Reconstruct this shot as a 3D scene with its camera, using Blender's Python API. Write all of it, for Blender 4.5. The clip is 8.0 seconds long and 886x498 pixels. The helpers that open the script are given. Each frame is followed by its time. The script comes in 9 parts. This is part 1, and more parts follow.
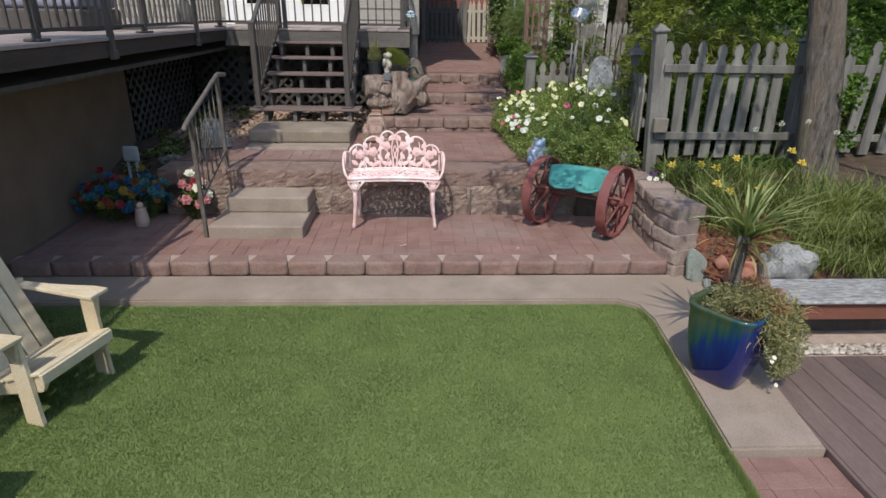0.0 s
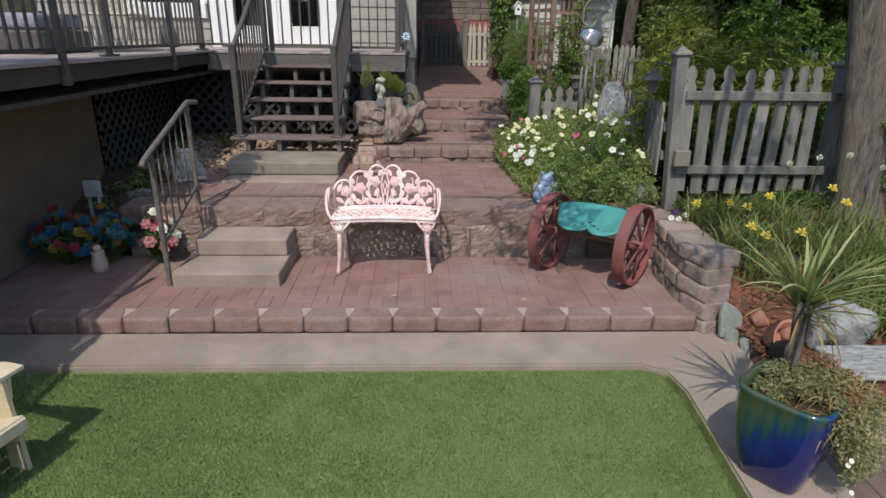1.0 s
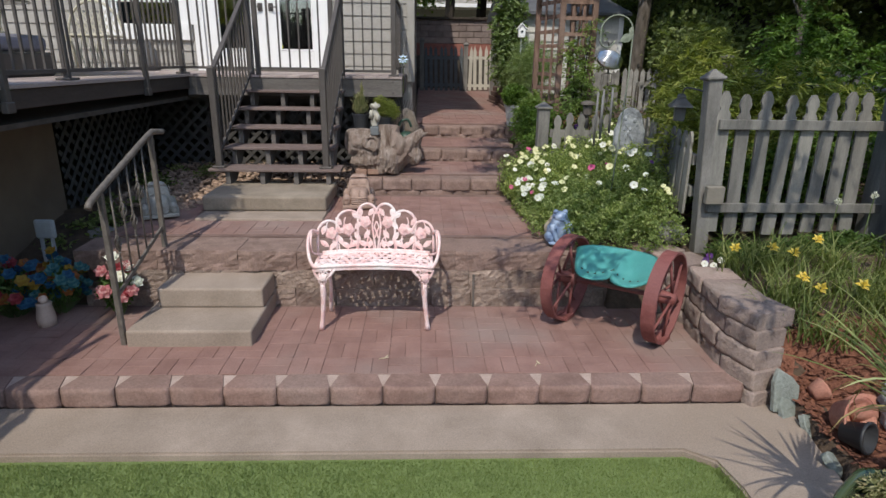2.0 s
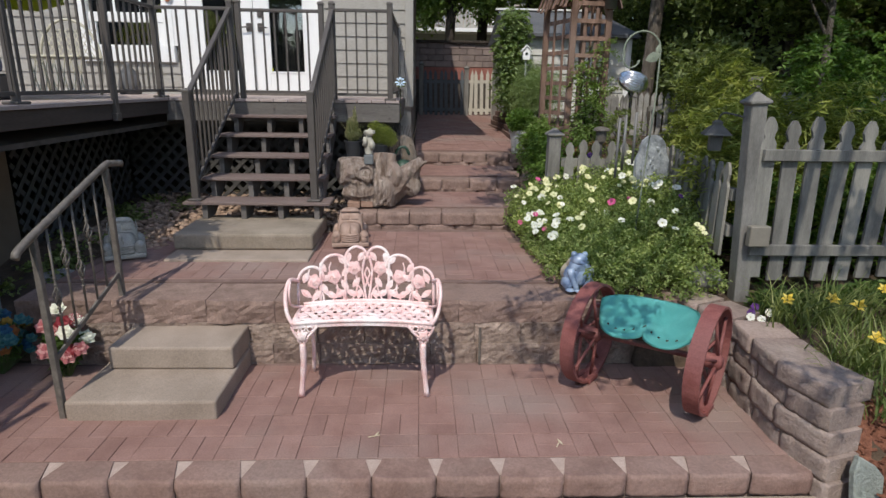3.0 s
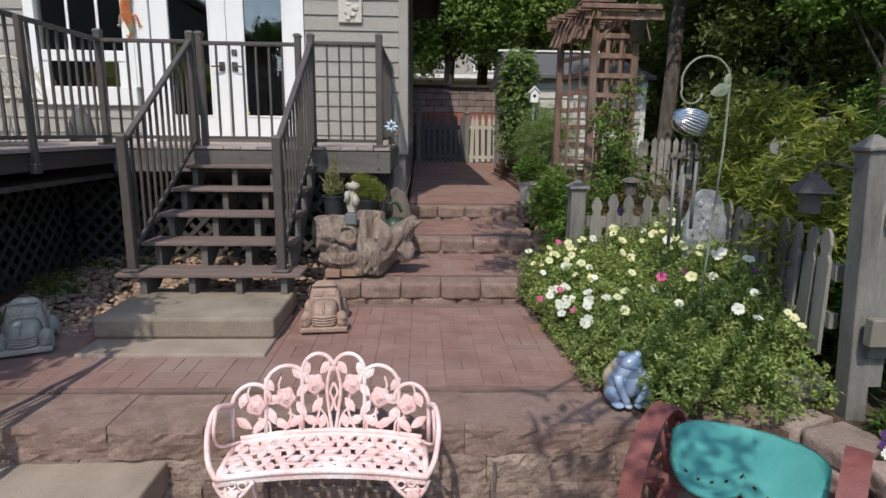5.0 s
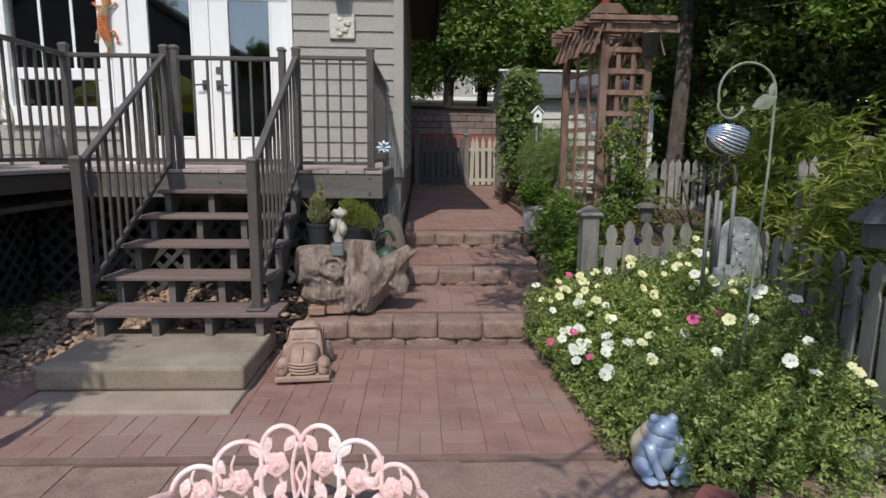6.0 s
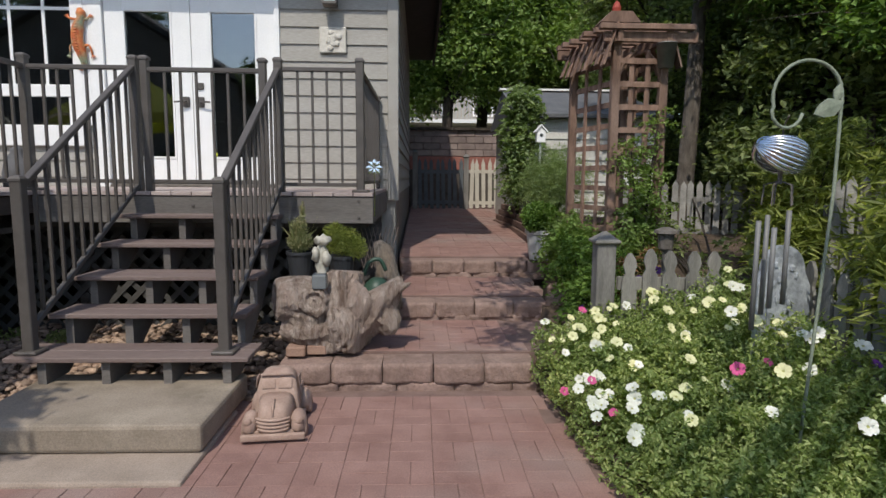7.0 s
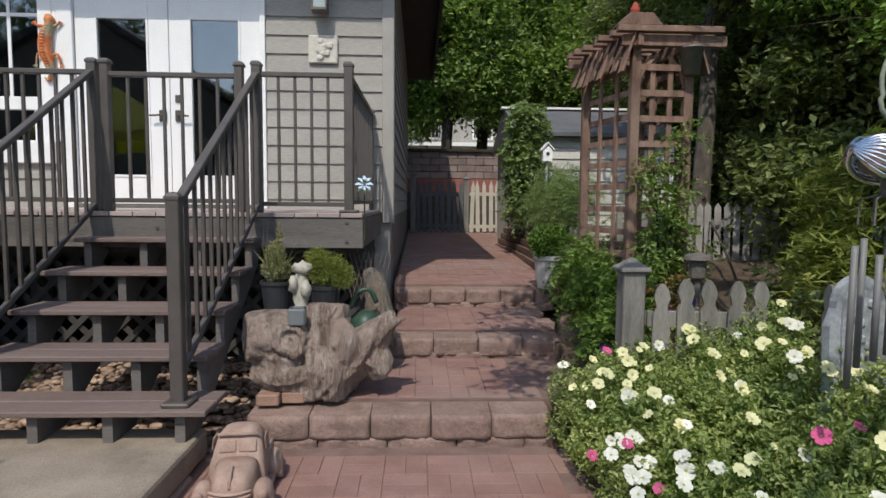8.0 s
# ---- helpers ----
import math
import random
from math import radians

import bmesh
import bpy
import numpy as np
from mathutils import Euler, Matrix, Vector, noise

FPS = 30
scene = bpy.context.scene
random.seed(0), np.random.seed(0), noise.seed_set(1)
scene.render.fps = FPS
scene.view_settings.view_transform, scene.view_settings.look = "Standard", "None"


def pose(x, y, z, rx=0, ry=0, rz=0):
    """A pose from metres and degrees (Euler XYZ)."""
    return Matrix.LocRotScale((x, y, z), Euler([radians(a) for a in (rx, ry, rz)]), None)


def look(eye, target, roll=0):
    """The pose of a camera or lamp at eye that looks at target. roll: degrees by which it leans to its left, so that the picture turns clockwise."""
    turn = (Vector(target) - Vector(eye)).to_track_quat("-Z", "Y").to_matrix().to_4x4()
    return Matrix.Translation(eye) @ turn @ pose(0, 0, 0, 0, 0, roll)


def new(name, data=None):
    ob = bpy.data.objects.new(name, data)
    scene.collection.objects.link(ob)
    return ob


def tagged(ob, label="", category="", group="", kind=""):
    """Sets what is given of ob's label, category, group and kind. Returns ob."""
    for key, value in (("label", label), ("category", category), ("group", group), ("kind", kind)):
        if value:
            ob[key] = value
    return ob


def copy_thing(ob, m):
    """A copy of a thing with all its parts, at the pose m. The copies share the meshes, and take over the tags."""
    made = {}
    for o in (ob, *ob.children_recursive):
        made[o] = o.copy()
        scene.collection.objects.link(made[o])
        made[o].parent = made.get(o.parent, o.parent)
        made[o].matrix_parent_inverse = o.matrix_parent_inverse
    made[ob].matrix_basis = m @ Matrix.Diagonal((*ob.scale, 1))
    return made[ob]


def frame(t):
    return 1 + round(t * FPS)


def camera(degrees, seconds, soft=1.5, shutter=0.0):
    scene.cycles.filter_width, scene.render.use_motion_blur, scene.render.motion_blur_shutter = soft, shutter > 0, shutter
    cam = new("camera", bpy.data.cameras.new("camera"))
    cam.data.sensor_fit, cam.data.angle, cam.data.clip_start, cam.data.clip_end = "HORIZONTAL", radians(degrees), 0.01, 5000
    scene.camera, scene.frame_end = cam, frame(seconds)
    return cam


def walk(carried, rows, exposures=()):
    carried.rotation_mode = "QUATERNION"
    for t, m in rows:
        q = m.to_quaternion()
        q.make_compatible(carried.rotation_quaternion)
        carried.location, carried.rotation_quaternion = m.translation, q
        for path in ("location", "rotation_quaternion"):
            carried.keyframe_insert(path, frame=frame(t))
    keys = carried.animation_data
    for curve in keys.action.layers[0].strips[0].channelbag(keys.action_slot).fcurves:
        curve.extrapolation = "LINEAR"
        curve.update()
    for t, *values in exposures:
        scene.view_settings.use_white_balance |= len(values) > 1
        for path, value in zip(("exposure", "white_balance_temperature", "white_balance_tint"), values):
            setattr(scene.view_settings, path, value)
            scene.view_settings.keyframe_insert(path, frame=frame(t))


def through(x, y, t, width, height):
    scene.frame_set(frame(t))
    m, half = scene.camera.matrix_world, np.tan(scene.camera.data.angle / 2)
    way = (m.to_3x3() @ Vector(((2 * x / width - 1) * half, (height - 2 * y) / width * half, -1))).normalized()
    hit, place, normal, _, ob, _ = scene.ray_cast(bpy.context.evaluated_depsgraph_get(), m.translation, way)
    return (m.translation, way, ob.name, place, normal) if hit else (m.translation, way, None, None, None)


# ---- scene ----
# camera and walk
cam = camera(74, 8.0)
ROWS = [
    (0, 0.1030, -0.0078, 1.9436, -2.483, -21.987, 0.838),
    (0.5, 0.1432, 0.3013, 1.9355, -2.386, -21.004, 0.833),
    (1, 0.1681, 0.6186, 1.9256, -2.338, -19.969, 0.844),
    (1.5, 0.1823, 0.9377, 1.9150, -2.323, -18.899, 0.860),
    (3, 0.1983, 1.8579, 1.8855, -2.362, -15.600, 0.869),
    (3.5, 0.2038, 2.1422, 1.8778, -2.374, -14.501, 0.844),
    (4, 0.2123, 2.4130, 1.8713, -2.377, -13.410, 0.803),
    (4.5, 0.2246, 2.6708, 1.8658, -2.369, -12.328, 0.749),
    (6, 0.2815, 3.3860, 1.8501, -2.299, -9.105, 0.546),
    (6.5, 0.3030, 3.6176, 1.8424, -2.277, -8.015, 0.491),
    (7, 0.3221, 3.8547, 1.8314, -2.270, -6.898, 0.460),
    (7.5, 0.3356, 4.1046, 1.8159, -2.290, -5.740, 0.465),
    (8, 0.3396, 4.3756, 1.7941, -2.351, -4.523, 0.524),
]
walk(cam, [(t, pose(x, y, z, 90 + pitch, 0, yaw) @ pose(0, 0, 0, 0, 0, roll)) for t, x, y, z, yaw, pitch, roll in ROWS])

# world, sun
SUN_DIR = Vector((0.20, 0.72, -1.0)).normalized()
world = bpy.data.worlds.new("sky")
scene.world = world
world.use_nodes = True
sky = world.node_tree.nodes.new("ShaderNodeTexSky")
sky.sky_type = "NISHITA"
sky.sun_disc = False
sky.sun_elevation = math.asin(-SUN_DIR.z)
sky.sun_rotation = math.atan2(-SUN_DIR.x, -SUN_DIR.y)
world.node_tree.links.new(sky.outputs[0], world.node_tree.nodes["Background"].inputs[0])
world.node_tree.nodes["Background"].inputs[1].default_value = 0.195
sun_data = bpy.data.lights.new("sun", "SUN")
sun_data.energy = 3.2
sun_data.angle = radians(0.5)
sun_data.color = (1.0, 0.935, 0.83)
sun = new("sun", sun_data)
sun.matrix_world = look(Vector((0, 0, 30)), Vector((0, 0, 30)) + SUN_DIR)
scene.view_settings.exposure = 0.06

rng = np.random.default_rng(7)


# ---------- helpers for building ----------
def origin(ob):
    v = Vector((0, 0, 0))
    while ob:
        v += ob.location
        ob = ob.parent
    return v


def thing(name, at, label, category, group="", kind=""):
    ob = new(name)
    ob.location = at
    ob.empty_display_size = 0.1
    return tagged(ob, label, category, group, kind)


def mesh_of(bm, name, material, smooth=False):
    me = bpy.data.meshes.new(name)
    bm.to_mesh(me)
    bm.free()
    if smooth:
        for p in me.polygons:
            p.use_smooth = True
    me.materials.append(material)
    return me


def part(name, bm, material, parent=None, label="", smooth=False, kind=""):
    me = mesh_of(bm, name, material, smooth) if isinstance(bm, bmesh.types.BMesh) else bm
    ob = new(name, me)
    if parent:
        me.transform(Matrix.Translation(-origin(parent)))
        ob.parent = parent
    return tagged(ob, label, kind=kind)


def solid(name, bm, material, label, category, group="", kind="", smooth=False):
    """A thing of one mesh, its origin at the foot of its box."""
    me = mesh_of(bm, name, material, smooth)
    co = np.empty(len(me.vertices) * 3)
    me.vertices.foreach_get("co", co)
    co = co.reshape(-1, 3)
    lo, hi = co.min(0), co.max(0)
    base = Vector(((lo[0] + hi[0]) / 2, (lo[1] + hi[1]) / 2, lo[2]))
    me.transform(Matrix.Translation(-base))
    ob = new(name, me)
    ob.location = base
    return tagged(ob, label, category, group, kind)


def raw(name, verts, faces, material, smooth=False):
    me = bpy.data.meshes.new(name)
    me.from_pydata(verts.tolist() if hasattr(verts, "tolist") else verts, [], faces.tolist() if hasattr(faces, "tolist") else faces)
    me.materials.append(material)
    if smooth:
        for p in me.polygons:
            p.use_smooth = True
    return me


def bm_new():
    return bmesh.new()


def box(bm, lo, hi, bevel=0.0, m=None, seg=1):
    lo, hi = Vector(lo), Vector(hi)
    r = bmesh.ops.create_cube(bm, size=1.0)
    vs = r["verts"]
    c, s = (lo + hi) / 2, hi - lo
    for v in vs:
        v.co = Vector((v.co.x * s.x + c.x, v.co.y * s.y + c.y, v.co.z * s.z + c.z))
    if m is not None:
        for v in vs:
            v.co = m @ v.co
    if bevel > 0:
        es = list({e for v in vs for e in v.link_edges})
        bmesh.ops.bevel(bm, geom=es, offset=bevel, segments=seg, affect="EDGES", profile=0.5)
    return bm


def beam(bm, a, b, w, h, bevel=0.0, up=(0, 0, 1)):
    """A bar of section w by h from a to b."""
    a, b = Vector(a), Vector(b)
    d = b - a
    f = d.normalized()
    u = Vector(up)
    if abs(f.dot(u)) > 0.98:
        u = Vector((0, 1, 0))
    s = f.cross(u).normalized()
    u = s.cross(f)
    m = Matrix(((s.x, f.x, u.x, a.x), (s.y, f.y, u.y, a.y), (s.z, f.z, u.z, a.z), (0, 0, 0, 1)))
    return box(bm, (-w / 2, 0, -h / 2), (w / 2, d.length, h / 2), bevel, m)


def tube(bm, pts, r, seg=8, closed=False, cap=True):
    """A round bar along points; r a number or one per point."""
    pts = [Vector(p) for p in pts]
    n = len(pts)
    rr = r if hasattr(r, "__len__") else [r] * n
    rings, u = [], None
    for i, p in enumerate(pts):
        if closed:
            t = (pts[(i + 1) % n] - pts[i - 1]).normalized()
        else:
            t = (pts[min(i + 1, n - 1)] - pts[max(i - 1, 0)]).normalized()
        if u is None:
            u = t.orthogonal().normalized()
        u = (u - t * u.dot(t)).normalized()
        w = t.cross(u)
        rings.append([bm.verts.new(p + (u * math.cos(k * math.tau / seg) + w * math.sin(k * math.tau / seg)) * rr[i]) for k in range(seg)])
    for i in range(n if closed else n - 1):
        a, b = rings[i], rings[(i + 1) % n]
        for k in range(seg):
            bm.faces.new((a[k], a[(k + 1) % seg], b[(k + 1) % seg], b[k]))
    if cap and not closed:
        bm.faces.new(rings[0][::-1])
        bm.faces.new(rings[-1])
    return bm


def lathe(bm, profile, at, seg=24, m=None, squash=(1, 1)):
    at = Vector(at)
    rings = []
    for r, z in profile:
        ring = []
        for k in range(seg):
            a = k * math.tau / seg
            p = Vector((r * math.cos(a) * squash[0], r * math.sin(a) * squash[1], z))
            if m is not None:
                p = m @ p
            ring.append(bm.verts.new(at + p))
        rings.append(ring)
    for a, b in zip(rings, rings[1:]):
        for k in range(seg):
            bm.faces.new((a[k], a[(k + 1) % seg], b[(k + 1) % seg], b[k]))
    bm.faces.new(rings[0][::-1])
    bm.faces.new(rings[-1])
    return bm


def blob(bm, at, size, rough=0.15, freq=1.5, sub=3, seed=0, m=None):
    """A rounded uneven lump."""
    r = bmesh.ops.create_icosphere(bm, subdivisions=sub, radius=1.0)
    off = Vector((seed * 7.3, seed * 3.1, seed * 1.7))
    for v in r["verts"]:
        d = v.co.normalized()
        k = 1 + rough * noise.noise(d * freq + off) + rough * 0.5 * noise.noise(d * freq * 2.7 + off)
        p = Vector((d.x * size[0] * k, d.y * size[1] * k, d.z * size[2] * k))
        if m is not None:
            p = m @ p
        v.co = Vector(at) + p
    return bm


def prism(bm, outline, y0, y1, axis="y"):
    """A flat outline of (u, z) pairs given thickness along an axis."""
    def put(u, z, d):
        return (u, d, z) if axis == "y" else (d, u, z)
    a = [bm.verts.new(put(u, z, y0)) for u, z in outline]
    b = [bm.verts.new(put(u, z, y1)) for u, z in outline]
    n = len(outline)
    bm.faces.new(a)
    bm.faces.new(b[::-1])
    for i in range(n):
        bm.faces.new((a[i], b[i], b[(i + 1) % n], a[(i + 1) % n]))
    bmesh.ops.recalc_face_normals(bm, faces=bm.faces[:])
    return bm


def slab_poly(bm, outline, z0, z1):
    """A plan outline of (x, y) pairs given height."""
    a = [bm.verts.new((x, y, z0)) for x, y in outline]
    b = [bm.verts.new((x, y, z1)) for x, y in outline]
    n = len(outline)
    bm.faces.new(a)
    bm.faces.new(b)
    for i in range(n):
        bm.faces.new((a[i], a[(i + 1) % n], b[(i + 1) % n], b[i]))
    bmesh.ops.recalc_face_normals(bm, faces=bm.faces[:])
    return bm


# ---------- leaves ----------
def unit(v):
    return v / np.maximum(np.linalg.norm(v, axis=1, keepdims=True), 1e-9)


def leaves(name, pts, length, width, material, up=0.5, out=None, droop=0.0):
    """Many small folded leaves, one face pair each."""
    n = len(pts)
    d = rng.normal(size=(n, 3))
    d[:, 2] = d[:, 2] * 0.6 - droop
    if out is not None:
        d += out * 1.2
    d = unit(d)
    nm = rng.normal(size=(n, 3)) * (1 - up)
    nm[:, 2] += up * 1.6
    s = unit(np.cross(d, nm))
    nn = np.cross(s, d)
    ln = (length * rng.uniform(0.6, 1.35, n))[:, None]
    wd = (width * rng.uniform(0.7, 1.25, n))[:, None]
    base = pts - d * ln * 0.5
    tip = pts + d * ln * 0.5
    mid = pts - d * ln * 0.06
    fold = nn * wd * 0.25
    left = mid - s * wd * 0.5 + fold
    right = mid + s * wd * 0.5 + fold
    verts = np.stack([base, left, tip, right], 1).reshape(-1, 3)
    k = np.arange(n)[:, None] * 4
    faces = np.concatenate([k + [0, 2, 1], k + [0, 3, 2]], 0)
    return raw(name, verts, faces, material)


def in_blobs(blobs, n, shell=0.45):
    """Points in a set of ellipsoids (x, y, z, rx, ry, rz), thicker near their skin."""
    blobs = np.array(blobs, float)
    vol = (blobs[:, 3] * blobs[:, 4] * blobs[:, 5]) ** 0.67
    pick = rng.choice(len(blobs), n, p=vol / vol.sum())
    d = unit(rng.normal(size=(n, 3)))
    r = rng.uniform(0, 1, n)[:, None] ** shell
    d2 = d * r
    return blobs[pick, :3] + d2 * blobs[pick, 3:], d


def blades(name, roots, length, width, material, lean=0.7, droop=0.6, steps=5, dirs=None, stiff=0.0):
    """Long strap leaves that arch outwards from their roots."""
    verts, faces = [], []
    for i, root in enumerate(roots):
        a = rng.uniform(0, math.tau) if dirs is None else dirs[i]
        ln = length * rng.uniform(0.65, 1.15)
        w = width * rng.uniform(0.7, 1.2)
        le = lean * rng.uniform(0.3, 1.2)
        dr = droop * rng.uniform(0.5, 1.3)
        h = np.array([math.cos(a), math.sin(a), 0.0])
        s = np.array([-math.sin(a), math.cos(a), 0.0])
        p = np.array(root, float)
        ang = math.pi / 2 - le * 0.6
        k0 = len(verts)
        for j in range(steps + 1):
            f = j / steps
            ww = w * (1 - f) ** 0.6 * (0.75 + 0.5 * min(1, f * 4)) if j < steps else 0.0005
            verts += [p - s * ww / 2 + np.array([0, 0, 0.15 * ww]), p + s * ww / 2 + np.array([0, 0, 0.15 * ww]), p - np.array([0, 0, 0.12 * ww])]
            p = p + (h * math.cos(ang) + np.array([0, 0, math.sin(ang)])) * ln / steps
            ang -= dr * (0.4 + f) * (1.3 - stiff) / steps * 1.6
        for j in range(steps):
            b = k0 + 3 * j
            faces += [[b, b + 2, b + 5, b + 3], [b + 2, b + 1, b + 4, b + 5]]
    return raw(name, np.array(verts), faces, material)


# ---------- materials ----------
def node(nt, kind, **sets):
    n = nt.nodes.new(kind)
    for k, v in sets.items():
        if k in n.inputs:
            n.inputs[k].default_value = v
    return n


def ramp(nt, fac, stops):
    r = nt.nodes.new("ShaderNodeValToRGB")
    el = r.color_ramp.elements
    while len(el) < len(stops):
        el.new(0.5)
    for e, (p, c) in zip(el, stops):
        e.position = p
        e.color = (*c, 1)
    nt.links.new(fac, r.inputs[0])
    return r.outputs[0]


def mixc(nt, fac, a, b, mode="MIX"):
    m = nt.nodes.new("ShaderNodeMix")
    m.data_type = "RGBA"
    m.blend_type = mode
    for val, sock in ((fac, m.inputs[0]), (a, m.inputs[6]), (b, m.inputs[7])):
        if hasattr(val, "is_linked"):
            nt.links.new(val, sock)
        elif isinstance(val, (int, float)):
            sock.default_value = val
        else:
            sock.default_value = (*val, 1)
    return m.outputs[2]


def surface(name, c1, c2, scale=6.0, rough=0.8, bump=0.3, fine=80.0, metal=0.0, vary=None, c3=None, stretch=(1, 1, 1), spec=0.4, coat=0.0, dist=0.004, grain=0.25):
    """A procedural surface: two colours over a broad noise, a fine grain, relief, and a tone that differs from piece to piece.
    vary: 'object' or 'island' with the range of that tone."""
    mat = bpy.data.materials.new(name)
    mat.use_nodes = True
    nt = mat.node_tree
    bs = nt.nodes["Principled BSDF"]
    co = nt.nodes.new("ShaderNodeTexCoord")
    mp = node(nt, "ShaderNodeMapping")
    mp.inputs["Scale"].default_value = stretch
    geo = nt.nodes.new("ShaderNodeNewGeometry")
    nt.links.new(geo.outputs["Position"], mp.inputs[0])
    n1 = node(nt, "ShaderNodeTexNoise", Scale=scale, Detail=6.0, Roughness=0.6)
    n2 = node(nt, "ShaderNodeTexNoise", Scale=fine, Detail=4.0, Roughness=0.7)
    n3 = node(nt, "ShaderNodeTexNoise", Scale=scale * 0.23, Detail=3.0)
    for n in (n1, n2, n3):
        nt.links.new(mp.outputs[0], n.inputs["Vector"])
    col = ramp(nt, n1.outputs[0], [(0.32, c1), (0.68, c2)])
    if c3:
        f3 = ramp(nt, n3.outputs[0], [(0.5, (0, 0, 0)), (0.68, (1, 1, 1))])
        col = mixc(nt, f3, col, c3)
    g = ramp(nt, n2.outputs[0], [(0.25, (1 - 1.1 * grain,) * 3), (0.75, (1 + 0.9 * grain,) * 3)])
    col = mixc(nt, 1.0, col, g, "MULTIPLY")
    if vary:
        if vary[0] == "object":
            oi = nt.nodes.new("ShaderNodeObjectInfo")
            rnd = oi.outputs["Random"]
        else:
            rnd = geo.outputs["Random Per Island"]
        tone = ramp(nt, rnd, [(0.0, vary[1]), (1.0, vary[2])])
        col = mixc(nt, 1.0, col, tone, "MULTIPLY")
    nt.links.new(col, bs.inputs["Base Color"])
    bs.inputs["Roughness"].default_value = rough
    bs.inputs["Metallic"].default_value = metal
    bs.inputs["Specular IOR Level"].default_value = spec
    bs.inputs["Coat Weight"].default_value = coat
    if bump:
        ad = nt.nodes.new("ShaderNodeMath")
        ad.operation = "ADD"
        nt.links.new(n1.outputs[0], ad.inputs[0])
        nt.links.new(n2.outputs[0], ad.inputs[1])
        b = node(nt, "ShaderNodeBump", Strength=bump, Distance=dist)
        nt.links.new(ad.outputs[0], b.inputs["Height"])
        nt.links.new(b.outputs[0], bs.inputs["Normal"])
    return mat


def foliage(name, dark, mid, light, through=0.3, rough=0.55):
    """Leaf material: each leaf has its own green, and lets some light through."""
    mat = bpy.data.materials.new(name)
    mat.use_nodes = True
    nt = mat.node_tree
    bs = nt.nodes["Principled BSDF"]
    out = nt.nodes["Material Output"]
    geo = nt.nodes.new("ShaderNodeNewGeometry")
    col = ramp(nt, geo.outputs["Random Per Island"], [(0.0, dark), (0.55, mid), (1.0, light)])
    n = node(nt, "ShaderNodeTexNoise", Scale=3.0, Detail=3.0)
    nt.links.new(geo.outputs["Position"], n.inputs["Vector"])
    tone = ramp(nt, n.outputs[0], [(0.3, (0.75, 0.8, 0.75)), (0.7, (1.2, 1.15, 1.1))])
    col = mixc(nt, 1.0, col, tone, "MULTIPLY")
    nt.links.new(col, bs.inputs["Base Color"])
    bs.inputs["Roughness"].default_value = rough
    bs.inputs["Specular IOR Level"].default_value = 0.35
    tr = nt.nodes.new("ShaderNodeBsdfTranslucent")
    nt.links.new(mixc(nt, 1.0, col, (1.2, 1.3, 0.6), "MULTIPLY"), tr.inputs[0])
    mx = nt.nodes.new("ShaderNodeMixShader")
    mx.inputs[0].default_value = through
    nt.links.new(bs.outputs[0], mx.inputs[1])
    nt.links.new(tr.outputs[0], mx.inputs[2])
    nt.links.new(mx.outputs[0], out.inputs[0])
    return mat


def plain(name, c, rough=0.5, metal=0.0, bump=0.05, spread=0.12, **kw):
    lo = tuple(v * (1 - spread) for v in c)
    hi = tuple(min(1, v * (1 + spread)) for v in c)
    return surface(name, lo, hi, scale=kw.pop("scale", 9.0), grain=kw.pop("grain", 0.08), rough=rough, metal=metal, bump=bump, **kw)


def glass(name, tint=(0.9, 0.95, 0.95)):
    mat = bpy.data.materials.new(name)
    mat.use_nodes = True
    bs = mat.node_tree.nodes["Principled BSDF"]
    bs.inputs["Base Color"].default_value = (*tint, 1)
    bs.inputs["Roughness"].default_value = 0.02
    bs.inputs["Transmission Weight"].default_value = 1.0
    bs.inputs["IOR"].default_value = 2.0
    return mat


V = ("object", (0.80, 0.79, 0.79), (1.15, 1.14, 1.13))
VP = ("object", (0.93, 0.92, 0.92), (1.06, 1.06, 1.06))
VPI = ("island", (0.91, 0.90, 0.90), (1.08, 1.08, 1.08))
VI = ("island", (0.78, 0.76, 0.76), (1.18, 1.16, 1.14))
M_PAVER = surface("red_paver", (0.212, 0.120, 0.100), (0.285, 0.174, 0.148), 5, 0.85, 0.35, 140, vary=VP, c3=(0.26, 0.19, 0.166))
M_PAVER_JOIN = surface("red_paver_far", (0.212, 0.120, 0.100), (0.285, 0.174, 0.148), 5, 0.85, 0.35, 140, vary=VPI, c3=(0.26, 0.19, 0.166))
M_SAND = surface("joint_sand", (0.14, 0.09, 0.076), (0.21, 0.142, 0.122), 9, 0.95, 0.3, 200)
M_SANDLIGHT = surface("pale_sand", (0.36, 0.275, 0.232), (0.47, 0.37, 0.32), 12, 0.95, 0.3, 220)
M_BLOCK = surface("wall_block", (0.195, 0.145, 0.118), (0.34, 0.268, 0.222), 11, 0.95, 0.9, 55, vary=V, c3=(0.25, 0.175, 0.145), dist=0.016)
M_CAP = surface("wall_cap", (0.18, 0.122, 0.10), (0.29, 0.206, 0.172), 10, 0.92, 0.9, 60, vary=VP, c3=(0.265, 0.182, 0.152), dist=0.008)
M_CONC = surface("concrete", (0.25, 0.202, 0.162), (0.352, 0.288, 0.236), 3.5, 0.88, 0.3, 130, c3=(0.285, 0.228, 0.18))
M_CONC_STAIN = surface("stained_concrete", (0.165, 0.135, 0.10), (0.34, 0.29, 0.23), 4.5, 0.9, 0.35, 110, c3=(0.26, 0.215, 0.17))
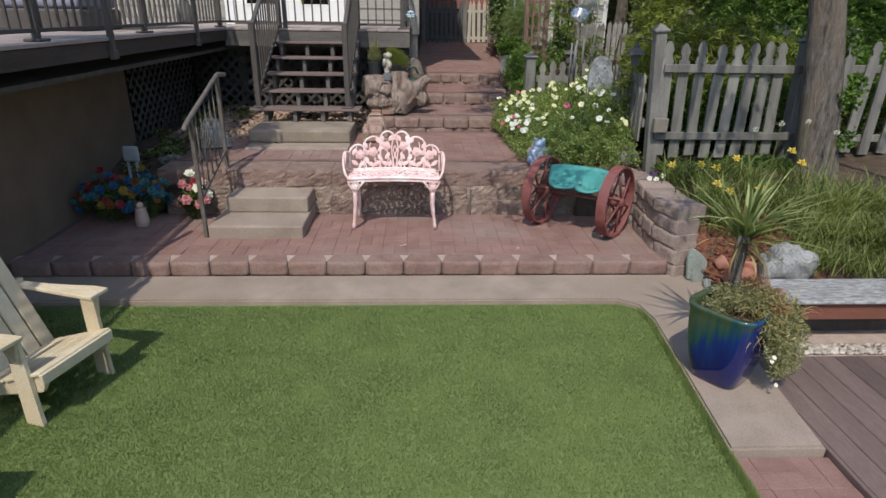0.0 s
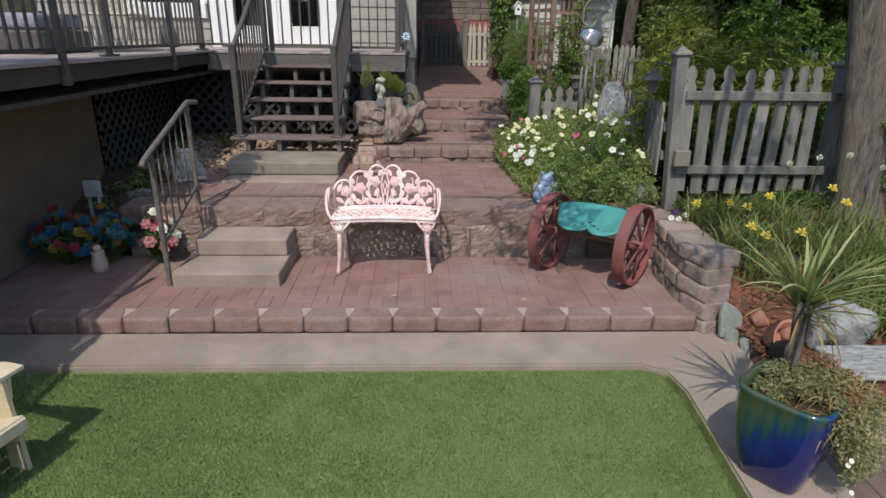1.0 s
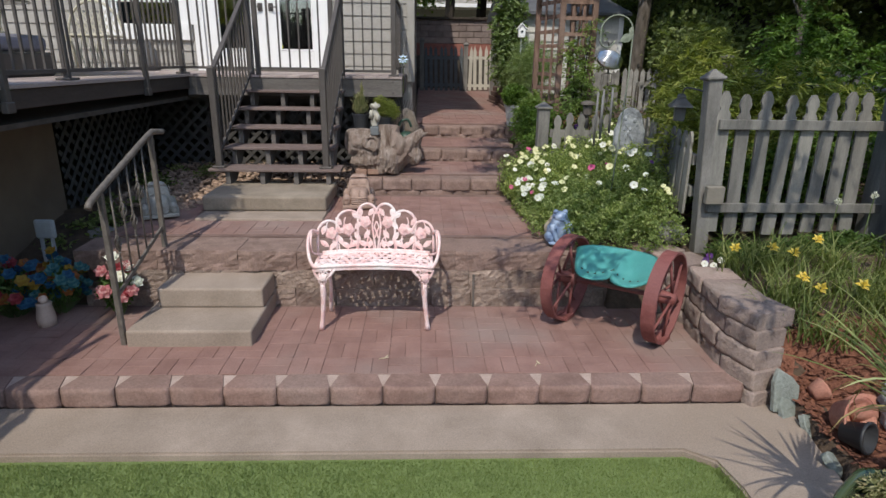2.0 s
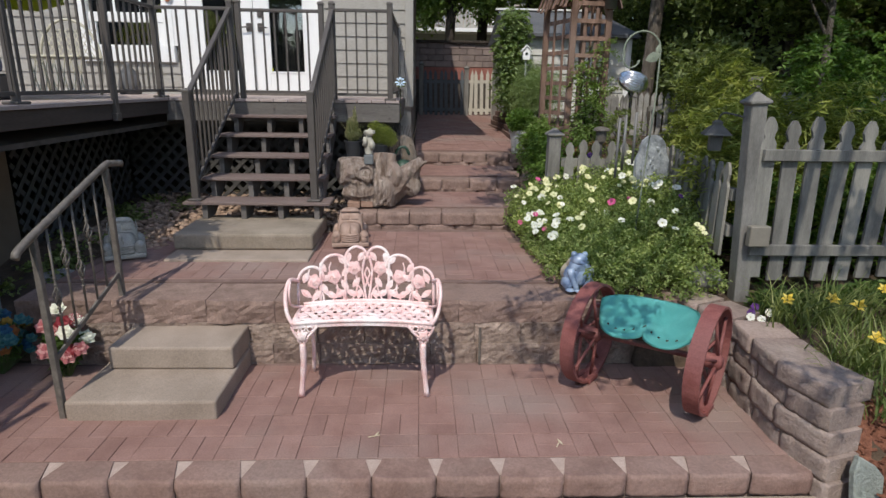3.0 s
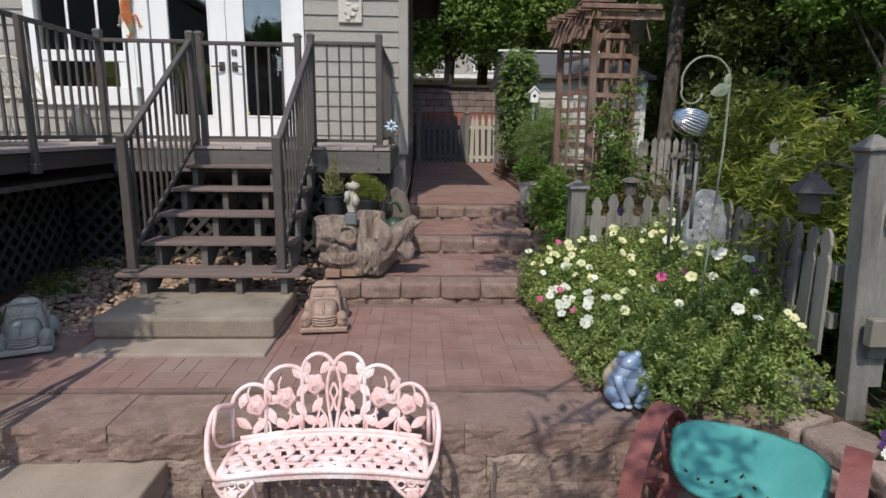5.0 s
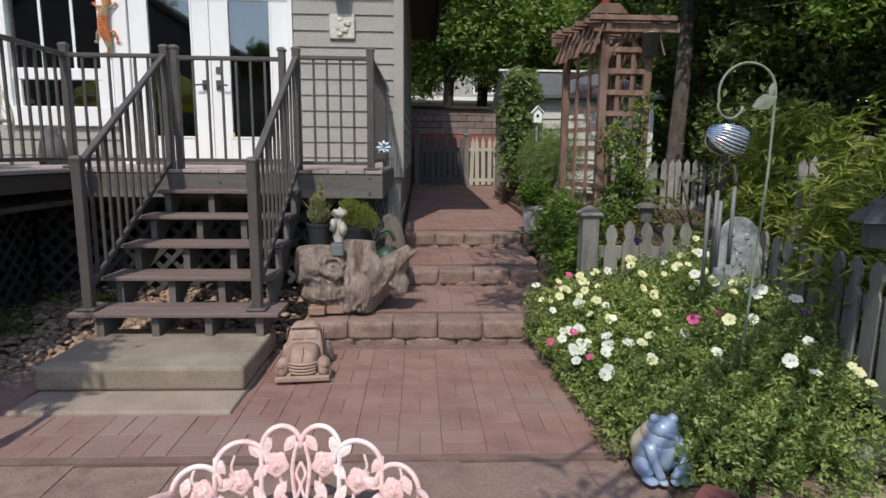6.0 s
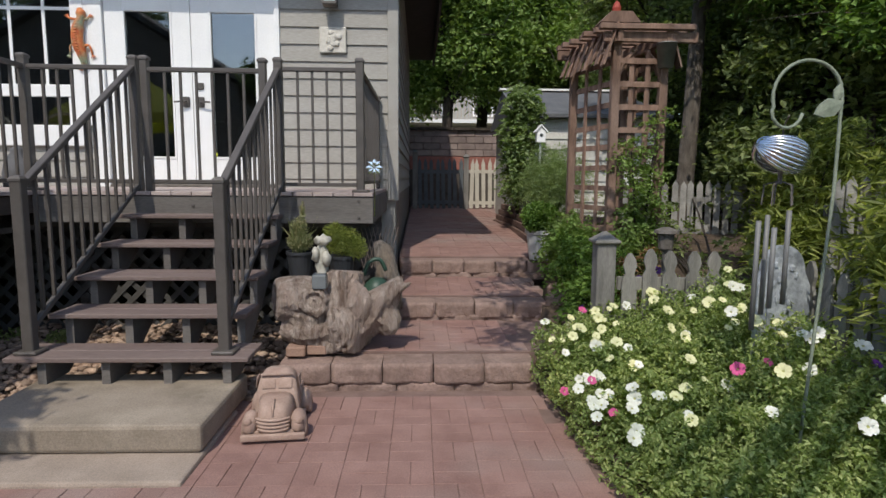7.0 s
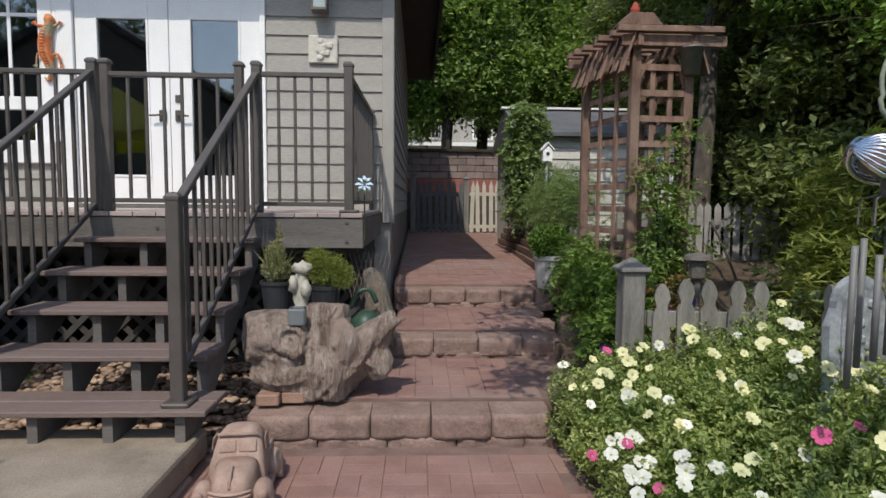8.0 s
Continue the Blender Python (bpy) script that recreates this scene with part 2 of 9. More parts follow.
M_TURF = surface("turf_base", (0.13, 0.18, 0.058), (0.165, 0.222, 0.075), 14, 0.95, 0.6, 260)
M_BLADE = foliage("turf_blade", (0.165, 0.225, 0.075), (0.192, 0.256, 0.09), (0.228, 0.297, 0.115), 0.3, 0.7)
M_SOIL = surface("garden_soil", (0.06, 0.042, 0.03), (0.13, 0.09, 0.06), 9, 0.95, 0.9, 60, dist=0.02)
M_MULCH = surface("red_mulch", (0.13, 0.05, 0.03), (0.27, 0.115, 0.07), 30, 0.9, 0.9, 120, dist=0.01)
M_STUCCO = surface("tan_stucco", (0.15, 0.108, 0.075), (0.195, 0.142, 0.10), 3, 0.9, 0.3, 120)
M_METAL = plain("bronze_metal", (0.085, 0.075, 0.068), 0.45, 0.0, 0.04, 0.15)
M_IRON = plain("grey_iron", (0.13, 0.115, 0.10), 0.5, 0.0, 0.15, 0.3, scale=20)
M_RIM = surface("grey_timber", (0.098, 0.088, 0.080), (0.165, 0.151, 0.139), 4, 0.75, 0.3, 90, stretch=(0.25, 1, 2.0), c3=(0.12, 0.108, 0.10))
M_TREAD = surface("composite_tread", (0.135, 0.098, 0.088), (0.185, 0.14, 0.125), 5, 0.7, 0.2, 120, stretch=(0.2, 1, 1))
M_DECKB = surface("composite_deck", (0.30, 0.25, 0.235), (0.40, 0.34, 0.32), 5, 0.75, 0.2, 120, stretch=(1, 0.2, 1), vary=VI)
M_DECKR = surface("brown_deck", (0.115, 0.082, 0.074), (0.17, 0.125, 0.112), 5, 0.7, 0.25, 120, stretch=(1, 0.15, 1), vary=V)
M_LATT = plain("lattice_paint", (0.065, 0.062, 0.058), 0.8, 0, 0.1, 0.2)
# shade below the deck and in recesses, put into a dark colour
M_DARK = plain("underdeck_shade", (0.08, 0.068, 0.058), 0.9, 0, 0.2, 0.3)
M_SIDING = surface("greige_siding", (0.31, 0.294, 0.264), (0.35, 0.334, 0.304), 2.0, 0.75, 0.12, 60, stretch=(0.3, 1, 3))
M_WHITE = plain("white_paint", (0.80, 0.80, 0.79), 0.45, 0, 0.03, 0.03, scale=3)
M_TRIMG = plain("grey_trim", (0.34, 0.325, 0.295), 0.7, 0, 0.05, 0.08, scale=4)
M_GLASS = glass("window_glass")
M_ROOM = plain("room_shade", (0.02, 0.022, 0.025), 0.9, 0, 0.0, 0.3)
M_PINK = surface("pink_paint", (0.79, 0.50, 0.48), (0.86, 0.72, 0.70), 16, 0.4, 0.25, 130, c3=(0.88, 0.83, 0.81))
M_RUST = surface("rust_red_iron", (0.17, 0.05, 0.045), (0.26, 0.095, 0.085), 12, 0.7, 0.35, 120, c3=(0.20, 0.075, 0.07))
M_TEAL = surface("teal_enamel", (0.12, 0.50, 0.47), (0.19, 0.60, 0.56), 6, 0.42, 0.05, 90, c3=(0.16, 0.56, 0.53), grain=0.06)
M_PINE = surface("pine_wood", (0.56, 0.46, 0.30), (0.68, 0.60, 0.44), 4, 0.65, 0.25, 90, stretch=(0.5, 3, 3), vary=("object", (0.9, 0.88, 0.84), (1.08, 1.08, 1.1)), c3=(0.66, 0.55, 0.38))
M_PICKET = surface("weathered_picket", (0.115, 0.112, 0.103), (0.265, 0.255, 0.228), 6, 0.85, 0.4, 100, stretch=(2, 2, 0.3), vary=("object", (0.8, 0.8, 0.8), (1.12, 1.12, 1.1)), c3=(0.25, 0.24, 0.215))
M_POSTG = surface("grey_post", (0.125, 0.12, 0.11), (0.235, 0.225, 0.205), 6, 0.85, 0.3, 100, stretch=(2, 2, 0.4))
M_BARK = surface("tree_bark", (0.105, 0.09, 0.074), (0.37, 0.32, 0.275), 20, 0.95, 1.0, 60, stretch=(1.6, 1.6, 0.28), dist=0.05, c3=(0.30, 0.24, 0.185))
M_BARKD = surface("dark_bark", (0.035, 0.028, 0.022), (0.085, 0.068, 0.055), 12, 0.95, 1.0, 60, stretch=(1.5, 1.5, 0.35), dist=0.03)

# ---------- the ground ----------
U = 0.196          # two pavers make one square
Z_PATIO, Z_TERR = 0.15, 0.58


def sheet(name, xs, ys, fn, material, label, category, kind="structure"):
    nx, ny = len(xs), len(ys)
    verts = [(x, y, fn(x, y)) for y in ys for x in xs]
    faces = [(j * nx + i, j * nx + i + 1, (j + 1) * nx + i + 1, (j + 1) * nx + i) for j in range(ny - 1) for i in range(nx - 1)]
    me = raw(name, verts, faces, material, True)
    return tagged(new(name, me), label, category, kind=kind)


def lerp(x, xs, ys):
    return float(np.interp(x, xs, ys))


def ground_z(x, y):
    return lerp(y, [3.3, 5.3, 7.2, 9.4, 17, 22, 40, 300, 2500], [-0.08, -0.02, 0.42, 0.78, 1.0, 1.5, 4, 26, 60])


far = [-2500, -900, -300, -120, -60, -30, -18, -12, -9, -7, -5, -4, -3, -2, -1, 0, 1, 2, 3, 4, 5, 7, 9, 12, 18, 30, 60, 120, 300, 900, 2500]
M_GROUND = surface("rough_ground", (0.07, 0.065, 0.035), (0.13, 0.11, 0.07), 3, 0.95, 0.6, 40)
sheet("ground", far, [-2500, -900, -300, -120, -60, -30, -15, -8, -4, 0, 2, 3.3, 4, 5.3, 6, 7.2, 8.3, 9.4, 11, 13, 15, 17, 19, 22, 26, 32, 40, 60, 120, 300, 900, 2500], ground_z, M_GROUND, "dry earth ground sloping up towards the hill", "ground")


def bed_edge(y):
    """The plan line where paving ends and the planting bed begins."""
    return lerp(y, [3.4, 4.1, 5.25, 5.35, 5.7, 6.45, 7.2, 7.6, 8.2, 9.2, 10.2, 17, 18], [2.22, 2.24, 2.14, 1.25, 1.12, 1.10, 1.02, 1.2, 1.24, 1.5, 1.6, 2.1, 2.15])


def bed_z(x, y):
    e = bed_edge(y)
    h = lerp(y, [3.3, 3.6, 4.1, 4.9, 5.5, 6.4, 7.4, 8.6, 10, 13, 17], [0.08, 0.2, 0.38, 0.5, 0.56, 0.62, 0.78, 0.95, 1.08, 1.12, 1.2])
    h += 0.05 * noise.noise(Vector((x * 1.7, y * 1.7, 0.3))) + 0.02 * noise.noise(Vector((x * 6, y * 6, 1.3)))
    h += 0.06 * min(3, max(0, x - 2.6))
    if y < 4.45:
        low = lerp(y, [3.3, 3.6, 4.0, 4.25, 4.45], [0.04, 0.06, 0.09, 0.16, 0.45])
        f = min(1, max(0, (x - 2.42) / 0.35))
        h = low * (1 - f) + h * f
    return h if x > e else -0.25


sheet("garden_bed", [round(0.95 + 0.075 * i, 3) for i in range(50)] + [4.8, 5.2, 5.8, 6.5, 8, 10, 13], [round(3.42 + 0.09 * i, 3) for i in range(80)] + [10.9, 11.4, 12, 12.8, 13.6, 14.5, 15.5, 17, 19], bed_z, M_SOIL, "dark garden soil rising behind the retaining wall", "garden bed")

# lawn of artificial turf
lawn_outline = [(-3.0, -4.0), (1.46, -4.0), (1.52, 1.0), (1.585, 2.17), (1.66, 3.0), (1.695, 3.45), (1.66, 3.64), (1.55, 3.715), (-3.0, 3.735)]
lawn = thing("lawn", (0, 1, 0), "short bright green artificial turf lawn", "lawn", kind="structure")
part("turf_base", slab_poly(bm_new(), lawn_outline[:-2] + [(1.55, 3.73), (-3.0, 3.75)], -0.07, 0.0), M_TURF, lawn)


def inside(px, py, poly):
    c = np.zeros(len(px), bool)
    n = len(poly)
    for i in range(n):
        (x0, y0), (x1, y1) = poly[i], poly[(i + 1) % n]
        hit = ((y0 > py) != (y1 > py)) & (px < (x1 - x0) * (py - y0) / (y1 - y0 + 1e-12) + x0)
        c ^= hit
    return c


def turf(n, y0, y1, size):
    x, y = rng.uniform(-2.95, 1.75, n), rng.uniform(y0, y1, n)
    ok = inside(x, y, lawn_outline)
    x, y = x[ok], y[ok]
    n = len(x)
    a = rng.uniform(0, math.tau, n)
    h = size * rng.uniform(0.6, 1.2, n)
    w = 0.0035 * size / 0.022
    tilt = rng.uniform(0.1, 0.9, n)
    b = rng.uniform(0, math.tau, n)
    p0 = np.stack([x - np.cos(a) * w, y - np.sin(a) * w, np.zeros(n)], 1)
    p1 = np.stack([x + np.cos(a) * w, y + np.sin(a) * w, np.zeros(n)], 1)
    p2 = np.stack([x + np.cos(b) * h * tilt, y + np.sin(b) * h * tilt, h], 1)
    v = np.stack([p0, p1, p2], 1).reshape(-1, 3)
    return raw("turf_blades", v, np.arange(3 * n).reshape(-1, 3), M_BLADE)


part("turf_blades", turf(270000, 1.2, 3.72, 0.016), M_BLADE, lawn, kind="stuff")
part("turf_blades", turf(270000, -3.0, 1.2, 0.02), M_BLADE, lawn, kind="stuff")

# longer blades along the strip, where the mower does not reach
n = 15000
y = rng.uniform(0.8, 3.62, n)
x = np.interp(y, [0.8, 1.0, 2.17, 3.0, 3.45, 3.62], [1.517, 1.52, 1.577, 1.65, 1.688, 1.665]) - np.abs(rng.normal(0, 0.014, n))
a = rng.uniform(0, math.tau, n)
h = rng.uniform(0.018, 0.042, n)
w = 0.0026
v = np.stack([np.stack([x - np.cos(a) * w, y - np.sin(a) * w, 0 * x], 1), np.stack([x + np.cos(a) * w, y + np.sin(a) * w, 0 * x], 1), np.stack([x + rng.normal(0.004, 0.009, n), y + rng.normal(0, 0.01, n), h], 1)], 1).reshape(-1, 3)
part("turf_fringe", raw("turf_fringe", v, np.arange(3 * n).reshape(-1, 3), M_BLADE), M_BLADE, lawn, kind="stuff")

# concrete strip round the lawn
strip = [(-3.0, 3.755), (1.53, 3.735), (1.65, 3.645), (1.682, 3.45), (1.645, 3.0), (1.575, 2.17), (2.045, 2.17), (2.16, 3.30), (2.30, 4.05), (2.30, 4.165), (-3.0, 4.165)]
b = slab_poly(bm_new(), strip, -0.10, 0.04)
bmesh.ops.bevel(b, geom=[e for e in b.edges if all(v.co.z > 0 for v in e.verts)], offset=0.012, segments=2, affect="EDGES")
tagged(part("concrete_path", b, M_CONC), "pale tan concrete strip edging the lawn", "path", kind="structure")

# brick paving beside the lawn, nearer than the strip, and under the camera
b = box(bm_new(), (1.45, -4, -0.12), (2.06, 2.168, -0.022))
tagged(part("pavement", b, M_SAND), "sand bed under red brick paving", "pavement", kind="structure")

# ---------- masonry ----------
def rough_block(w, d, h, seed, taper=0.0, lump=0.012, chamfer=0.0035):
    """A split-faced block: rough front (towards -y), flat top, rounded corners. Its foot at z 0, front at y 0, centred in x."""
    bm = bm_new()
    nx, nz = 12, 6
    grid = []
    for k in range(nz + 1):
        row = []
        for i in range(nx + 1):
            u, v = i / nx, k / nz
            edge = min(u, 1 - u, 0.16) / 0.16
            top = min(v + 0.15, 1 - v + 0.0, 0.22) / 0.22
            p, q = u * w, v * h
            out = lump * (noise.noise(Vector((p * 7 + seed * 9, q * 7, seed))) + 1.1 * noise.noise(Vector((p * 19 + seed, q * 19, seed + 4))) + 1.0 * noise.noise(Vector((p * 41 + seed, q * 41, seed + 8))))
            y = out - lump * 0.6 + chamfer * ((1 - edge) ** 3 + (1 - max(0, top)) ** 3)
            row.append(bm.verts.new(((u - 0.5) * w, y, v * h)))
        grid.append(row)
    for k in range(nz):
        for i in range(nx):
            bm.faces.new((grid[k][i], grid[k][i + 1], grid[k + 1][i + 1], grid[k + 1][i]))
    wb = w * (1 - taper)
    bl, br = bm.verts.new((-wb / 2, d, 0)), bm.verts.new((wb / 2, d, 0))
    tl, tr = bm.verts.new((-wb / 2, d, h)), bm.verts.new((wb / 2, d, h))
    bm.faces.new([*grid[nz], tr, tl])
    bm.faces.new([*grid[0][::-1], bl, br])
    bm.faces.new((bl, tl, tr, br))
    bm.faces.new([bl] + [grid[k][0] for k in range(nz + 1)] + [tl])
    bm.faces.new([tr] + [grid[k][nx] for k in range(nz, -1, -1)] + [br])
    bmesh.ops.recalc_face_normals(bm, faces=bm.faces[:])
    for f in bm.faces:
        f.smooth = chamfer > 0.005 and len(f.verts) == 4 and abs(f.normal.z) < 0.8
    return bm


def block_meshes(w, d, h, material, n=5, taper=0.0, lump=0.012, chamfer=0.0035):
    return [mesh_of(rough_block(w, d, h, s + w * 10, taper, lump, chamfer), "block", material) for s in range(n)]


def place(name, me, parent, x, y, z, turn=0.0, sx=1.0, sz=1.0):
    ob = new(name, me)
    ob.parent = parent
    o = origin(parent)
    ob.location = Vector((x, y, z)) - o
    ob.rotation_euler = (0, 0, turn)
    ob.scale = (sx, 1, sz)
    return ob


rnd = random.Random(3)
# edging of the patio: tapered blocks, pale sand in the notches between them
edging = thing("patio_edging", (0, 4.2, 0.02), "row of weathered red concrete edging blocks", "edging", kind="structure")
M_EDGE = surface("red_edging", (0.195, 0.122, 0.10), (0.275, 0.182, 0.154), 7, 0.9, 0.6, 70, vary=VP, c3=(0.26, 0.185, 0.158), dist=0.006)
EB = block_meshes(0.2925, 0.15, 0.115, M_EDGE, 5, 0.26, 0.008, 0.011)
k = 0
while -0.314 + 0.2963 * (k - 9.5) < 2.05:
    x = -0.314 + 0.2963 * (k - 9.5)
    if x > -3.0:
        place("block", EB[k % 5], edging, x, 4.165 + rnd.uniform(-0.006, 0.006), 0.036, rnd.uniform(-0.015, 0.015))
    k += 1
part("sand_bed", box(bm_new(), (-3.0, 4.195, -0.05), (2.1, 4.32, 0.1445)), M_SANDLIGHT, edging, "pale sand filling the notches")

# lower patio, its bricks come last in the file
b = box(bm_new(), (-3.0, 4.32, -0.05), (2.10, 5.36, Z_PATIO - 0.005))
patio = tagged(part("patio", b, M_SAND), "red brick paver patio in a basketweave pattern", "patio", kind="structure")

# front wall of the terrace: three courses of split-faced blocks
terrace_wall = thing("terrace_wall", (0, 5.4, 0.1), "low retaining wall of split-faced tan and red blocks", "retaining wall", kind="structure")
WB = block_meshes(0.405, 0.2, 0.1355, M_BLOCK, 7, 0, 0.012)
WB2 = block_meshes(0.295, 0.2, 0.1355, M_BLOCK, 6, 0, 0.012)
CB = block_meshes(0.445, 0.33, 0.115, M_CAP, 7, 0, 0.012)
for row in range(2):
    x = -2.25 + (0.17 if row % 2 else 0.0)
    while x < 2.0:
        long = rnd.random() < 0.7
        w = 0.40 if long else 0.29
        if x + w > 2.12:
            break
        place("block", rnd.choice(WB if long else WB2), terrace_wall, x + w / 2, 5.335 + 0.022 * row + rnd.uniform(-0.008, 0.008), 0.145 + 0.136 * row, rnd.uniform(-0.02, 0.02))
        x += w + 0.008
x = -2.3
while x < 1.75:
    k = rnd.choice((0.95, 1.2, 1.3, 1.38))
    place("block", rnd.choice(CB), terrace_wall, x + 0.224 * k, 5.365 + rnd.uniform(-0.02, 0.02), 0.418, rnd.uniform(-0.02, 0.02), k, 1.28 + rnd.uniform(-0.03, 0.03))
    x += 0.447 * k
part("core", box(bm_new(), (-2.3, 5.50, 0.0), (1.65, 5.72, 0.52)), M_SAND, terrace_wall)
part("core", box(bm_new(), (1.65, 5.50, 0.0), (2.1, 5.6, 0.50)), M_SAND, terrace_wall)

# side retaining wall: comes forward from the terrace wall, four courses over a buried one
side_wall = thing("garden_wall", (2.15, 4.7, 0.05), "stacked retaining wall of tan split-faced blocks with flat caps", "retaining wall", kind="structure")


def along(line, s):
    d = 0
    for (x0, y0), (x1, y1) in zip(line, line[1:]):
        ln = math.hypot(x1 - x0, y1 - y0)
        if s <= d + ln or (x1, y1) == line[-1]:
            f = (s - d) / ln
            return x0 + (x1 - x0) * f, y0 + (y1 - y0) * f, math.atan2(y1 - y0, x1 - x0)
        d += ln


M_SIDE = surface("tan_wall_block", (0.25, 0.192, 0.165), (0.385, 0.312, 0.272), 10, 0.93, 0.8, 60, vary=V, c3=(0.31, 0.235, 0.205), dist=0.012)
for row in range(5):
    z0, z1 = ((0.022, 0.122), (0.125, 0.242), (0.245, 0.360), (0.363, 0.470), (0.473, 0.572))[row]
    first = (0.26, 0.275, 0.315, 0.25, 0.315)[row]
    deep = (0.20, 0.19, 0.20, 0.21, 0.265)[row]
    off = 0.004 * row
    # the end block is turned inwards and shows its sawn end
    foot = Vector((2.085, 4.105 + 0.024 * row))
    turn = math.radians(16.0)
    back = foot + Vector((-math.sin(turn), math.cos(turn))) * first
    c = (foot + back) / 2
    place("block", mesh_of(rough_block(first - 0.005, deep, z1 - z0, 40 + row, 0.0, 0.006, 0.010), "block", M_SIDE), side_wall, c.x, c.y, z0, -math.pi / 2 + turn)
    run = [(back.x + off, back.y), (back.x + off + 0.008, 4.75), (2.03 + off, 5.02), (1.92 + off, 5.29)]
    s = 0.0
    while s < 0.86:
        w = 0.262 + rnd.uniform(-0.012, 0.016)
        x, y, a = along(run, s + w / 2)
        place("block", mesh_of(rough_block(w - 0.006, deep, z1 - z0 + rnd.uniform(-0.003, 0.003), 50 + row * 7 + s * 5, 0.12, 0.007, 0.010), "block", M_SIDE), side_wall, x + rnd.uniform(-0.004, 0.004), y, z0, a + math.pi + rnd.uniform(-0.02, 0.02))
        s += w
part("earth_core", slab_poly(bm_new(), [(2.34, 4.61), (2.24, 4.61), (2.24, 5.0), (2.14, 5.3), (2.5, 5.3), (2.5, 4.61)], 0.0, 0.44), M_SOIL, side_wall)

# upper terrace, sloping up slightly; its bricks come last
b = bm_new()
slab_poly(b, [(-2.25, 5.70), (1.16, 5.70), (1.13, 6.45), (1.06, 7.24), (-2.25, 7.24)], 0.2, Z_TERR - 0.005)
terrace = tagged(part("terrace", b, M_SAND), "upper red brick paver terrace in a basketweave pattern", "terrace", kind="structure")

# garden steps and the path beyond
STEPS = [(7.215, 8.26, -0.50, 1.03, 0.58, 0.755), (8.24, 9.38, 0.14, 1.30, 0.75, 0.905), (9.36, 10.4, 0.14, 1.56, 0.90, 1.065)]
GB = block_meshes(0.299, 0.24, 0.120, M_CAP, 6, 0.0, 0.009, 0.012)
GS = block_meshes(0.34, 0.2, 0.075, M_CAP, 4, 0.0, 0.008, 0.008)
step_beds = []
for n, (y0, y1, x0, x1, z0, z1) in enumerate(STEPS):
    st = thing("garden_step", (0.5, y0, z0), "garden step with rough red block riser and brick tread", "step", "garden steps", kind="structure")
    x = x0
    while x < x1 - 0.05:
        w = min(0.30, x1 - x)
        place("block", rnd.choice(GB), st, x + w / 2, y0 + 0.006 + rnd.uniform(-0.008, 0.008), z1 - 0.136, rnd.uniform(-0.02, 0.02), w / 0.302)
        x += 0.302
    x = x0
    while x < x1 - 0.1:
        place("block", rnd.choice(GS), st, x + 0.17, y0 + 0.008, z0 - 0.032, rnd.uniform(-0.02, 0.02))
        x += 0.345
    # side blocks along the left of the first step
    bed = part("bed", box(bm_new(), (x0 + 0.03, y0 + 0.21, z0 - 0.2), (x1 + (0.24 if n == 0 else 0), y1 if n < 2 else 9.7, z1 - 0.006)), M_SAND, st)
    step_beds.append(bed)
    if n == 0:
        for i in range(3):
            place("block", GB[i], st, x0 + 0.015, y0 + 0.42 + 0.30 * i, z1 - 0.14, -math.pi / 2)

b = bm_new()
slab_poly(b, [(0.12, 9.60), (1.58, 9.60), (1.70, 11.2), (2.1, 16.9), (0.12, 16.9)], 0.6, 0.9)
for v in b.verts:
    if v.co.z > 0.8:
        v.co.z = 1.053 + (v.co.y - 9.6) * 0.0215
garden_path = tagged(part("garden_path", b, M_SAND), "red brick garden path leading to a picket gate", "path", kind="structure")
# low step blocks beside the path on the bed side
side_blocks = thing("step_border", (1.2, 7.9, 0.7), "rough blocks bordering the garden steps", "edging", kind="structure")
for x, y, z, a in ((1.10, 7.42, 0.66, 1.2), (1.20, 7.72, 0.68, 1.35), (1.26, 8.02, 0.72, 1.5), (1.33, 8.4, 0.80, 1.3), (1.42, 8.72, 0.84, 1.3), (1.50, 9.04, 0.88, 1.4), (1.56, 9.36, 0.95, 1.4)):
    place("block", rnd.choice(GB), side_blocks, x, y, z, a + math.pi)

# concrete steps from the patio up to the terrace
cs = thing("concrete_steps", (-1.27, 5.0, 0.14), "two-step poured concrete stair with worn edges", "steps")
def worn_box(lo, hi, bevel=0.014):
    b = box(bm_new(), lo, hi, bevel, None, 2)
    for v in b.verts:
        v.co += Vector((1, 1, 0.6)) * 0.004 * noise.noise(v.co * 5)
    return b
part("lower_step", worn_box((-1.66, 4.672, 0.12), (-0.876, 5.36, 0.258)), M_CONC, cs)
part("upper_step", worn_box((-1.60, 5.035, 0.26), (-0.885, 5.40, 0.40)), M_CONC, cs)

# landing slabs below the deck stairs
ld = thing("stair_landing", (-1.2, 6.6, 0.57), "stained thick concrete landing slab on a thinner slab", "landing")
part("thin_slab", worn_box((-1.72, 6.14, 0.55), (-0.64, 6.9, 0.602)), M_CONC, ld, "pale thin concrete slab")
part("thick_slab", worn_box((-1.735, 6.385, 0.604), (-0.645, 7.1, 0.735), 0.02), M_CONC_STAIN, ld, "stained thick concrete slab")

# ---------- house and deck ----------
HY, HX, DZ = 9.85, 0.075, 1.72
house = thing("house", (-4, 12, 0.9), "house with greige lap siding and white trimmed glazed doors", "house", kind="structure")


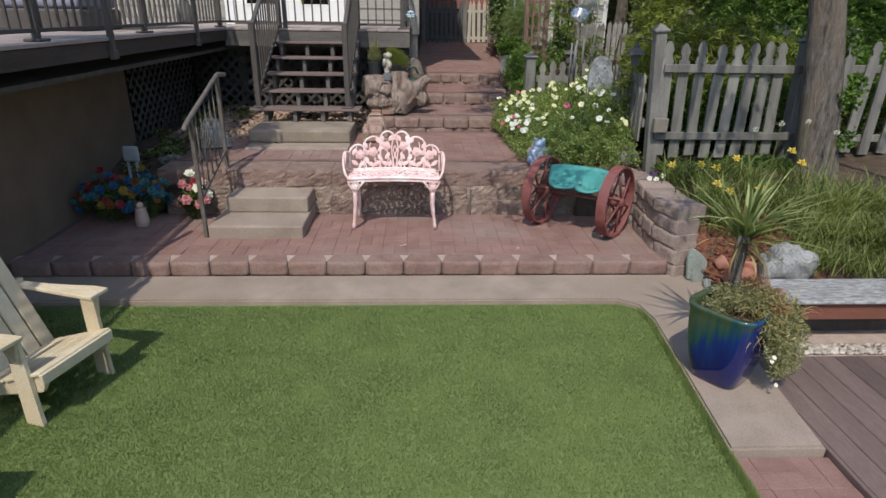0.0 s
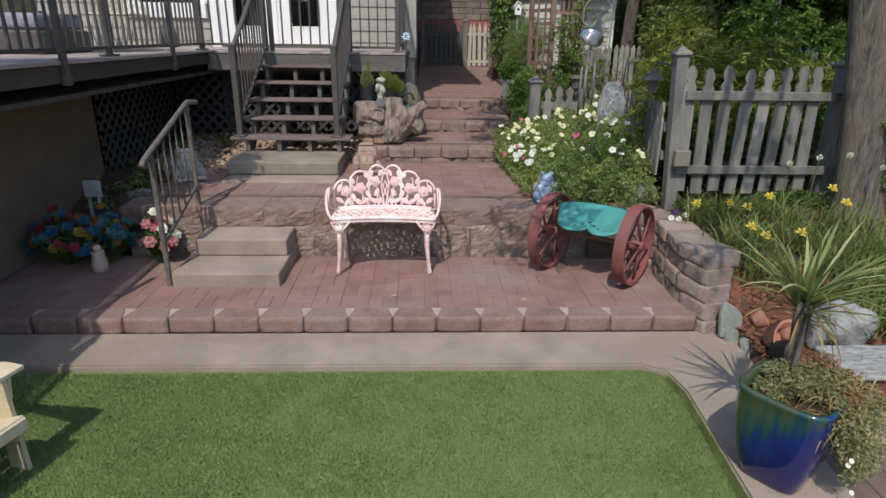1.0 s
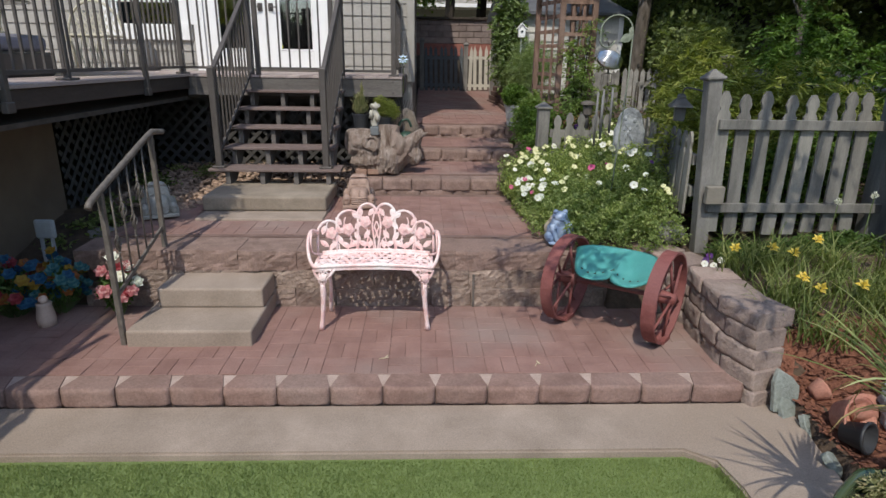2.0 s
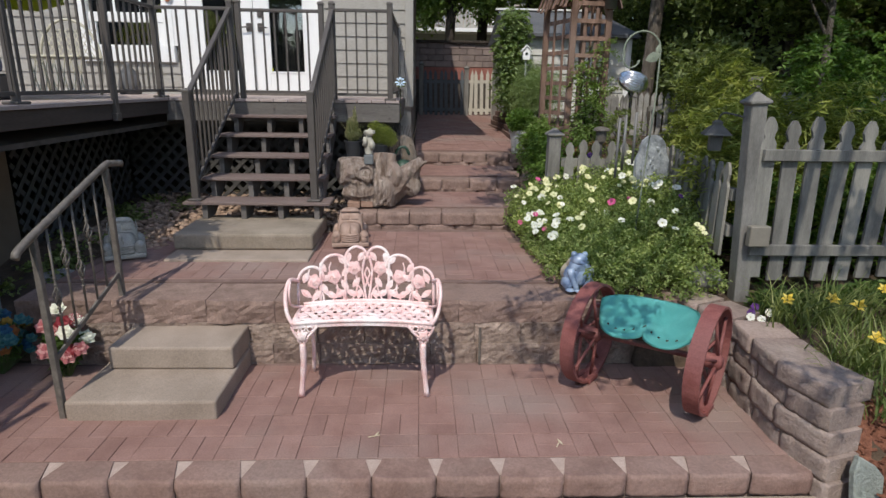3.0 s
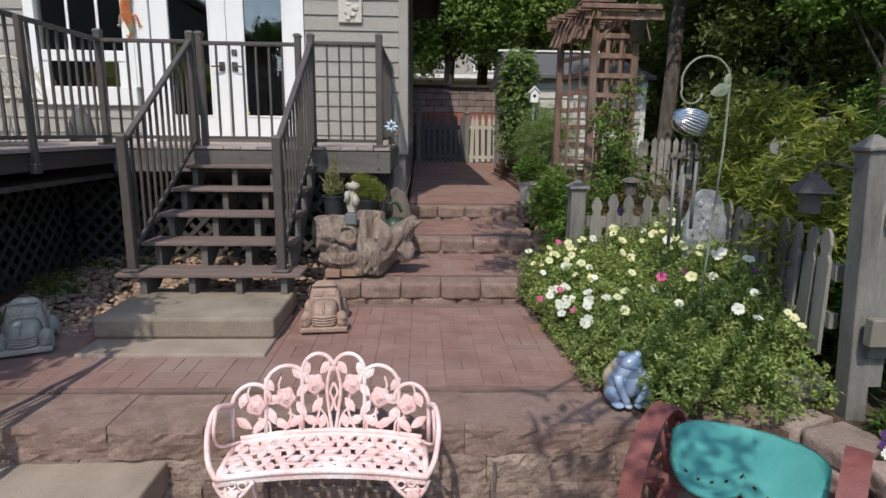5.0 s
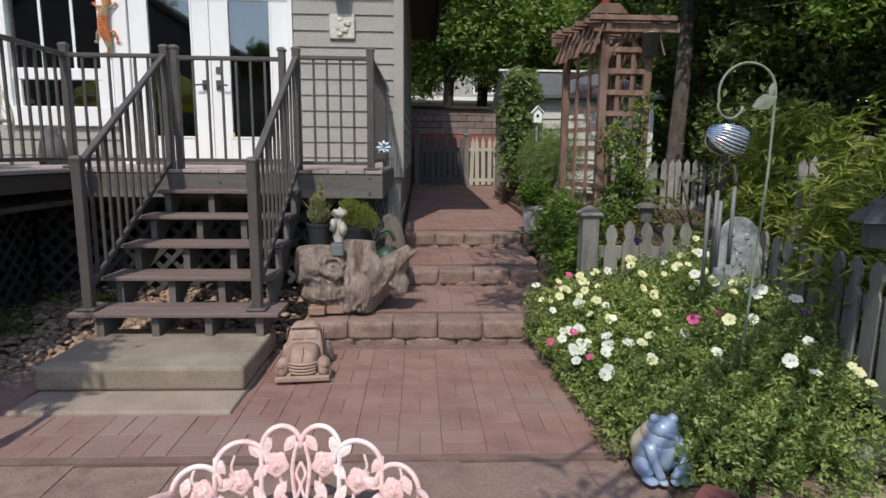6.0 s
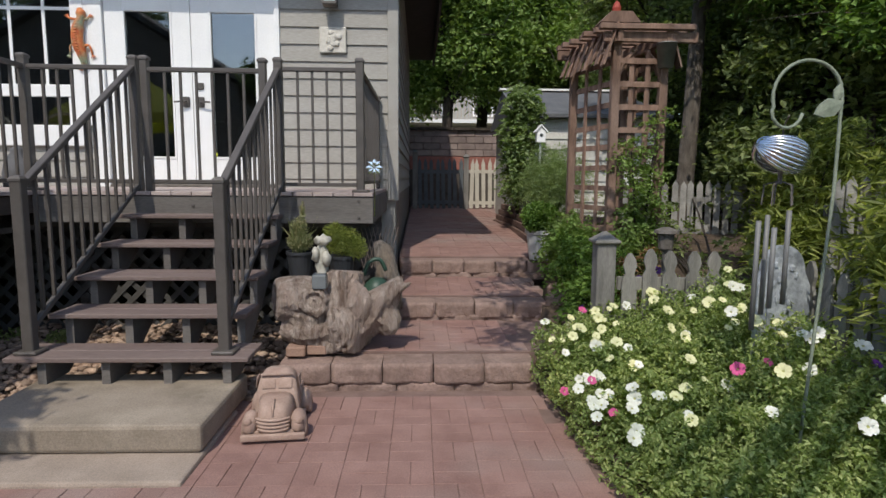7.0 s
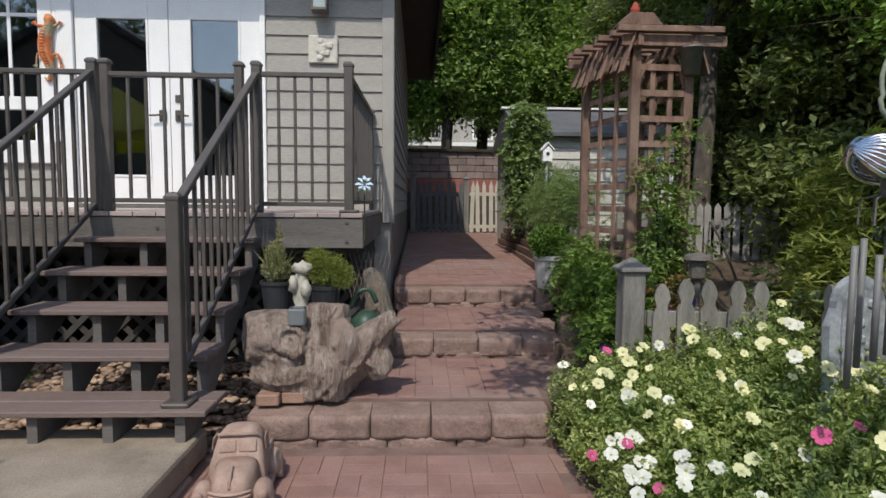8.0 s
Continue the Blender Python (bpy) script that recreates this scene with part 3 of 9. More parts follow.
def lap_siding(x0, x1, z0, z1, y, name="siding", pitch=0.163, phase=2.302):
    """Horizontal lapped boards on a wall that faces -y."""
    i = math.floor((z0 - phase) / pitch)
    out = []
    while phase + i * pitch < z1:
        a, c = max(z0, phase + i * pitch), min(z1, phase + (i + 1) * pitch)
        if c - a > 0.01:
            b = bm_new()
            vs = [b.verts.new(p) for p in ((x0, y - 0.022, a), (x1, y - 0.022, a), (x1, y - 0.006, c), (x0, y - 0.006, c), (x0, y + 0.02, a), (x1, y + 0.02, a), (x1, y + 0.02, c), (x0, y + 0.02, c))]
            for f in ((0, 1, 2, 3), (4, 7, 6, 5), (0, 4, 5, 1), (3, 2, 6, 7), (0, 3, 7, 4), (1, 5, 6, 2)):
                b.faces.new([vs[q] for q in f])
            bmesh.ops.recalc_face_normals(b, faces=b.faces[:])
            out.append(part(name, b, M_SIDING, house))
        i += 1
    return out


# front wall around the openings: window -3.95..-2.98, doors -2.80..-1.06
def wall_piece(lo, hi):
    part("wall", box(bm_new(), lo, hi), M_TRIMG, house)


wall_piece((-9.0, HY + 0.02, 0.8), (-3.98, HY + 0.18, 4.6))
wall_piece((-3.98, HY + 0.02, 0.8), (-2.98, HY + 0.18, 2.14))
wall_piece((-3.98, HY + 0.02, 3.62), (-2.98, HY + 0.18, 4.6))
wall_piece((-2.98, HY + 0.02, 0.8), (-2.80, HY + 0.18, 4.6))
wall_piece((-2.80, HY + 0.02, 3.86), (-1.06, HY + 0.18, 4.6))
wall_piece((-2.80, HY + 0.02, 0.8), (-1.06, HY + 0.18, 1.74))
wall_piece((-1.06, HY + 0.02, 0.8), (HX, HY + 0.18, 4.6))
lap_siding(-1.042, HX - 0.075, 1.70, 4.5, HY)
lap_siding(-9.0, -4.06, 1.70, 4.5, HY)
lap_siding(-4.06, -2.862, 1.70, 2.11, HY)
# side wall, facing +x
part("side_wall", box(bm_new(), (HX - 0.16, HY + 0.185, 0.8), (HX, 16.8, 4.6)), M_SIDING, house)
i = 0
while 1.66 + 0.163 * i < 4.5:
    z = 1.66 + 0.163 * i
    b = bm_new()
    vs = [b.verts.new(p) for p in ((HX + 0.022, HY + 0.0, z), (HX + 0.022, 16.8, z), (HX + 0.006, 16.8, z + 0.163), (HX + 0.006, HY, z + 0.163), (HX + 0.001, HY, z), (HX + 0.001, 16.8, z), (HX + 0.001, 16.8, z + 0.163), (HX + 0.001, HY, z + 0.163))]
    for f in ((0, 1, 2, 3), (4, 7, 6, 5), (0, 4, 5, 1), (3, 2, 6, 7), (0, 3, 7, 4), (1, 5, 6, 2)):
        b.faces.new([vs[q] for q in f])
    bmesh.ops.recalc_face_normals(b, faces=b.faces[:])
    part("siding", b, M_SIDING, house)
    i += 1
part("corner_board", box(bm_new(), (HX - 0.075, HY - 0.035, 1.60), (HX + 0.03, HY + 0.0, 4.5), 0.004), M_TRIMG, house)
part("corner_board", box(bm_new(), (HX + 0.002, HY + 0.0, 1.60), (HX + 0.034, HY + 0.09, 4.5), 0.004), M_TRIMG, house)
M_FOUND = surface("foundation", (0.16, 0.135, 0.115), (0.22, 0.185, 0.16), 4, 0.9, 0.3, 90)
part("foundation", box(bm_new(), (HX - 0.10, HY + 0.2, 0.6), (HX + 0.012, 16.8, 1.66)), M_FOUND, house)
# back and far walls, roof: close the house
wall_piece((-9.0, HY + 0.18, 0.8), (-8.85, 16.8, 4.6))
wall_piece((-9.0, 16.66, 0.8), (HX - 0.16, 16.8, 4.6))
M_ROOF = surface("roof_shingle", (0.06, 0.055, 0.05), (0.11, 0.10, 0.09), 8, 0.9, 0.5, 60)
M_SOFFIT = plain("soffit", (0.055, 0.045, 0.04), 0.8, 0, 0.05, 0.2)
part("soffit", box(bm_new(), (-9.2, HY - 0.57, 4.36), (0.58, 17.0, 4.40)), M_SOFFIT, house)
part("fascia", box(bm_new(), (0.58, HY - 0.61, 4.24), (0.62, 17.0, 4.46)), M_SOFFIT, house)
part("fascia", box(bm_new(), (-9.2, HY - 0.61, 4.24), (0.58, HY - 0.57, 4.46)), M_SOFFIT, house)
b = bm_new()
vs = [b.verts.new(p) for p in ((-9.2, HY - 0.61, 4.46), (0.62, HY - 0.61, 4.46), (0.62, 17, 4.46), (-9.2, 17, 4.46), (-9.2, 13.3, 6.2), (-1.5, 13.3, 6.2))]
for f in ((0, 1, 5, 4), (1, 2, 5), (2, 3, 4, 5), (3, 0, 4), (0, 3, 2, 1)):
    b.faces.new([vs[q] for q in f])
part("roof", b, M_ROOF, house)
# inside of the rooms behind the glass, their dimness put into near-black surfaces
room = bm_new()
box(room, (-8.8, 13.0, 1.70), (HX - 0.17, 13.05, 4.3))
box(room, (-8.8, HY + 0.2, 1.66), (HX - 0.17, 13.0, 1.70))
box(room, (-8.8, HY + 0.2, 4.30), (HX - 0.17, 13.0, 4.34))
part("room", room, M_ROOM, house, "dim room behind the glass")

# french doors
door = thing("french_door", (-1.93, HY, DZ), "closed white double french doors with tall glass panes", "door", kind="structure")
part("casing", box(bm_new(), (-2.86, HY - 0.035, DZ), (-2.727, HY + 0.05, 3.95), 0.004), M_WHITE, door)
part("casing", box(bm_new(), (-1.094, HY - 0.035, DZ), (-1.045, HY + 0.05, 3.95), 0.004), M_WHITE, door)
part("casing", box(bm_new(), (-2.727, HY - 0.035, 3.73), (-1.094, HY + 0.05, 3.95), 0.004), M_WHITE, door)
part("threshold", box(bm_new(), (-2.727, HY - 0.05, DZ), (-1.094, HY + 0.1, DZ + 0.03), 0.004), M_IRON, door)
for x0, x1, hx in ((-2.722, -1.908, -1.968), (-1.902, -1.098, -1.826)):
    leaf = part("door_leaf", box(bm_new(), (x0, HY + 0.0, DZ + 0.035), (x0 + 0.175, HY + 0.045, 3.72), 0.004), M_WHITE, door)
    part("stile", box(bm_new(), (x1 - 0.175, HY + 0.0, DZ + 0.035), (x1, HY + 0.045, 3.72), 0.004), M_WHITE, leaf)
    part("bottom_rail", box(bm_new(), (x0 + 0.175, HY + 0.002, DZ + 0.035), (x1 - 0.175, HY + 0.043, 2.0), 0.004), M_WHITE, leaf)
    part("top_rail", box(bm_new(), (x0 + 0.175, HY + 0.002, 3.40), (x1 - 0.175, HY + 0.043, 3.72), 0.004), M_WHITE, leaf)
    bead = bm_new()
    for lo, hi in (((x0 + 0.175, HY - 0.006, 2.0), (x0 + 0.193, HY + 0.02, 3.40)), ((x1 - 0.193, HY - 0.006, 2.0), (x1 - 0.175, HY + 0.02, 3.40)), ((x0 + 0.193, HY - 0.006, 2.0), (x1 - 0.193, HY + 0.02, 2.02))):
        box(bead, lo, hi)
    part("glazing_bead", bead, M_WHITE, leaf)
    g = part("pane", box(bm_new(), (x0 + 0.177, HY + 0.02, 2.002), (x1 - 0.177, HY + 0.026, 3.398)), M_GLASS, leaf)
    g.visible_shadow = False
    h = bm_new()
    box(h, (hx - 0.032, HY - 0.02, 2.50), (hx + 0.032, HY, 2.60), 0.006)
    s = 1 if hx > -1.94 else -1
    tube(h, [(hx, HY - 0.02, 2.55), (hx, HY - 0.05, 2.55), (hx + s * 0.02, HY - 0.055, 2.55), (hx + s * 0.10, HY - 0.055, 2.545)], 0.009, 8)
    part("handle", h, M_METAL, leaf, "dark bronze lever handle")
    if hx > -1.94:
        part("deadbolt", box(bm_new(), (hx - 0.03, HY - 0.018, 2.67), (hx + 0.03, HY, 2.735), 0.006), M_METAL, leaf, "dark square deadbolt plate")
lock = lathe(bm_new(), [(0.0, 0), (0.028, 0.002), (0.022, 0.006)], (0, 0, 0), 14, Matrix.Rotation(math.pi / 2, 4, "X"))
for v in lock.verts:
    v.co += Vector((-1.72, HY + 0.012, 2.045))
part("sticker", lock, plain("yellow_sticker", (0.55, 0.58, 0.05), 0.5, 0, 0), door, "small yellow-green sticker on the pane")

# window left of the doors: tall upper light over a low light
win = thing("window", (-3.45, HY, 2.1), "white framed window with a dark upper and lower light", "window", kind="structure")
part("casing", box(bm_new(), (-4.05, HY - 0.035, 2.31), (-3.94, HY + 0.05, 3.75), 0.004), M_WHITE, win)
part("casing", box(bm_new(), (-3.02, HY - 0.035, 2.31), (-2.90, HY + 0.05, 3.75), 0.004), M_WHITE, win)
part("casing", box(bm_new(), (-3.94, HY - 0.035, 3.62), (-3.02, HY + 0.05, 3.75), 0.004), M_WHITE, win)
part("sill", box(bm_new(), (-4.05, HY - 0.06, 2.11), (-2.90, HY + 0.05, 2.31), 0.006), M_WHITE, win)
part("mullion", box(bm_new(), (-3.94, HY - 0.01, 2.585), (-3.02, HY + 0.05, 2.70), 0.004), M_WHITE, win)
for x in (-3.86, -3.10):
    part("sash", box(bm_new(), (x - 0.08 if x < -3.5 else x, HY, 2.31), (x if x < -3.5 else x + 0.08, HY + 0.04, 2.585), 0.003), M_WHITE, win)
for x in (-3.63, -3.31):
    part("muntin", box(bm_new(), (x, HY + 0.012, 2.70), (x + 0.028, HY + 0.018, 3.62)), M_WHITE, win)
part("muntin", box(bm_new(), (-3.94, HY + 0.0125, 3.40), (-3.02, HY + 0.0175, 3.43)), M_WHITE, win)
for z0, z1 in ((2.31, 2.585), (2.70, 3.62)):
    g = part("pane", box(bm_new(), (-3.94, HY + 0.022, z0), (-3.02, HY + 0.028, z1)), M_GLASS, win)
    g.visible_shadow = False
part("post_trim", box(bm_new(), (-2.898, HY - 0.03, 2.31), (-2.862, HY + 0.0, 3.9), 0.003), M_WHITE, win)

# wall lamp, plaque, lizard ornament
M_PLAQUE = surface("cast_stone", (0.50, 0.47, 0.41), (0.64, 0.61, 0.54), 25, 0.85, 0.6, 120)
b = box(bm_new(), (-0.66, HY - 0.05, 3.03), (-0.40, HY - 0.022, 3.275), 0.008)
for q in range(9):
    a = q * 2.4
    blob(b, (-0.53 + 0.07 * math.cos(a) * (q / 9), HY - 0.052, 3.15 + 0.085 * math.sin(a) * (q / 9 + 0.2)), (0.035, 0.018, 0.028), 0.3, 2, 2, q)
solid("wall_plaque", b, M_PLAQUE, "square pale cast-stone relief plaque on the siding", "plaque")
lamp = thing("wall_lantern", (-0.54, HY, 3.45), "grey metal wall lantern above a stone plaque", "lantern")
b = bm_new()
box(b, (-0.61, HY - 0.20, 3.45), (-0.47, HY - 0.06, 3.475), 0.004)
box(b, (-0.63, HY - 0.22, 3.70), (-0.45, HY - 0.04, 3.73), 0.004)
for px in (-0.605, -0.485):
    for py in (HY - 0.195, HY - 0.075):
        box(b, (px, py, 3.47), (px + 0.012, py + 0.012, 3.70))
part("cage", b, M_IRON, lamp)
part("glass", box(bm_new(), (-0.59, HY - 0.182, 3.476), (-0.488, HY - 0.078, 3.699)), plain("frosted_glass", (0.35, 0.42, 0.42), 0.3, 0, 0), lamp)
part("bracket", box(bm_new(), (-0.58, HY - 0.07, 3.52), (-0.50, HY - 0.022, 3.68), 0.005), M_IRON, lamp)

# ---------- deck ----------
deck = thing("deck", (-3, 9, 1.5), "raised deck with composite boards and grey timber rim", "deck", kind="structure")
b = bm_new()
x = -0.02
while x > -9:
    box(b, (x - 0.137, 8.12, DZ - 0.028), (x, HY - 0.03, DZ), 0.003)
    x -= 0.143
part("board", b, M_DECKB, deck, kind="stuff")
b = bm_new()
x = -2.36
while x > -9:
    box(b, (x - 0.137, -4, DZ - 0.028), (x, 8.115, DZ), 0.003)
    x -= 0.143
part("board", b, M_DECKB, deck, kind="stuff")
part("rim_board", box(bm_new(), (-2.40, 8.13, 1.495), (-0.016, 8.175, DZ - 0.03), 0.005), M_RIM, deck, "weathered grey rim board with peeling paint")
part("rim_board", box(bm_new(), (-0.06, 8.18, 1.495), (-0.016, HY, DZ - 0.03), 0.005), M_RIM, deck)
part("rim_board", box(bm_new(), (-2.42, -4, 1.565), (-2.375, 8.17, DZ - 0.03), 0.005), surface("dark_brown_rim", (0.052, 0.040, 0.033), (0.090, 0.070, 0.058), 4, 0.8, 0.3, 90, stretch=(1, 0.25, 2.0)), deck, "dark brown rim board")
# underside boards carry the deck's shade in their colour
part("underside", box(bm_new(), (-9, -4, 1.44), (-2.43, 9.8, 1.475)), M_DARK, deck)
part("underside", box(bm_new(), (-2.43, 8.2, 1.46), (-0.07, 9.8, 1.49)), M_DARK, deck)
for px in (-2.35, -1.35, -0.1):
    part("deck_post", box(bm_new(), (px - 0.05, 8.6, 0.5), (px + 0.05, 8.7, 1.46), 0.004), M_RIM, deck)
bolts = [(-0.12, 1.66), (-0.12, 1.54), (-0.9, 1.6), (-1.3, 1.62)]
for bx, bz in bolts:
    bb = lathe(bm_new(), [(0.0, 0), (0.012, 0), (0.012, 0.006), (0.0, 0.008)], (0, 0, 0), 8, Matrix.Rotation(math.pi / 2, 4, "X"))
    for v in bb.verts:
        v.co += Vector((bx, 8.13, bz))
    part("bolt", bb, M_METAL, deck)
# stucco wall and lattice under the deck
tagged(part("wall_west", box(bm_new(), (-3.15, -4, -0.1), (-3.0, 6.55, 1.44)), M_STUCCO), "tan stucco wall in the shade below the deck", "wall", kind="structure")
# unseen wall, added to keep the space below the deck dark
tagged(part("wall_back", box(bm_new(), (-9.05, -4.2, -0.1), (-8.9, 9.8, 1.44)), M_DARK), "added dark wall closing off the space below the deck", "wall", kind="structure")
# foundation under the deck, coloured near black in place of deep shade
M_UNDER = plain("under_house_shade", (0.05, 0.045, 0.04), 0.95, 0, 0.2, 0.3)
tagged(part("wall_under_house", box(bm_new(), (-8.9, 9.8, 0.3), (HX - 0.17, HY, 1.66)), M_UNDER), "foundation wall below the deck with its shade put into the colour", "wall", kind="structure")


def lattice(name, parent, a, c, z0, z1, pitch=0.105, w=0.04):
    """A panel of crossed diagonal laths between plan points a and c."""
    a, c = Vector((*a, 0)), Vector((*c, 0))
    ln = (c - a).length
    d = (c - a).normalized()
    nrm = Vector((-d.y, d.x, 0))
    h = z1 - z0
    for s, off in ((1, 0.0), (-1, 0.012)):
        u = -h if s > 0 else 0.0
        b = bm_new()
        while u < (ln if s > 0 else ln + h):
            p = [(u, 0), (u + h, h)] if s > 0 else [(u, 0), (u - h, h)]
            # clip to the panel
            (u0, v0), (u1, v1) = p
            t0, t1 = 0.0, 1.0
            du = u1 - u0
            for lim, sign in ((0, 1), (ln, -1)):
                f0, f1 = (u0 - lim) * sign, (u1 - lim) * sign
                if f0 < 0 and f1 < 0:
                    t0, t1 = 1, 0
                elif f0 < 0:
                    t0 = max(t0, f0 / (f0 - f1))
                elif f1 < 0:
                    t1 = min(t1, f0 / (f0 - f1))
            if t1 - t0 > 0.05:
                q0 = a + d * (u0 + du * t0) + nrm * off + Vector((0, 0, z0 + h * t0))
                q1 = a + d * (u0 + du * t1) + nrm * off + Vector((0, 0, z0 + h * t1))
                beam(b, q0, q1, w, 0.008, 0, nrm)
            u += pitch * 1.414
        part(name, b, M_LATT, parent)


lat = thing("lattice_skirt", (-1.2, 8.5, 0.6), "dark diagonal lattice skirting below the deck", "lattice", kind="structure")
lattice("lath", lat, (-2.95, 8.45), (-0.03, 8.45), 0.55, 1.47)
lattice("lath", lat, (-2.98, 6.56), (-2.98, 8.44), 0.35, 1.44)
lattice("lath", lat, (-0.06, 8.46), (-0.06, 9.7), 0.85, 1.47)
part("top_rail", box(bm_new(), (-2.95, 8.43, 1.41), (-0.03, 8.44, 1.47)), M_LATT, lat)

# stone gravel under the stairs and deck
M_PEBBLE = surface("river_stone", (0.22, 0.15, 0.11), (0.42, 0.32, 0.25), 12, 0.8, 0.3, 120, vary=("island", (0.6, 0.58, 0.56), (1.35, 1.3, 1.25)))
sheet("gravel_bed", np.linspace(-3.0, -0.42, 24).tolist(), np.linspace(6.15, 9.7, 32).tolist(), lambda x, y: 0.565 + 0.03 * noise.noise(Vector((x * 3, y * 3, 0))) + 0.12 * max(0, (y - 7.0) / 2.5) + (0.0 if x < -1.85 or y > 7.0 else -0.06) - (0.25 if x < -2.1 and y < 6.4 else 0), M_SOIL, "earth bed under loose river stones", "gravel bed")
pv, pf = [], []
ico = bm_new()
bmesh.ops.create_icosphere(ico, subdivisions=1, radius=1)
iv = np.array([v.co[:] for v in ico.verts])
ifc = np.array([[v.index for v in f.verts] for f in ico.faces])
ico.free()
n = 0
while n < 2600:
    x, y = rng.uniform(-2.75, -0.46), rng.uniform(6.35, 8.6)
    if (x > -1.86 and y < 7.05) or (x < -1.86 and y < 6.45 + (-1.86 - x) * 0.4) or (x > -0.56 and y > 7.1 and False):
        continue
    s = rng.uniform(0.014, 0.034)
    z = 0.575 + 0.03 * noise.noise(Vector((x * 3, y * 3, 0))) + 0.12 * max(0, (y - 7.0) / 2.5) + rng.uniform(0, 0.02)
    q = iv * np.array([s * rng.uniform(0.8, 1.5), s * rng.uniform(0.8, 1.3), s * 0.6]) * rng.uniform(0.85, 1.15, (len(iv), 1))
    a = rng.uniform(0, math.tau)
    q = np.stack([q[:, 0] * math.cos(a) - q[:, 1] * math.sin(a), q[:, 0] * math.sin(a) + q[:, 1] * math.cos(a), q[:, 2]], 1)
    pv.append(q + [x, y, z])
    pf.append(ifc + n * len(iv))
    n += 1
tagged(new("gravel", raw("gravel", np.concatenate(pv), np.concatenate(pf), M_PEBBLE, True)), "loose rounded tan and grey river stones", "gravel", kind="stuff")

# ---------- deck stairs ----------
stairs = thing("deck_stairs", (-1.2, 7.4, 0.735), "open wooden stairs with brown composite treads", "stairs")
RISE, RUN = 0.169, 0.27
for i in range(5):
    y, z = 6.88 + RUN * i, 0.862 + RISE * i
    x0, x1 = ((-1.83, -0.575) if i == 0 else (-1.755, -0.66))
    part("tread", box(bm_new(), (x0, y, z), (x1, y + 0.14, z + 0.026), 0.004), M_TREAD, stairs)
    part("tread", box(bm_new(), (x0, y + 0.146, z), (x1, y + 0.286, z + 0.026), 0.004), M_TREAD, stairs)
for sx in (-1.66, -1.33, -1.01, -0.70):
    out = [(6.92, 0.735), (6.92, 0.862)]
    for i in range(5):
        y, z = 6.92 + RUN * i, 0.862 + RISE * i
        out += [(y + RUN, z)] + ([(y + RUN, z + RISE)] if i < 4 else [])
    out += [(8.13, 1.40), (7.12, 0.735)]
    part("stringer", prism(bm_new(), out, sx - 0.022, sx + 0.022, "x"), M_RIM, stairs)

# railings
def post(parent, x, y, z0, z1, s=0.058, flange=True):
    p = part("post", box(bm_new(), (x - s / 2, y - s / 2, z0), (x + s / 2, y + s / 2, z1), 0.005), M_METAL, parent)
    b = bm_new()
    lathe(b, [(0.046, 0), (0.046, 0.014), (0.03, 0.028), (0.0, 0.034)], (x, y, z1 - 0.004), 4, Matrix.Rotation(math.pi / 4, 4, "Z"))
    part("cap", b, M_METAL, p)
    if flange:
        part("flange", box(bm_new(), (x - 0.06, y - 0.06, z0), (x + 0.06, y + 0.06, z0 + 0.02), 0.006), M_METAL, p)


def rail_run(parent, a, c, top_a, top_c, bot_a, bot_c, spacing=0.107, skip=()):
    """Top and bottom rail with square balusters between plan points a and c."""
    a, c = Vector(a), Vector(c)
    A, B = Vector((*a, top_a)), Vector((*c, top_c))
    C, D = Vector((*a, bot_a)), Vector((*c, bot_c))
    part("top_rail", beam(bm_new(), A, B, 0.042, 0.030, 0.004), M_METAL, parent)
    part("bottom_rail", beam(bm_new(), C, D, 0.03, 0.028, 0.003), M_METAL, parent)
    n = max(2, round((c - a).length / spacing))
    for i in range(1, n):
        f = i / n
        p, q = C.lerp(D, f), A.lerp(B, f)
        part("baluster", box(bm_new(), (p.x - 0.0085, p.y - 0.0085, p.z), (p.x + 0.0085, p.y + 0.0085, q.z)), M_METAL, parent)


for x, xt in ((-1.742, -1.70), (-0.722, -0.69)):
    sr = thing("stair_railing", (x, 7.5, 0.88), "dark bronze metal stair railing with square balusters", "railing", "stair railings")
    post(sr, x, 6.975, 0.888, 1.80)
    post(sr, xt, 8.20, DZ, 2.645, 0.058, False)
    rail_run(sr, (x, 7.0), (xt, 8.18), 1.775, 2.585, 1.02, 1.76, 0.098)
sg = thing("deck_gate", (-1.24, 8.2, DZ), "closed dark metal rail gate across the stair head", "gate")
post(sg, -1.625, 8.205, DZ, 2.645, 0.052, False)
post(sg, -0.80, 8.205, DZ, 2.64, 0.052, False)
rail_run(sg, (-1.60, 8.205), (-0.825, 8.205), 2.575, 2.575, 1.79, 1.79, 0.107)
dr = thing("deck_railing", (-0.4, 8.2, DZ), "dark bronze deck railing beside the stairs", "railing", "deck railings")
post(dr, -0.112, 8.205, DZ, 2.65)
rail_run(dr, (-0.66, 8.205), (-0.14, 8.205), 2.59, 2.59, 1.775, 1.775, 0.104)
rail_run(dr, (-0.112, 8.235), (-0.10, 9.78), 2.59, 2.59, 1.79, 1.79, 0.107)
post(dr, -0.10, 9.79, DZ, 2.60, 0.04, False)
dl = thing("deck_railing", (-2.43, 6, DZ), "dark bronze deck railing along the deck edge", "railing", "deck railings")
post(dl, -2.46, 8.205, DZ, 2.65)
rail_run(dl, (-2.43, 8.205), (-1.73, 8.205), 2.585, 2.585, 1.79, 1.79, 0.107)
ys = [8.205, 7.03, 5.07, 3.1, 1.2, -0.7]
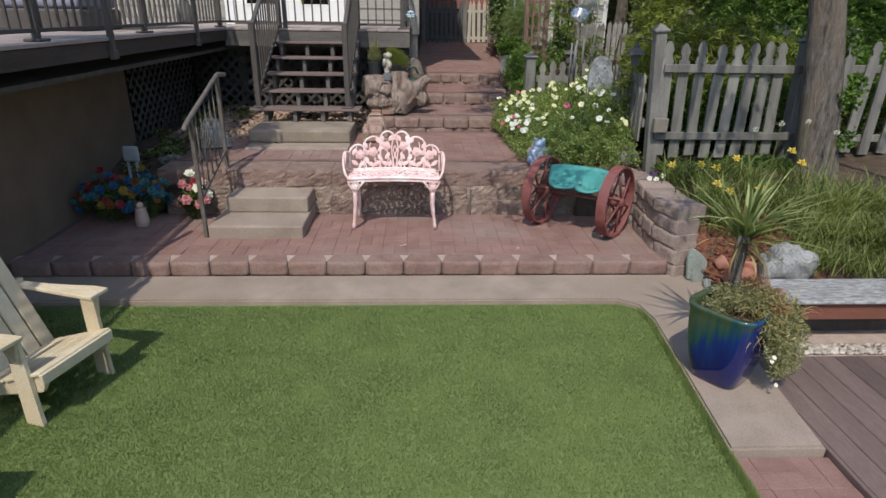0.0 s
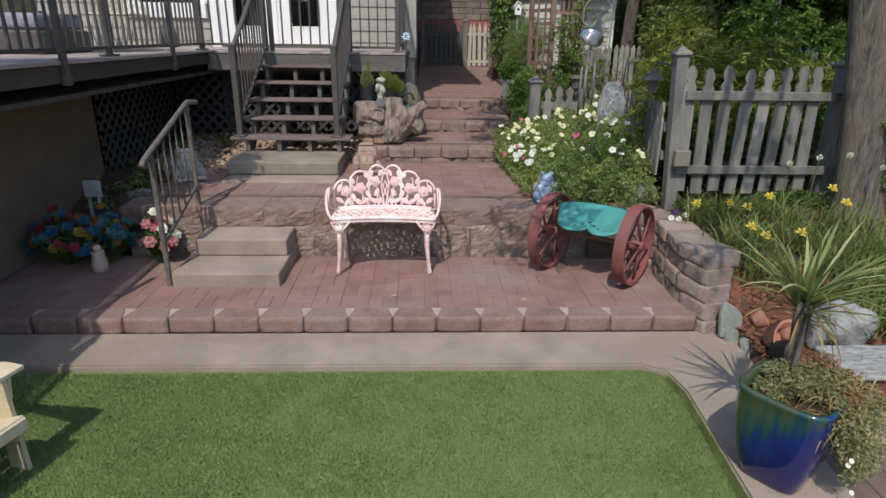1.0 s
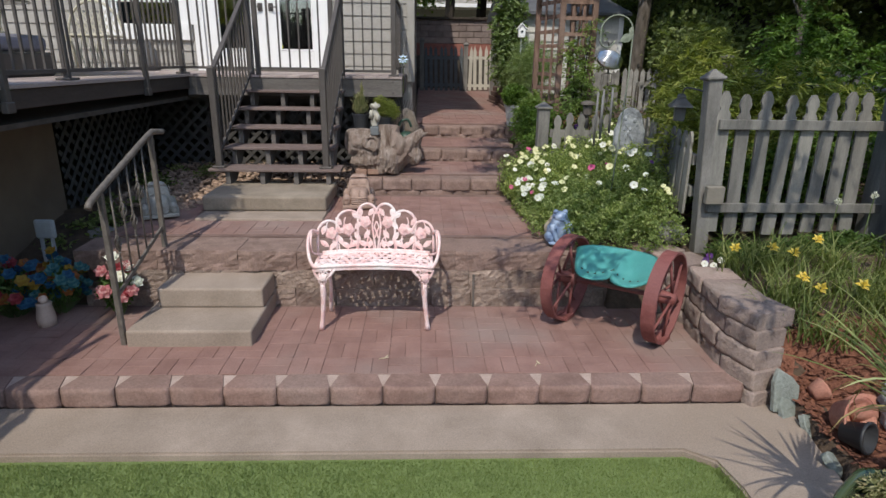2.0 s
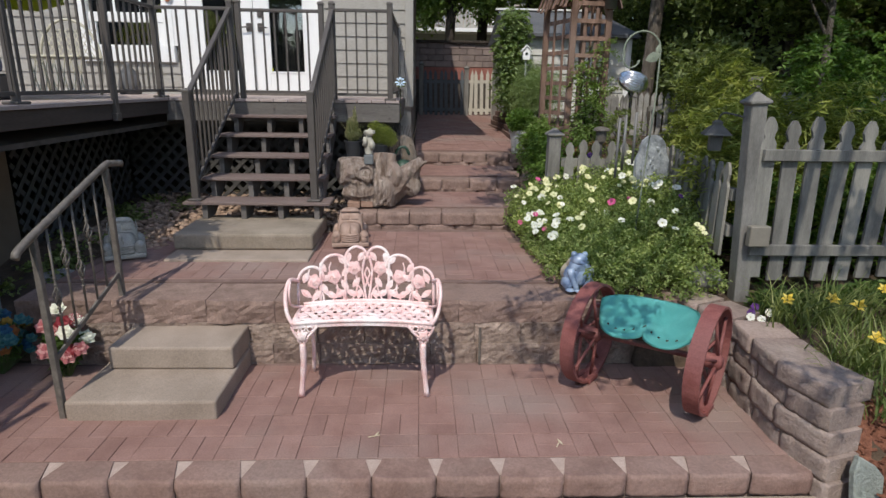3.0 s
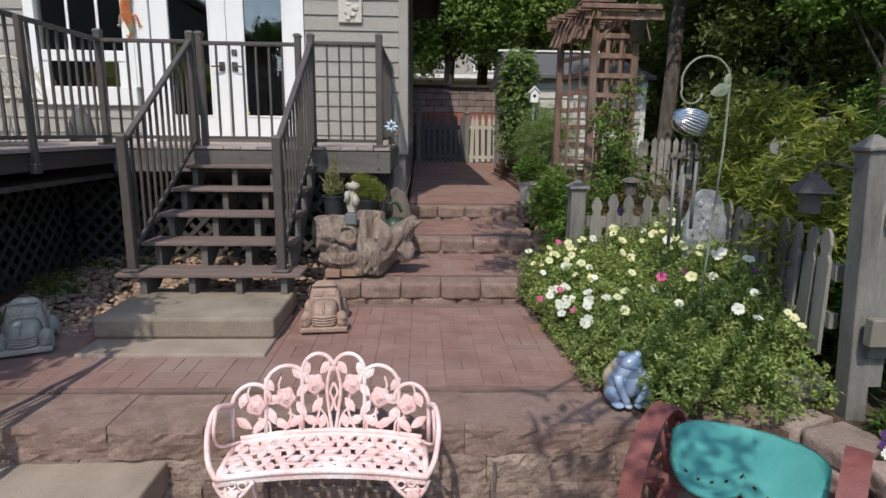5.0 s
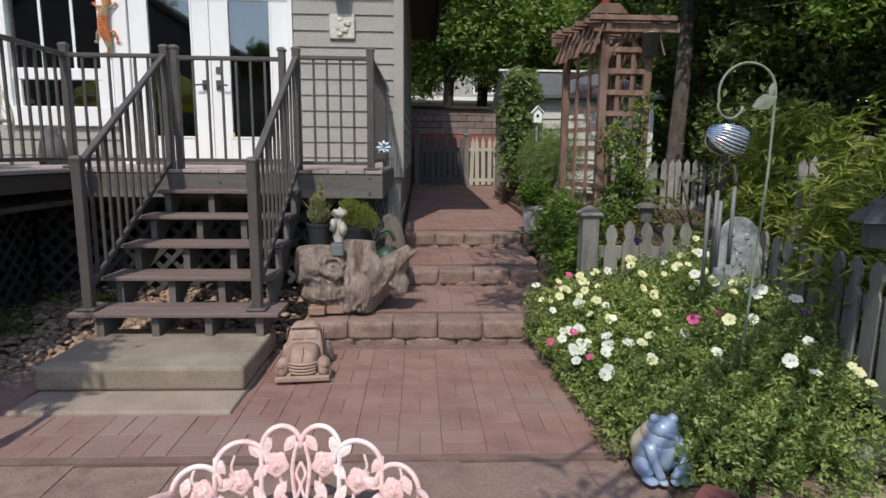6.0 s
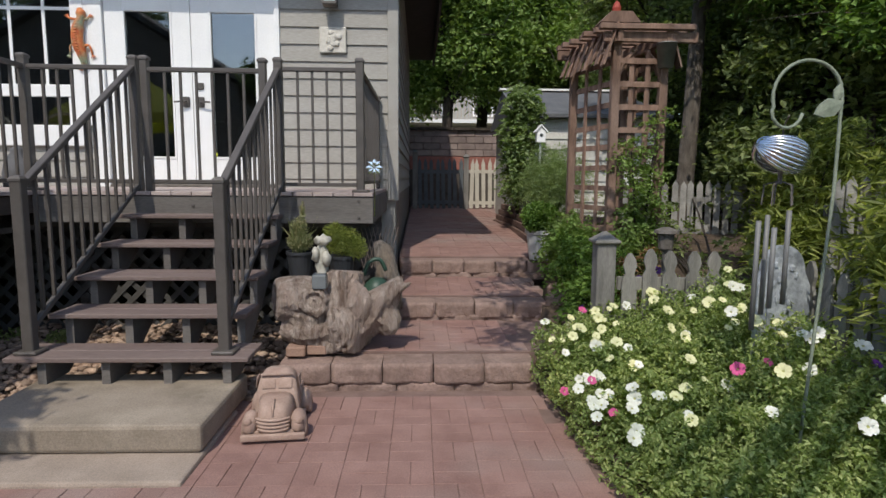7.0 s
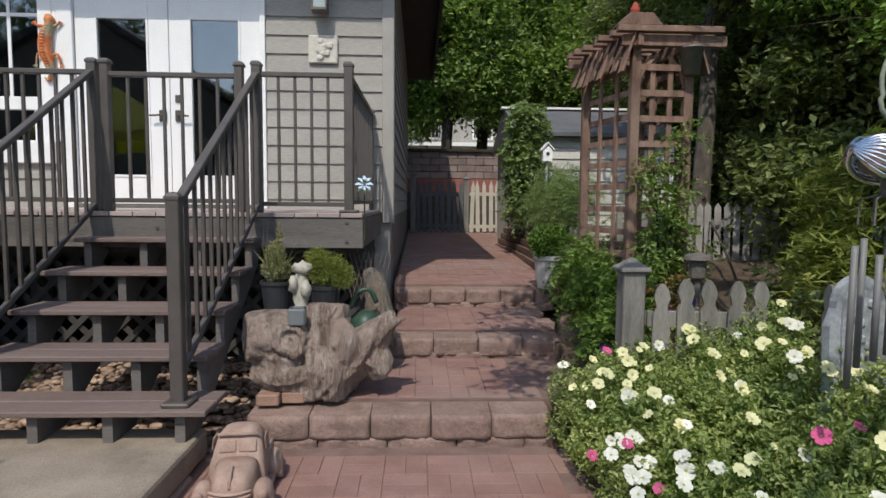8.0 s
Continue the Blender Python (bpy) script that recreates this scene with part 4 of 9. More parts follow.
rail_run(dl, (-2.46, -1.5), (-2.46, 8.18), 2.585, 2.585, 1.79, 1.79, 0.112)
for y in ys[1:]:
    part("post", box(bm_new(), (-2.375, y - 0.024, 1.56), (-2.335, y + 0.024, 2.57), 0.004), M_METAL, dl)
    part("bracket", box(bm_new(), (-2.375, y - 0.04, 1.55), (-2.33, y + 0.04, 1.62), 0.006), M_METAL, dl)
for y in (5.95, 4.28, 2.2):
    post(dl, -2.46, y, DZ, 2.60, 0.045)

# ---------- things on the patio ----------
def curve(pts, n=24):
    """A smooth line through points (Catmull-Rom)."""
    pts = [Vector(p) for p in pts]
    out = []
    ext = [pts[0] * 2 - pts[1], *pts, pts[-1] * 2 - pts[-2]]
    m = len(pts) - 1
    for i in range(n + 1):
        s = min(i / n * m, m - 1e-6)
        k = int(s)
        f = s - k
        a, b, c, d = ext[k:k + 4]
        out.append(0.5 * ((2 * b) + (c - a) * f + (2 * a - 5 * b + 4 * c - d) * f * f + (3 * b - a - 3 * c + d) * f ** 3))
    return out


# pink cast garden bench
bench = thing("garden_bench", (-0.13, 5.08, 0.15), "pink and white painted cast-iron garden bench with rose pattern", "bench")
BX, SZ = -0.125, 0.612


def back_y(x):
    """The bench back bows in plan: ends come forward."""
    u = (x - BX) / 0.45
    return 5.225 - 0.09 * u * u


def back_pt(x, z):
    z = SZ + (z - SZ) * 0.97
    return Vector((x, back_y(x) + (z - SZ) * 0.16, z))


def front_y(x):
    u = (x - BX) / 0.42
    return 4.955 - 0.055 * u * u


# seat: pierced leaf work inside a frame
sf = bm_new()
left, right = BX - 0.40, BX + 0.40
front_line = [Vector((BX + 0.40 * u, front_y(BX + 0.40 * u), SZ - 0.004)) for u in np.linspace(-1, 1, 17)]
rear_line = [Vector((BX + 0.40 * u, back_y(BX + 0.40 * u) - 0.012, SZ)) for u in np.linspace(-1, 1, 17)]
tube(sf, front_line, 0.013, 8)
tube(sf, rear_line, 0.012, 8)
tube(sf, [front_line[0], rear_line[0]], 0.013, 8)
tube(sf, [front_line[-1], rear_line[-1]], 0.013, 8)
part("seat_frame", sf, M_PINK, bench, smooth=True)
apron = bm_new()
strip_ = [[apron.verts.new(p + Vector((0, dy, dz))) for dy, dz in ((-0.006, -0.006), (0.006, -0.006), (0.006, -0.03), (-0.006, -0.03))] for p in front_line]
for p, q in zip(strip_, strip_[1:]):
    for k in range(4):
        apron.faces.new((p[k], p[(k + 1) % 4], q[(k + 1) % 4], q[k]))
apron.faces.new(strip_[0])
apron.faces.new(strip_[-1][::-1])
bmesh.ops.recalc_face_normals(apron, faces=apron.faces[:])
part("apron", apron, M_PINK, bench)


def leaf_plate(bm, c, ln, wd, a, ux, uy, uz, t=0.006):
    """A solid cast leaf lying in the plane of ux and uy."""
    pts = [(-0.5, 0), (-0.22, 0.34), (0.1, 0.46), (0.34, 0.28), (0.56, 0), (0.34, -0.28), (0.1, -0.46), (-0.22, -0.34)]
    ca, sa = math.cos(a), math.sin(a)
    top, bot = [], []
    for u, v in pts:
        u, v = u * ln, v * wd
        p = c + ux * (u * ca - v * sa) + uy * (u * sa + v * ca)
        top.append(bm.verts.new(p + uz * t))
        bot.append(bm.verts.new(p - uz * t))
    mid = bm.verts.new(c + uz * t * 2.0)
    n = len(pts)
    for i in range(n):
        bm.faces.new((top[i], top[(i + 1) % n], mid))
        bm.faces.new((top[i], bot[i], bot[(i + 1) % n], top[(i + 1) % n]))
    bm.faces.new(bot[::-1])


sp = bm_new()
br = random.Random(11)
X, Y, Z = Vector((1, 0, 0)), Vector((0, 1, 0)), Vector((0, 0, 1))
for row in range(5):
    for col in range(14):
        u = -0.95 + 1.9 * (col + (0.5 if row % 2 else 0.0)) / 13.5
        if abs(u) > 0.96:
            continue
        x = BX + 0.40 * u
        f = (row + 0.5) / 5
        y = front_y(x) * (1 - f) + (back_y(x) - 0.012) * f
        leaf_plate(sp, Vector((x, y, SZ + br.uniform(-0.003, 0.003))), 0.068, 0.040, br.choice((0.7, -0.7, 2.4, 0.1, 1.5)) + br.uniform(-0.3, 0.3), X, Y, Z, 0.005)
for row in range(1, 5):
    f = row / 5
    tube(sp, [Vector((BX + 0.40 * u, front_y(BX + 0.4 * u) * (1 - f) + (back_y(BX + 0.4 * u) - 0.012) * f, SZ - 0.002 + 0.003 * math.sin(u * 30 + row))) for u in np.linspace(-1, 1, 21)], 0.0055, 5)
for col in range(1, 10):
    u = -1 + 2 * col / 10
    x = BX + 0.40 * u
    tube(sp, [Vector((x + 0.014 * math.sin(k * 2.1 + col), front_y(x) * (1 - k / 6) + back_y(x) * k / 6, SZ - 0.002)) for k in range(7)], 0.005, 5)
part("seat", sp, M_PINK, bench, "pierced leaf-pattern seat")

# back: six scalloped arches with roses and leaves
bk = bm_new()
arches = [(-0.415, -0.265, 0.155, 0.235), (-0.285, -0.115, 0.220, 0.30), (-0.135, 0.003, 0.27, 0.345), (-0.003, 0.135, 0.27, 0.345), (0.115, 0.285, 0.220, 0.30), (0.265, 0.415, 0.155, 0.235)]
for x0, x1, z0, z1 in arches:
    pts = []
    for k in range(19):
        f = k / 18
        a = math.pi * f
        x = BX + (x0 + x1) / 2 - (x1 - x0) / 2 * math.cos(a)
        z = SZ + z0 + (z1 - z0) * math.sin(a)
        pts.append(back_pt(x, z))
    outer_left = (x0 + x1) < 0
    foot = back_pt(BX + (x0 if outer_left else x1), SZ + 0.0)
    if outer_left:
        pts = [foot, back_pt(BX + x0, SZ + z0 * 0.5)] + pts
    else:
        pts = pts + [back_pt(BX + x1, SZ + z0 * 0.5), foot]
    tube(bk, pts, 0.0092, 8)
for s in (-1, 1):
    tube(bk, curve([back_pt(BX + s * 0.012, SZ + 0.29), back_pt(BX + s * 0.03, SZ + 0.2), back_pt(BX + s * 0.02, SZ + 0.1), back_pt(BX + s * 0.005, SZ)], 14), 0.008, 6)
    tube(bk, curve([back_pt(BX + s * 0.0, SZ + 0.22), back_pt(BX + s * 0.016, SZ + 0.18), back_pt(BX + s * 0.002, SZ + 0.14), back_pt(BX + s * 0.012, SZ + 0.1)], 14), 0.006, 6)
part("backrest_frame", bk, M_PINK, bench, smooth=True)
tr = bm_new()
tube(tr, [back_pt(BX + 0.385 * u, SZ + 0.015) for u in np.linspace(-1, 1, 17)], 0.011, 7)
part("back_rail", tr, M_PINK, bench, smooth=True)


M_ROSE = surface("deep_pink_paint", (0.78, 0.45, 0.44), (0.84, 0.64, 0.62), 40, 0.5, 0.3, 160)


def rose(bm, c, r, seed):
    ux = Vector((1, 0, 0))
    uz = Vector((0, -0.97, 0.2)).normalized()
    uy = uz.cross(ux)
    rings = []
    for q, (f, h) in enumerate(((0.02, 0.020), (0.18, 0.022), (0.26, 0.010), (0.42, 0.018), (0.55, 0.007), (0.75, 0.012), (1.0, 0.004), (0.92, -0.006), (0.0, -0.008))):
        ring = []
        for k in range(20):
            a = k * math.tau / 20
            w = 1 + (0.13 * math.cos(5 * a + seed + q) if f > 0.3 else 0)
            ring.append(bm.verts.new(c + (ux * math.cos(a) + uy * math.sin(a)) * max(0.001, r * f * w) + uz * h))
        rings.append(ring)
    for p, q in zip(rings, rings[1:]):
        for k in range(20):
            bm.faces.new((p[k], q[k], q[(k + 1) % 20], p[(k + 1) % 20]))


for i, (x, z) in enumerate(((-0.295, 0.145), (-0.185, 0.165), (-0.075, 0.215), (0.075, 0.215), (0.185, 0.165), (0.295, 0.145))):
    rb = bm_new()
    rose(rb, back_pt(BX + x * 1.1, SZ + z), 0.043, i * 0.7)
    part("rose", rb, M_ROSE, bench, "cast rose in deeper pink", True)
lv = bm_new()
uz = Vector((0, -0.97, 0.16)).normalized()
uy = uz.cross(X)
for s in (-1, 1):
    for x, z, a, ln in ((0.335, 0.075, 0.6, 0.06), (0.285, 0.055, 2.4, 0.06), (0.235, 0.09, 1.2, 0.055), (0.20, 0.055, 0.5, 0.06), (0.15, 0.06, 2.5, 0.06), (0.125, 0.11, 1.0, 0.06), (0.085, 0.06, 0.4, 0.06), (0.065, 0.125, 2.2, 0.055), (0.045, 0.055, 1.9, 0.05), (0.34, 0.17, 1.9, 0.05), (0.245, 0.225, 0.9, 0.05), (0.14, 0.265, 0.8, 0.05), (0.035, 0.285, 2.2, 0.05), (0.105, 0.285, 1.4, 0.045), (0.23, 0.16, 2.6, 0.05), (0.125, 0.19, 2.3, 0.05)):
        leaf_plate(lv, back_pt(BX + s * x * 1.1, SZ + z), ln * 1.3, 0.042, a if s > 0 else math.pi - a, X, uy, uz, 0.0045)
    for x, z in ((0.325, 0.145), (0.203, 0.165), (0.082, 0.215)):
        tube(lv, curve([back_pt(BX + s * x, SZ + z), back_pt(BX + s * (x - 0.02), SZ + z * 0.5), back_pt(BX + s * (x + 0.015), SZ + 0.01)], 10), 0.006, 6)
        tube(lv, curve([back_pt(BX + s * (x - 0.008), SZ + z * 0.6), back_pt(BX + s * (x - 0.05), SZ + 0.07), back_pt(BX + s * (x - 0.06), SZ + 0.01)], 10), 0.005, 6)
        tube(lv, curve([back_pt(BX + s * x, SZ + z), back_pt(BX + s * (x + 0.03), SZ + z + 0.045), back_pt(BX + s * (x + 0.02), SZ + z + 0.09)], 8), 0.005, 6)
part("leaf_work", lv, M_PINK, bench, "cast leaf and stem tracery")
for s in (-1, 1):
    ar = bm_new()
    e = back_pt(BX + s * 0.412, SZ + 0.16)
    tube(ar, curve([e, Vector((BX + s * 0.44, 5.06, SZ + 0.195)), Vector((BX + s * 0.452, 4.99, SZ + 0.14)), Vector((BX + s * 0.435, 4.93, SZ + 0.05)), Vector((BX + s * 0.40, 4.905, SZ - 0.01))], 20), 0.0115, 7)
    tube(ar, curve([back_pt(BX + s * 0.375, SZ + 0.0), Vector((BX + s * 0.43, 5.04, SZ + 0.05)), Vector((BX + s * 0.435, 5.0, SZ + 0.12)), Vector((BX + s * 0.43, 5.03, SZ + 0.2))], 12), 0.007, 6)
    part("arm", ar, M_PINK, bench, smooth=True)
for s in (-1, 1):
    # a slender leg below an open bracket of scrolls round a small rose
    lg = bm_new()
    foot = (BX + s * 0.375, 4.925, 0.155)
    tube(lg, curve([(BX + s * 0.352, 4.915, SZ - 0.13), (BX + s * 0.350, 4.917, SZ - 0.2), (BX + s * 0.358, 4.92, SZ - 0.31), foot], 14), [0.017] * 2 + [0.0195] * 4 + [0.017] * 4 + [0.0145] * 3 + [0.017, 0.019], 10)
    for x0, x1 in ((0.412, 0.385), (0.262, 0.318)):
        tube(lg, curve([(BX + s * x0, 4.915, SZ - 0.022), (BX + s * (x0 * 0.45 + x1 * 0.55), 4.914, SZ - 0.06), (BX + s * (x1 * 0.4 + 0.352 * 0.6), 4.915, SZ - 0.11), (BX + s * 0.351, 4.916, SZ - 0.18)], 10), 0.0085, 7)
    for x, z, r in ((0.385, 0.044, 0.017), (0.305, 0.040, 0.016), (0.345, 0.036, 0.014), (0.368, 0.105, 0.010), (0.335, 0.105, 0.010)):
        tube(lg, [Vector((BX + s * x + r * math.cos(k * math.tau / 12), 4.914, SZ - z + r * math.sin(k * math.tau / 12))) for k in range(13)], 0.0048, 6)
    rose(lg, Vector((BX + s * 0.350, 4.908, SZ - 0.078)), 0.027, s)
    for q in range(4):
        leaf_plate(lg, Vector((BX + s * (0.350 + 0.02 * (q % 2 * 2 - 1)), 4.912, SZ - 0.062 - 0.034 * (q // 2))), 0.034, 0.02, q * 1.7, X, Vector((0, 0.15, 0.98)), Vector((0, -1, 0.1)), 0.004)
    part("leg", lg, M_PINK, bench, smooth=True)
    lg = bm_new()
    tube(lg, curve([(BX + s * 0.36, 5.12, SZ - 0.01), (BX + s * 0.34, 5.14, SZ - 0.14), (BX + s * 0.34, 5.18, SZ - 0.28), (BX + s * 0.36, 5.24, 0.152)], 12), 0.013, 8)
    tube(lg, curve([(BX + s * 0.36, 4.92, SZ - 0.03), (BX + s * 0.36, 5.0, SZ - 0.09), (BX + s * 0.36, 5.1, SZ - 0.03)], 8), 0.007, 6)
    part("leg", lg, M_PINK, bench, smooth=True)

bench.scale = (0.957, 1, 1)
bench.location.x += 0.010
bench.location.y -= 0.018

# seat made of two iron wheels and a teal tractor seat
ws = thing("wheel_seat", (1.5, 4.95, 0.15), "teal double tractor seat slung between two rusty iron wheels", "seat")
LC, RC, WR = Vector((1.225, 5.10, 0.462)), Vector((1.775, 4.73, 0.462)), 0.305
ax = (RC - LC).normalized()
wax = Vector((0.76, -0.65, 0)).normalized()
for c in (LC, RC):
    u1 = Vector((0, 0, 1))
    u2 = wax.cross(u1).normalized()

    def wp(a, r, off):
        return c + (u1 * math.cos(a) + u2 * math.sin(a)) * r + wax * off
    rim = bm_new()
    n = 48
    sec = ((WR, -0.042), (WR, 0.042), (WR - 0.014, 0.042), (WR - 0.014, -0.042))
    rg = [[rim.verts.new(wp(k * math.tau / n, r, o)) for r, o in sec] for k in range(n)]
    for k in range(n):
        for j in range(4):
            rim.faces.new((rg[k][j], rg[k][(j + 1) % 4], rg[(k + 1) % n][(j + 1) % 4], rg[(k + 1) % n][j]))
    bmesh.ops.recalc_face_normals(rim, faces=rim.faces[:])
    wheel = part("wheel", rim, M_RUST, ws)
    sb = bm_new()
    tube(sb, [c - wax * 0.075, c - wax * 0.06, c + wax * 0.06, c + wax * 0.075], [0.026, 0.042, 0.042, 0.026], 16)
    part("hub", sb, M_RUST, wheel, smooth=True)
    for k in range(12):
        a = k * math.tau / 12 + 0.13
        s = -1 if k % 2 else 1
        part("spoke", tube(bm_new(), [wp(a - 0.1, 0.036, s * 0.045), wp(a, WR - 0.012, s * 0.012)], 0.0095, 6), M_RUST, wheel, smooth=True)
    fo = bm_new()
    for o in (-0.035, 0.035):
        beam(fo, c + Vector((0, 0, -WR + 0.012)) + wax * o - u2 * 0.055, c + Vector((0, 0, -WR + 0.012)) + wax * o + u2 * 0.055, 0.03, 0.02, 0.003)
    part("foot", fo, M_RUST, ws)
fr = bm_new()
tube(fr, [LC, RC], 0.017, 10)
tube(fr, [LC + Vector((0.05, 0.16, 0.12)), RC + Vector((0.02, 0.17, 0.12))], 0.014, 10)
part("axle", fr, M_RUST, ws, smooth=True)
# the seat: two lobes, raised rear, with a row of holes near the front
nu, nv = 46, 22
sv = [[None] * (nv + 1) for _ in range(nu + 1)]
seatb = bm_new()
mid = (LC + RC) / 2
per = Vector((-ax.y, ax.x, 0))
for i in range(nu + 1):
    u = -1 + 2 * i / nu
    front = -(0.215 + 0.018 * u) * (abs(math.sin((u * 0.98) * math.pi)) ** 0.55 * 0.55 + 0.45) * (1 - 0.85 * abs(u) ** 7)
    back = 0.225 * (1 - abs(u) ** 2.4) ** 0.55
    for j in range(nv + 1):
        v = j / nv
        d = front + (back - front) * v
        bowl = 0.020 * math.cos(math.pi * (abs(u) - 0.5) * 1.6) * math.sin(math.pi * min(1, v * 1.15))
        lift = 0.13 * max(0, v - 0.2) ** 1.3 + (-0.022 * (1 - v / 0.15) ** 2 if v < 0.15 else 0.0)
        z = 0.112 + lift - bowl + 0.02 * abs(u) ** 2
        sv[i][j] = seatb.verts.new(mid + ax * (u * 0.272 - 0.008) + per * d + Vector((0, 0, z)))
for i in range(nu):
    for j in range(nv):
        if not (j == 5 and i in range(6, 42, 4)):
            seatb.faces.new((sv[i][j], sv[i + 1][j], sv[i + 1][j + 1], sv[i][j + 1]))
bmesh.ops.solidify(seatb, geom=seatb.faces[:], thickness=0.006)
bmesh.ops.recalc_face_normals(seatb, faces=seatb.faces[:])
part("seat_pan", seatb, M_TEAL, ws, "glossy teal enamel double seat pan", smooth=True)

# wrought iron handrail beside the concrete steps
hr = thing("handrail", (-1.69, 5.0, 0.14), "grey wrought-iron handrail with basket-twist spindles", "handrail")
HXR = -1.69
def hz(y):
    return 1.10 + (y - 4.60) * 0.325
part("post", box(bm_new(), (HXR - 0.016, 4.69, 0.14), (HXR + 0.016, 4.722, hz(4.70)), 0.003), M_IRON, hr)
part("post", box(bm_new(), (HXR - 0.016, 5.44, 0.40), (HXR + 0.016, 5.472, hz(5.45)), 0.003), M_IRON, hr)
part("top_rail", tube(bm_new(), curve([(HXR, 4.56, hz(4.56) - 0.015), (HXR, 4.62, hz(4.62) + 0.008), (HXR, 5.0, hz(5.0) + 0.012), (HXR, 5.44, hz(5.44) + 0.012), (HXR, 5.53, hz(5.44) + 0.02), (HXR + 0.03, 5.60, hz(5.44) + 0.015)], 26), 0.020, 10), M_IRON, hr, smooth=True)
part("bottom_rail", beam(bm_new(), (HXR, 4.70, hz(4.70) - 0.66), (HXR, 5.455, hz(5.455) - 0.66), 0.014, 0.028, 0.002), M_IRON, hr)
for q, y in enumerate((4.82, 4.94, 5.06, 5.18, 5.30)):
    z0, z1 = hz(y) - 0.66, hz(y)
    b = bm_new()
    tube(b, [(HXR, y, z0), (HXR, y, z1)], 0.0065, 6)
    zc = (z0 + z1) / 2 + (0.09 if q % 2 else -0.05)
    if q != 4:
        for k in range(4):
            tube(b, [(HXR + 0.02 * math.sin(math.pi * f) * math.cos(k * math.pi / 2 + f * 3.6), y + 0.02 * math.sin(math.pi * f) * math.sin(k * math.pi / 2 + f * 3.6), zc - 0.06 + 0.12 * f) for f in np.linspace(0, 1, 9)], 0.004, 5)
        for dz in (-0.10, -0.065, 0.065, 0.10):
            blob(b, (HXR, y, zc + dz), (0.012, 0.012, 0.009), 0, 1, 1)
    part("spindle", b, M_IRON, hr, smooth=True)

# adirondack chair of pale pine, facing the middle of the lawn
ch = thing("adirondack_chair", (-1.9, 2.58, 0.0), "pale unfinished pine adirondack chair with slatted seat", "chair")
CY0, CY1 = 2.27, 2.80
for k in range(5):
    x0 = -1.535 - 0.092 * k
    z = 0.345 - 0.030 * k
    if k == 0:
        part("seat_slat", box(bm_new(), (-1.545, CY0, 0.275), (-1.52, CY1, 0.345), 0.004), M_PINE, ch)
    m = Matrix.Translation((x0, 0, z)) @ Matrix.Rotation(0.30, 4, "Y")
    part("seat_slat", box(bm_new(), (-0.086, CY0, -0.018), (0, CY1, 0.002), 0.004, Matrix.Translation((x0, 0, z + 0.012)) @ Matrix.Rotation(-0.32, 4, "Y")), M_PINE, ch)
for y, nm in ((2.30, "near"), (2.77, "far")):
    side = prism(bm_new(), [(-1.55, 0.33), (-1.53, 0.27), (-1.56, 0.22), (-2.50, 0.0), (-2.56, 0.0), (-2.56, 0.08), (-2.05, 0.17), (-1.75, 0.27)], y - 0.014, y + 0.014)
    part("side_rail", side, M_PINE, ch)
    part("leg", prism(bm_new(), [(-1.70, 0.0), (-1.585, 0.0), (-1.59, 0.06), (-1.605, 0.545), (-1.70, 0.545)], y + (0.02 if y > 2.5 else -0.045), y + (0.045 if y > 2.5 else -0.02)), M_PINE, ch)
    # arm: paddle that narrows to the rear
    pts = [(-1.60, -0.070), (-1.60, 0.075), (-1.70, 0.080), (-1.84, 0.055), (-2.0, 0.035), (-2.24, 0.030), (-2.24, -0.035), (-2.0, -0.045), (-1.8, -0.062)]
    yc = y + (0.075 if y > 2.5 else -0.075)
    s = 1 if y > 2.5 else -1
    b = slab_poly(bm_new(), [(x, yc + s * d) for x, d in pts], 0.547, 0.572)
    bmesh.ops.bevel(b, geom=b.edges[:], offset=0.004, segments=1, affect="EDGES")
    part("arm", b, M_PINE, ch)
    part("bracket", prism(bm_new(), [(-1.70, 0.545), (-1.60, 0.545), (-1.62, 0.42)], y + s * 0.048, y + s * 0.066), M_PINE, ch)
for k in range(5):
    y = 2.335 + 0.105 * k
    h = 0.86 + 0.08 * math.sin(math.pi * (k + 0.5) / 5)
    m = Matrix.Translation((-1.99, y, 0.19)) @ Matrix.Rotation(-0.42, 4, "Y")
    part("back_slat", box(bm_new(), (-0.012, -0.046, 0), (0.010, 0.046, h), 0.005, m), M_PINE, ch)
part("back_brace", box(bm_new(), (-2.22, 2.20, 0.52), (-2.19, 2.87, 0.60), 0.004), M_PINE, ch)
ch.location = (-1.956, 2.791, 0.0)
ch.rotation_euler = (0, 0, radians(-15))
ch.scale = (0.87, 0.87, 0.87)
# footstool in front of another seat, only its corner in view
fs = thing("footstool", (-1.95, 1.75, 0.0), "pale pine adirondack footstool", "footstool")
for k in range(3):
    part("slat", box(bm_new(), (-2.3 , 1.62 + 0.1 * k, 0.30), (-1.68, 1.71 + 0.1 * k, 0.322), 0.004), M_PINE, fs)
for y in (1.64, 1.88):
    part("leg", box(bm_new(), (-1.78, y - 0.014, 0.0), (-1.70, y + 0.014, 0.30), 0.004), M_PINE, fs)
    part("leg", box(bm_new(), (-2.28, y - 0.014, 0.0), (-2.20, y + 0.014, 0.30), 0.004), M_PINE, fs)
    part("rail", box(bm_new(), (-2.2, y + 0.015, 0.2), (-1.78, y + 0.037, 0.29), 0.004), M_PINE, fs)

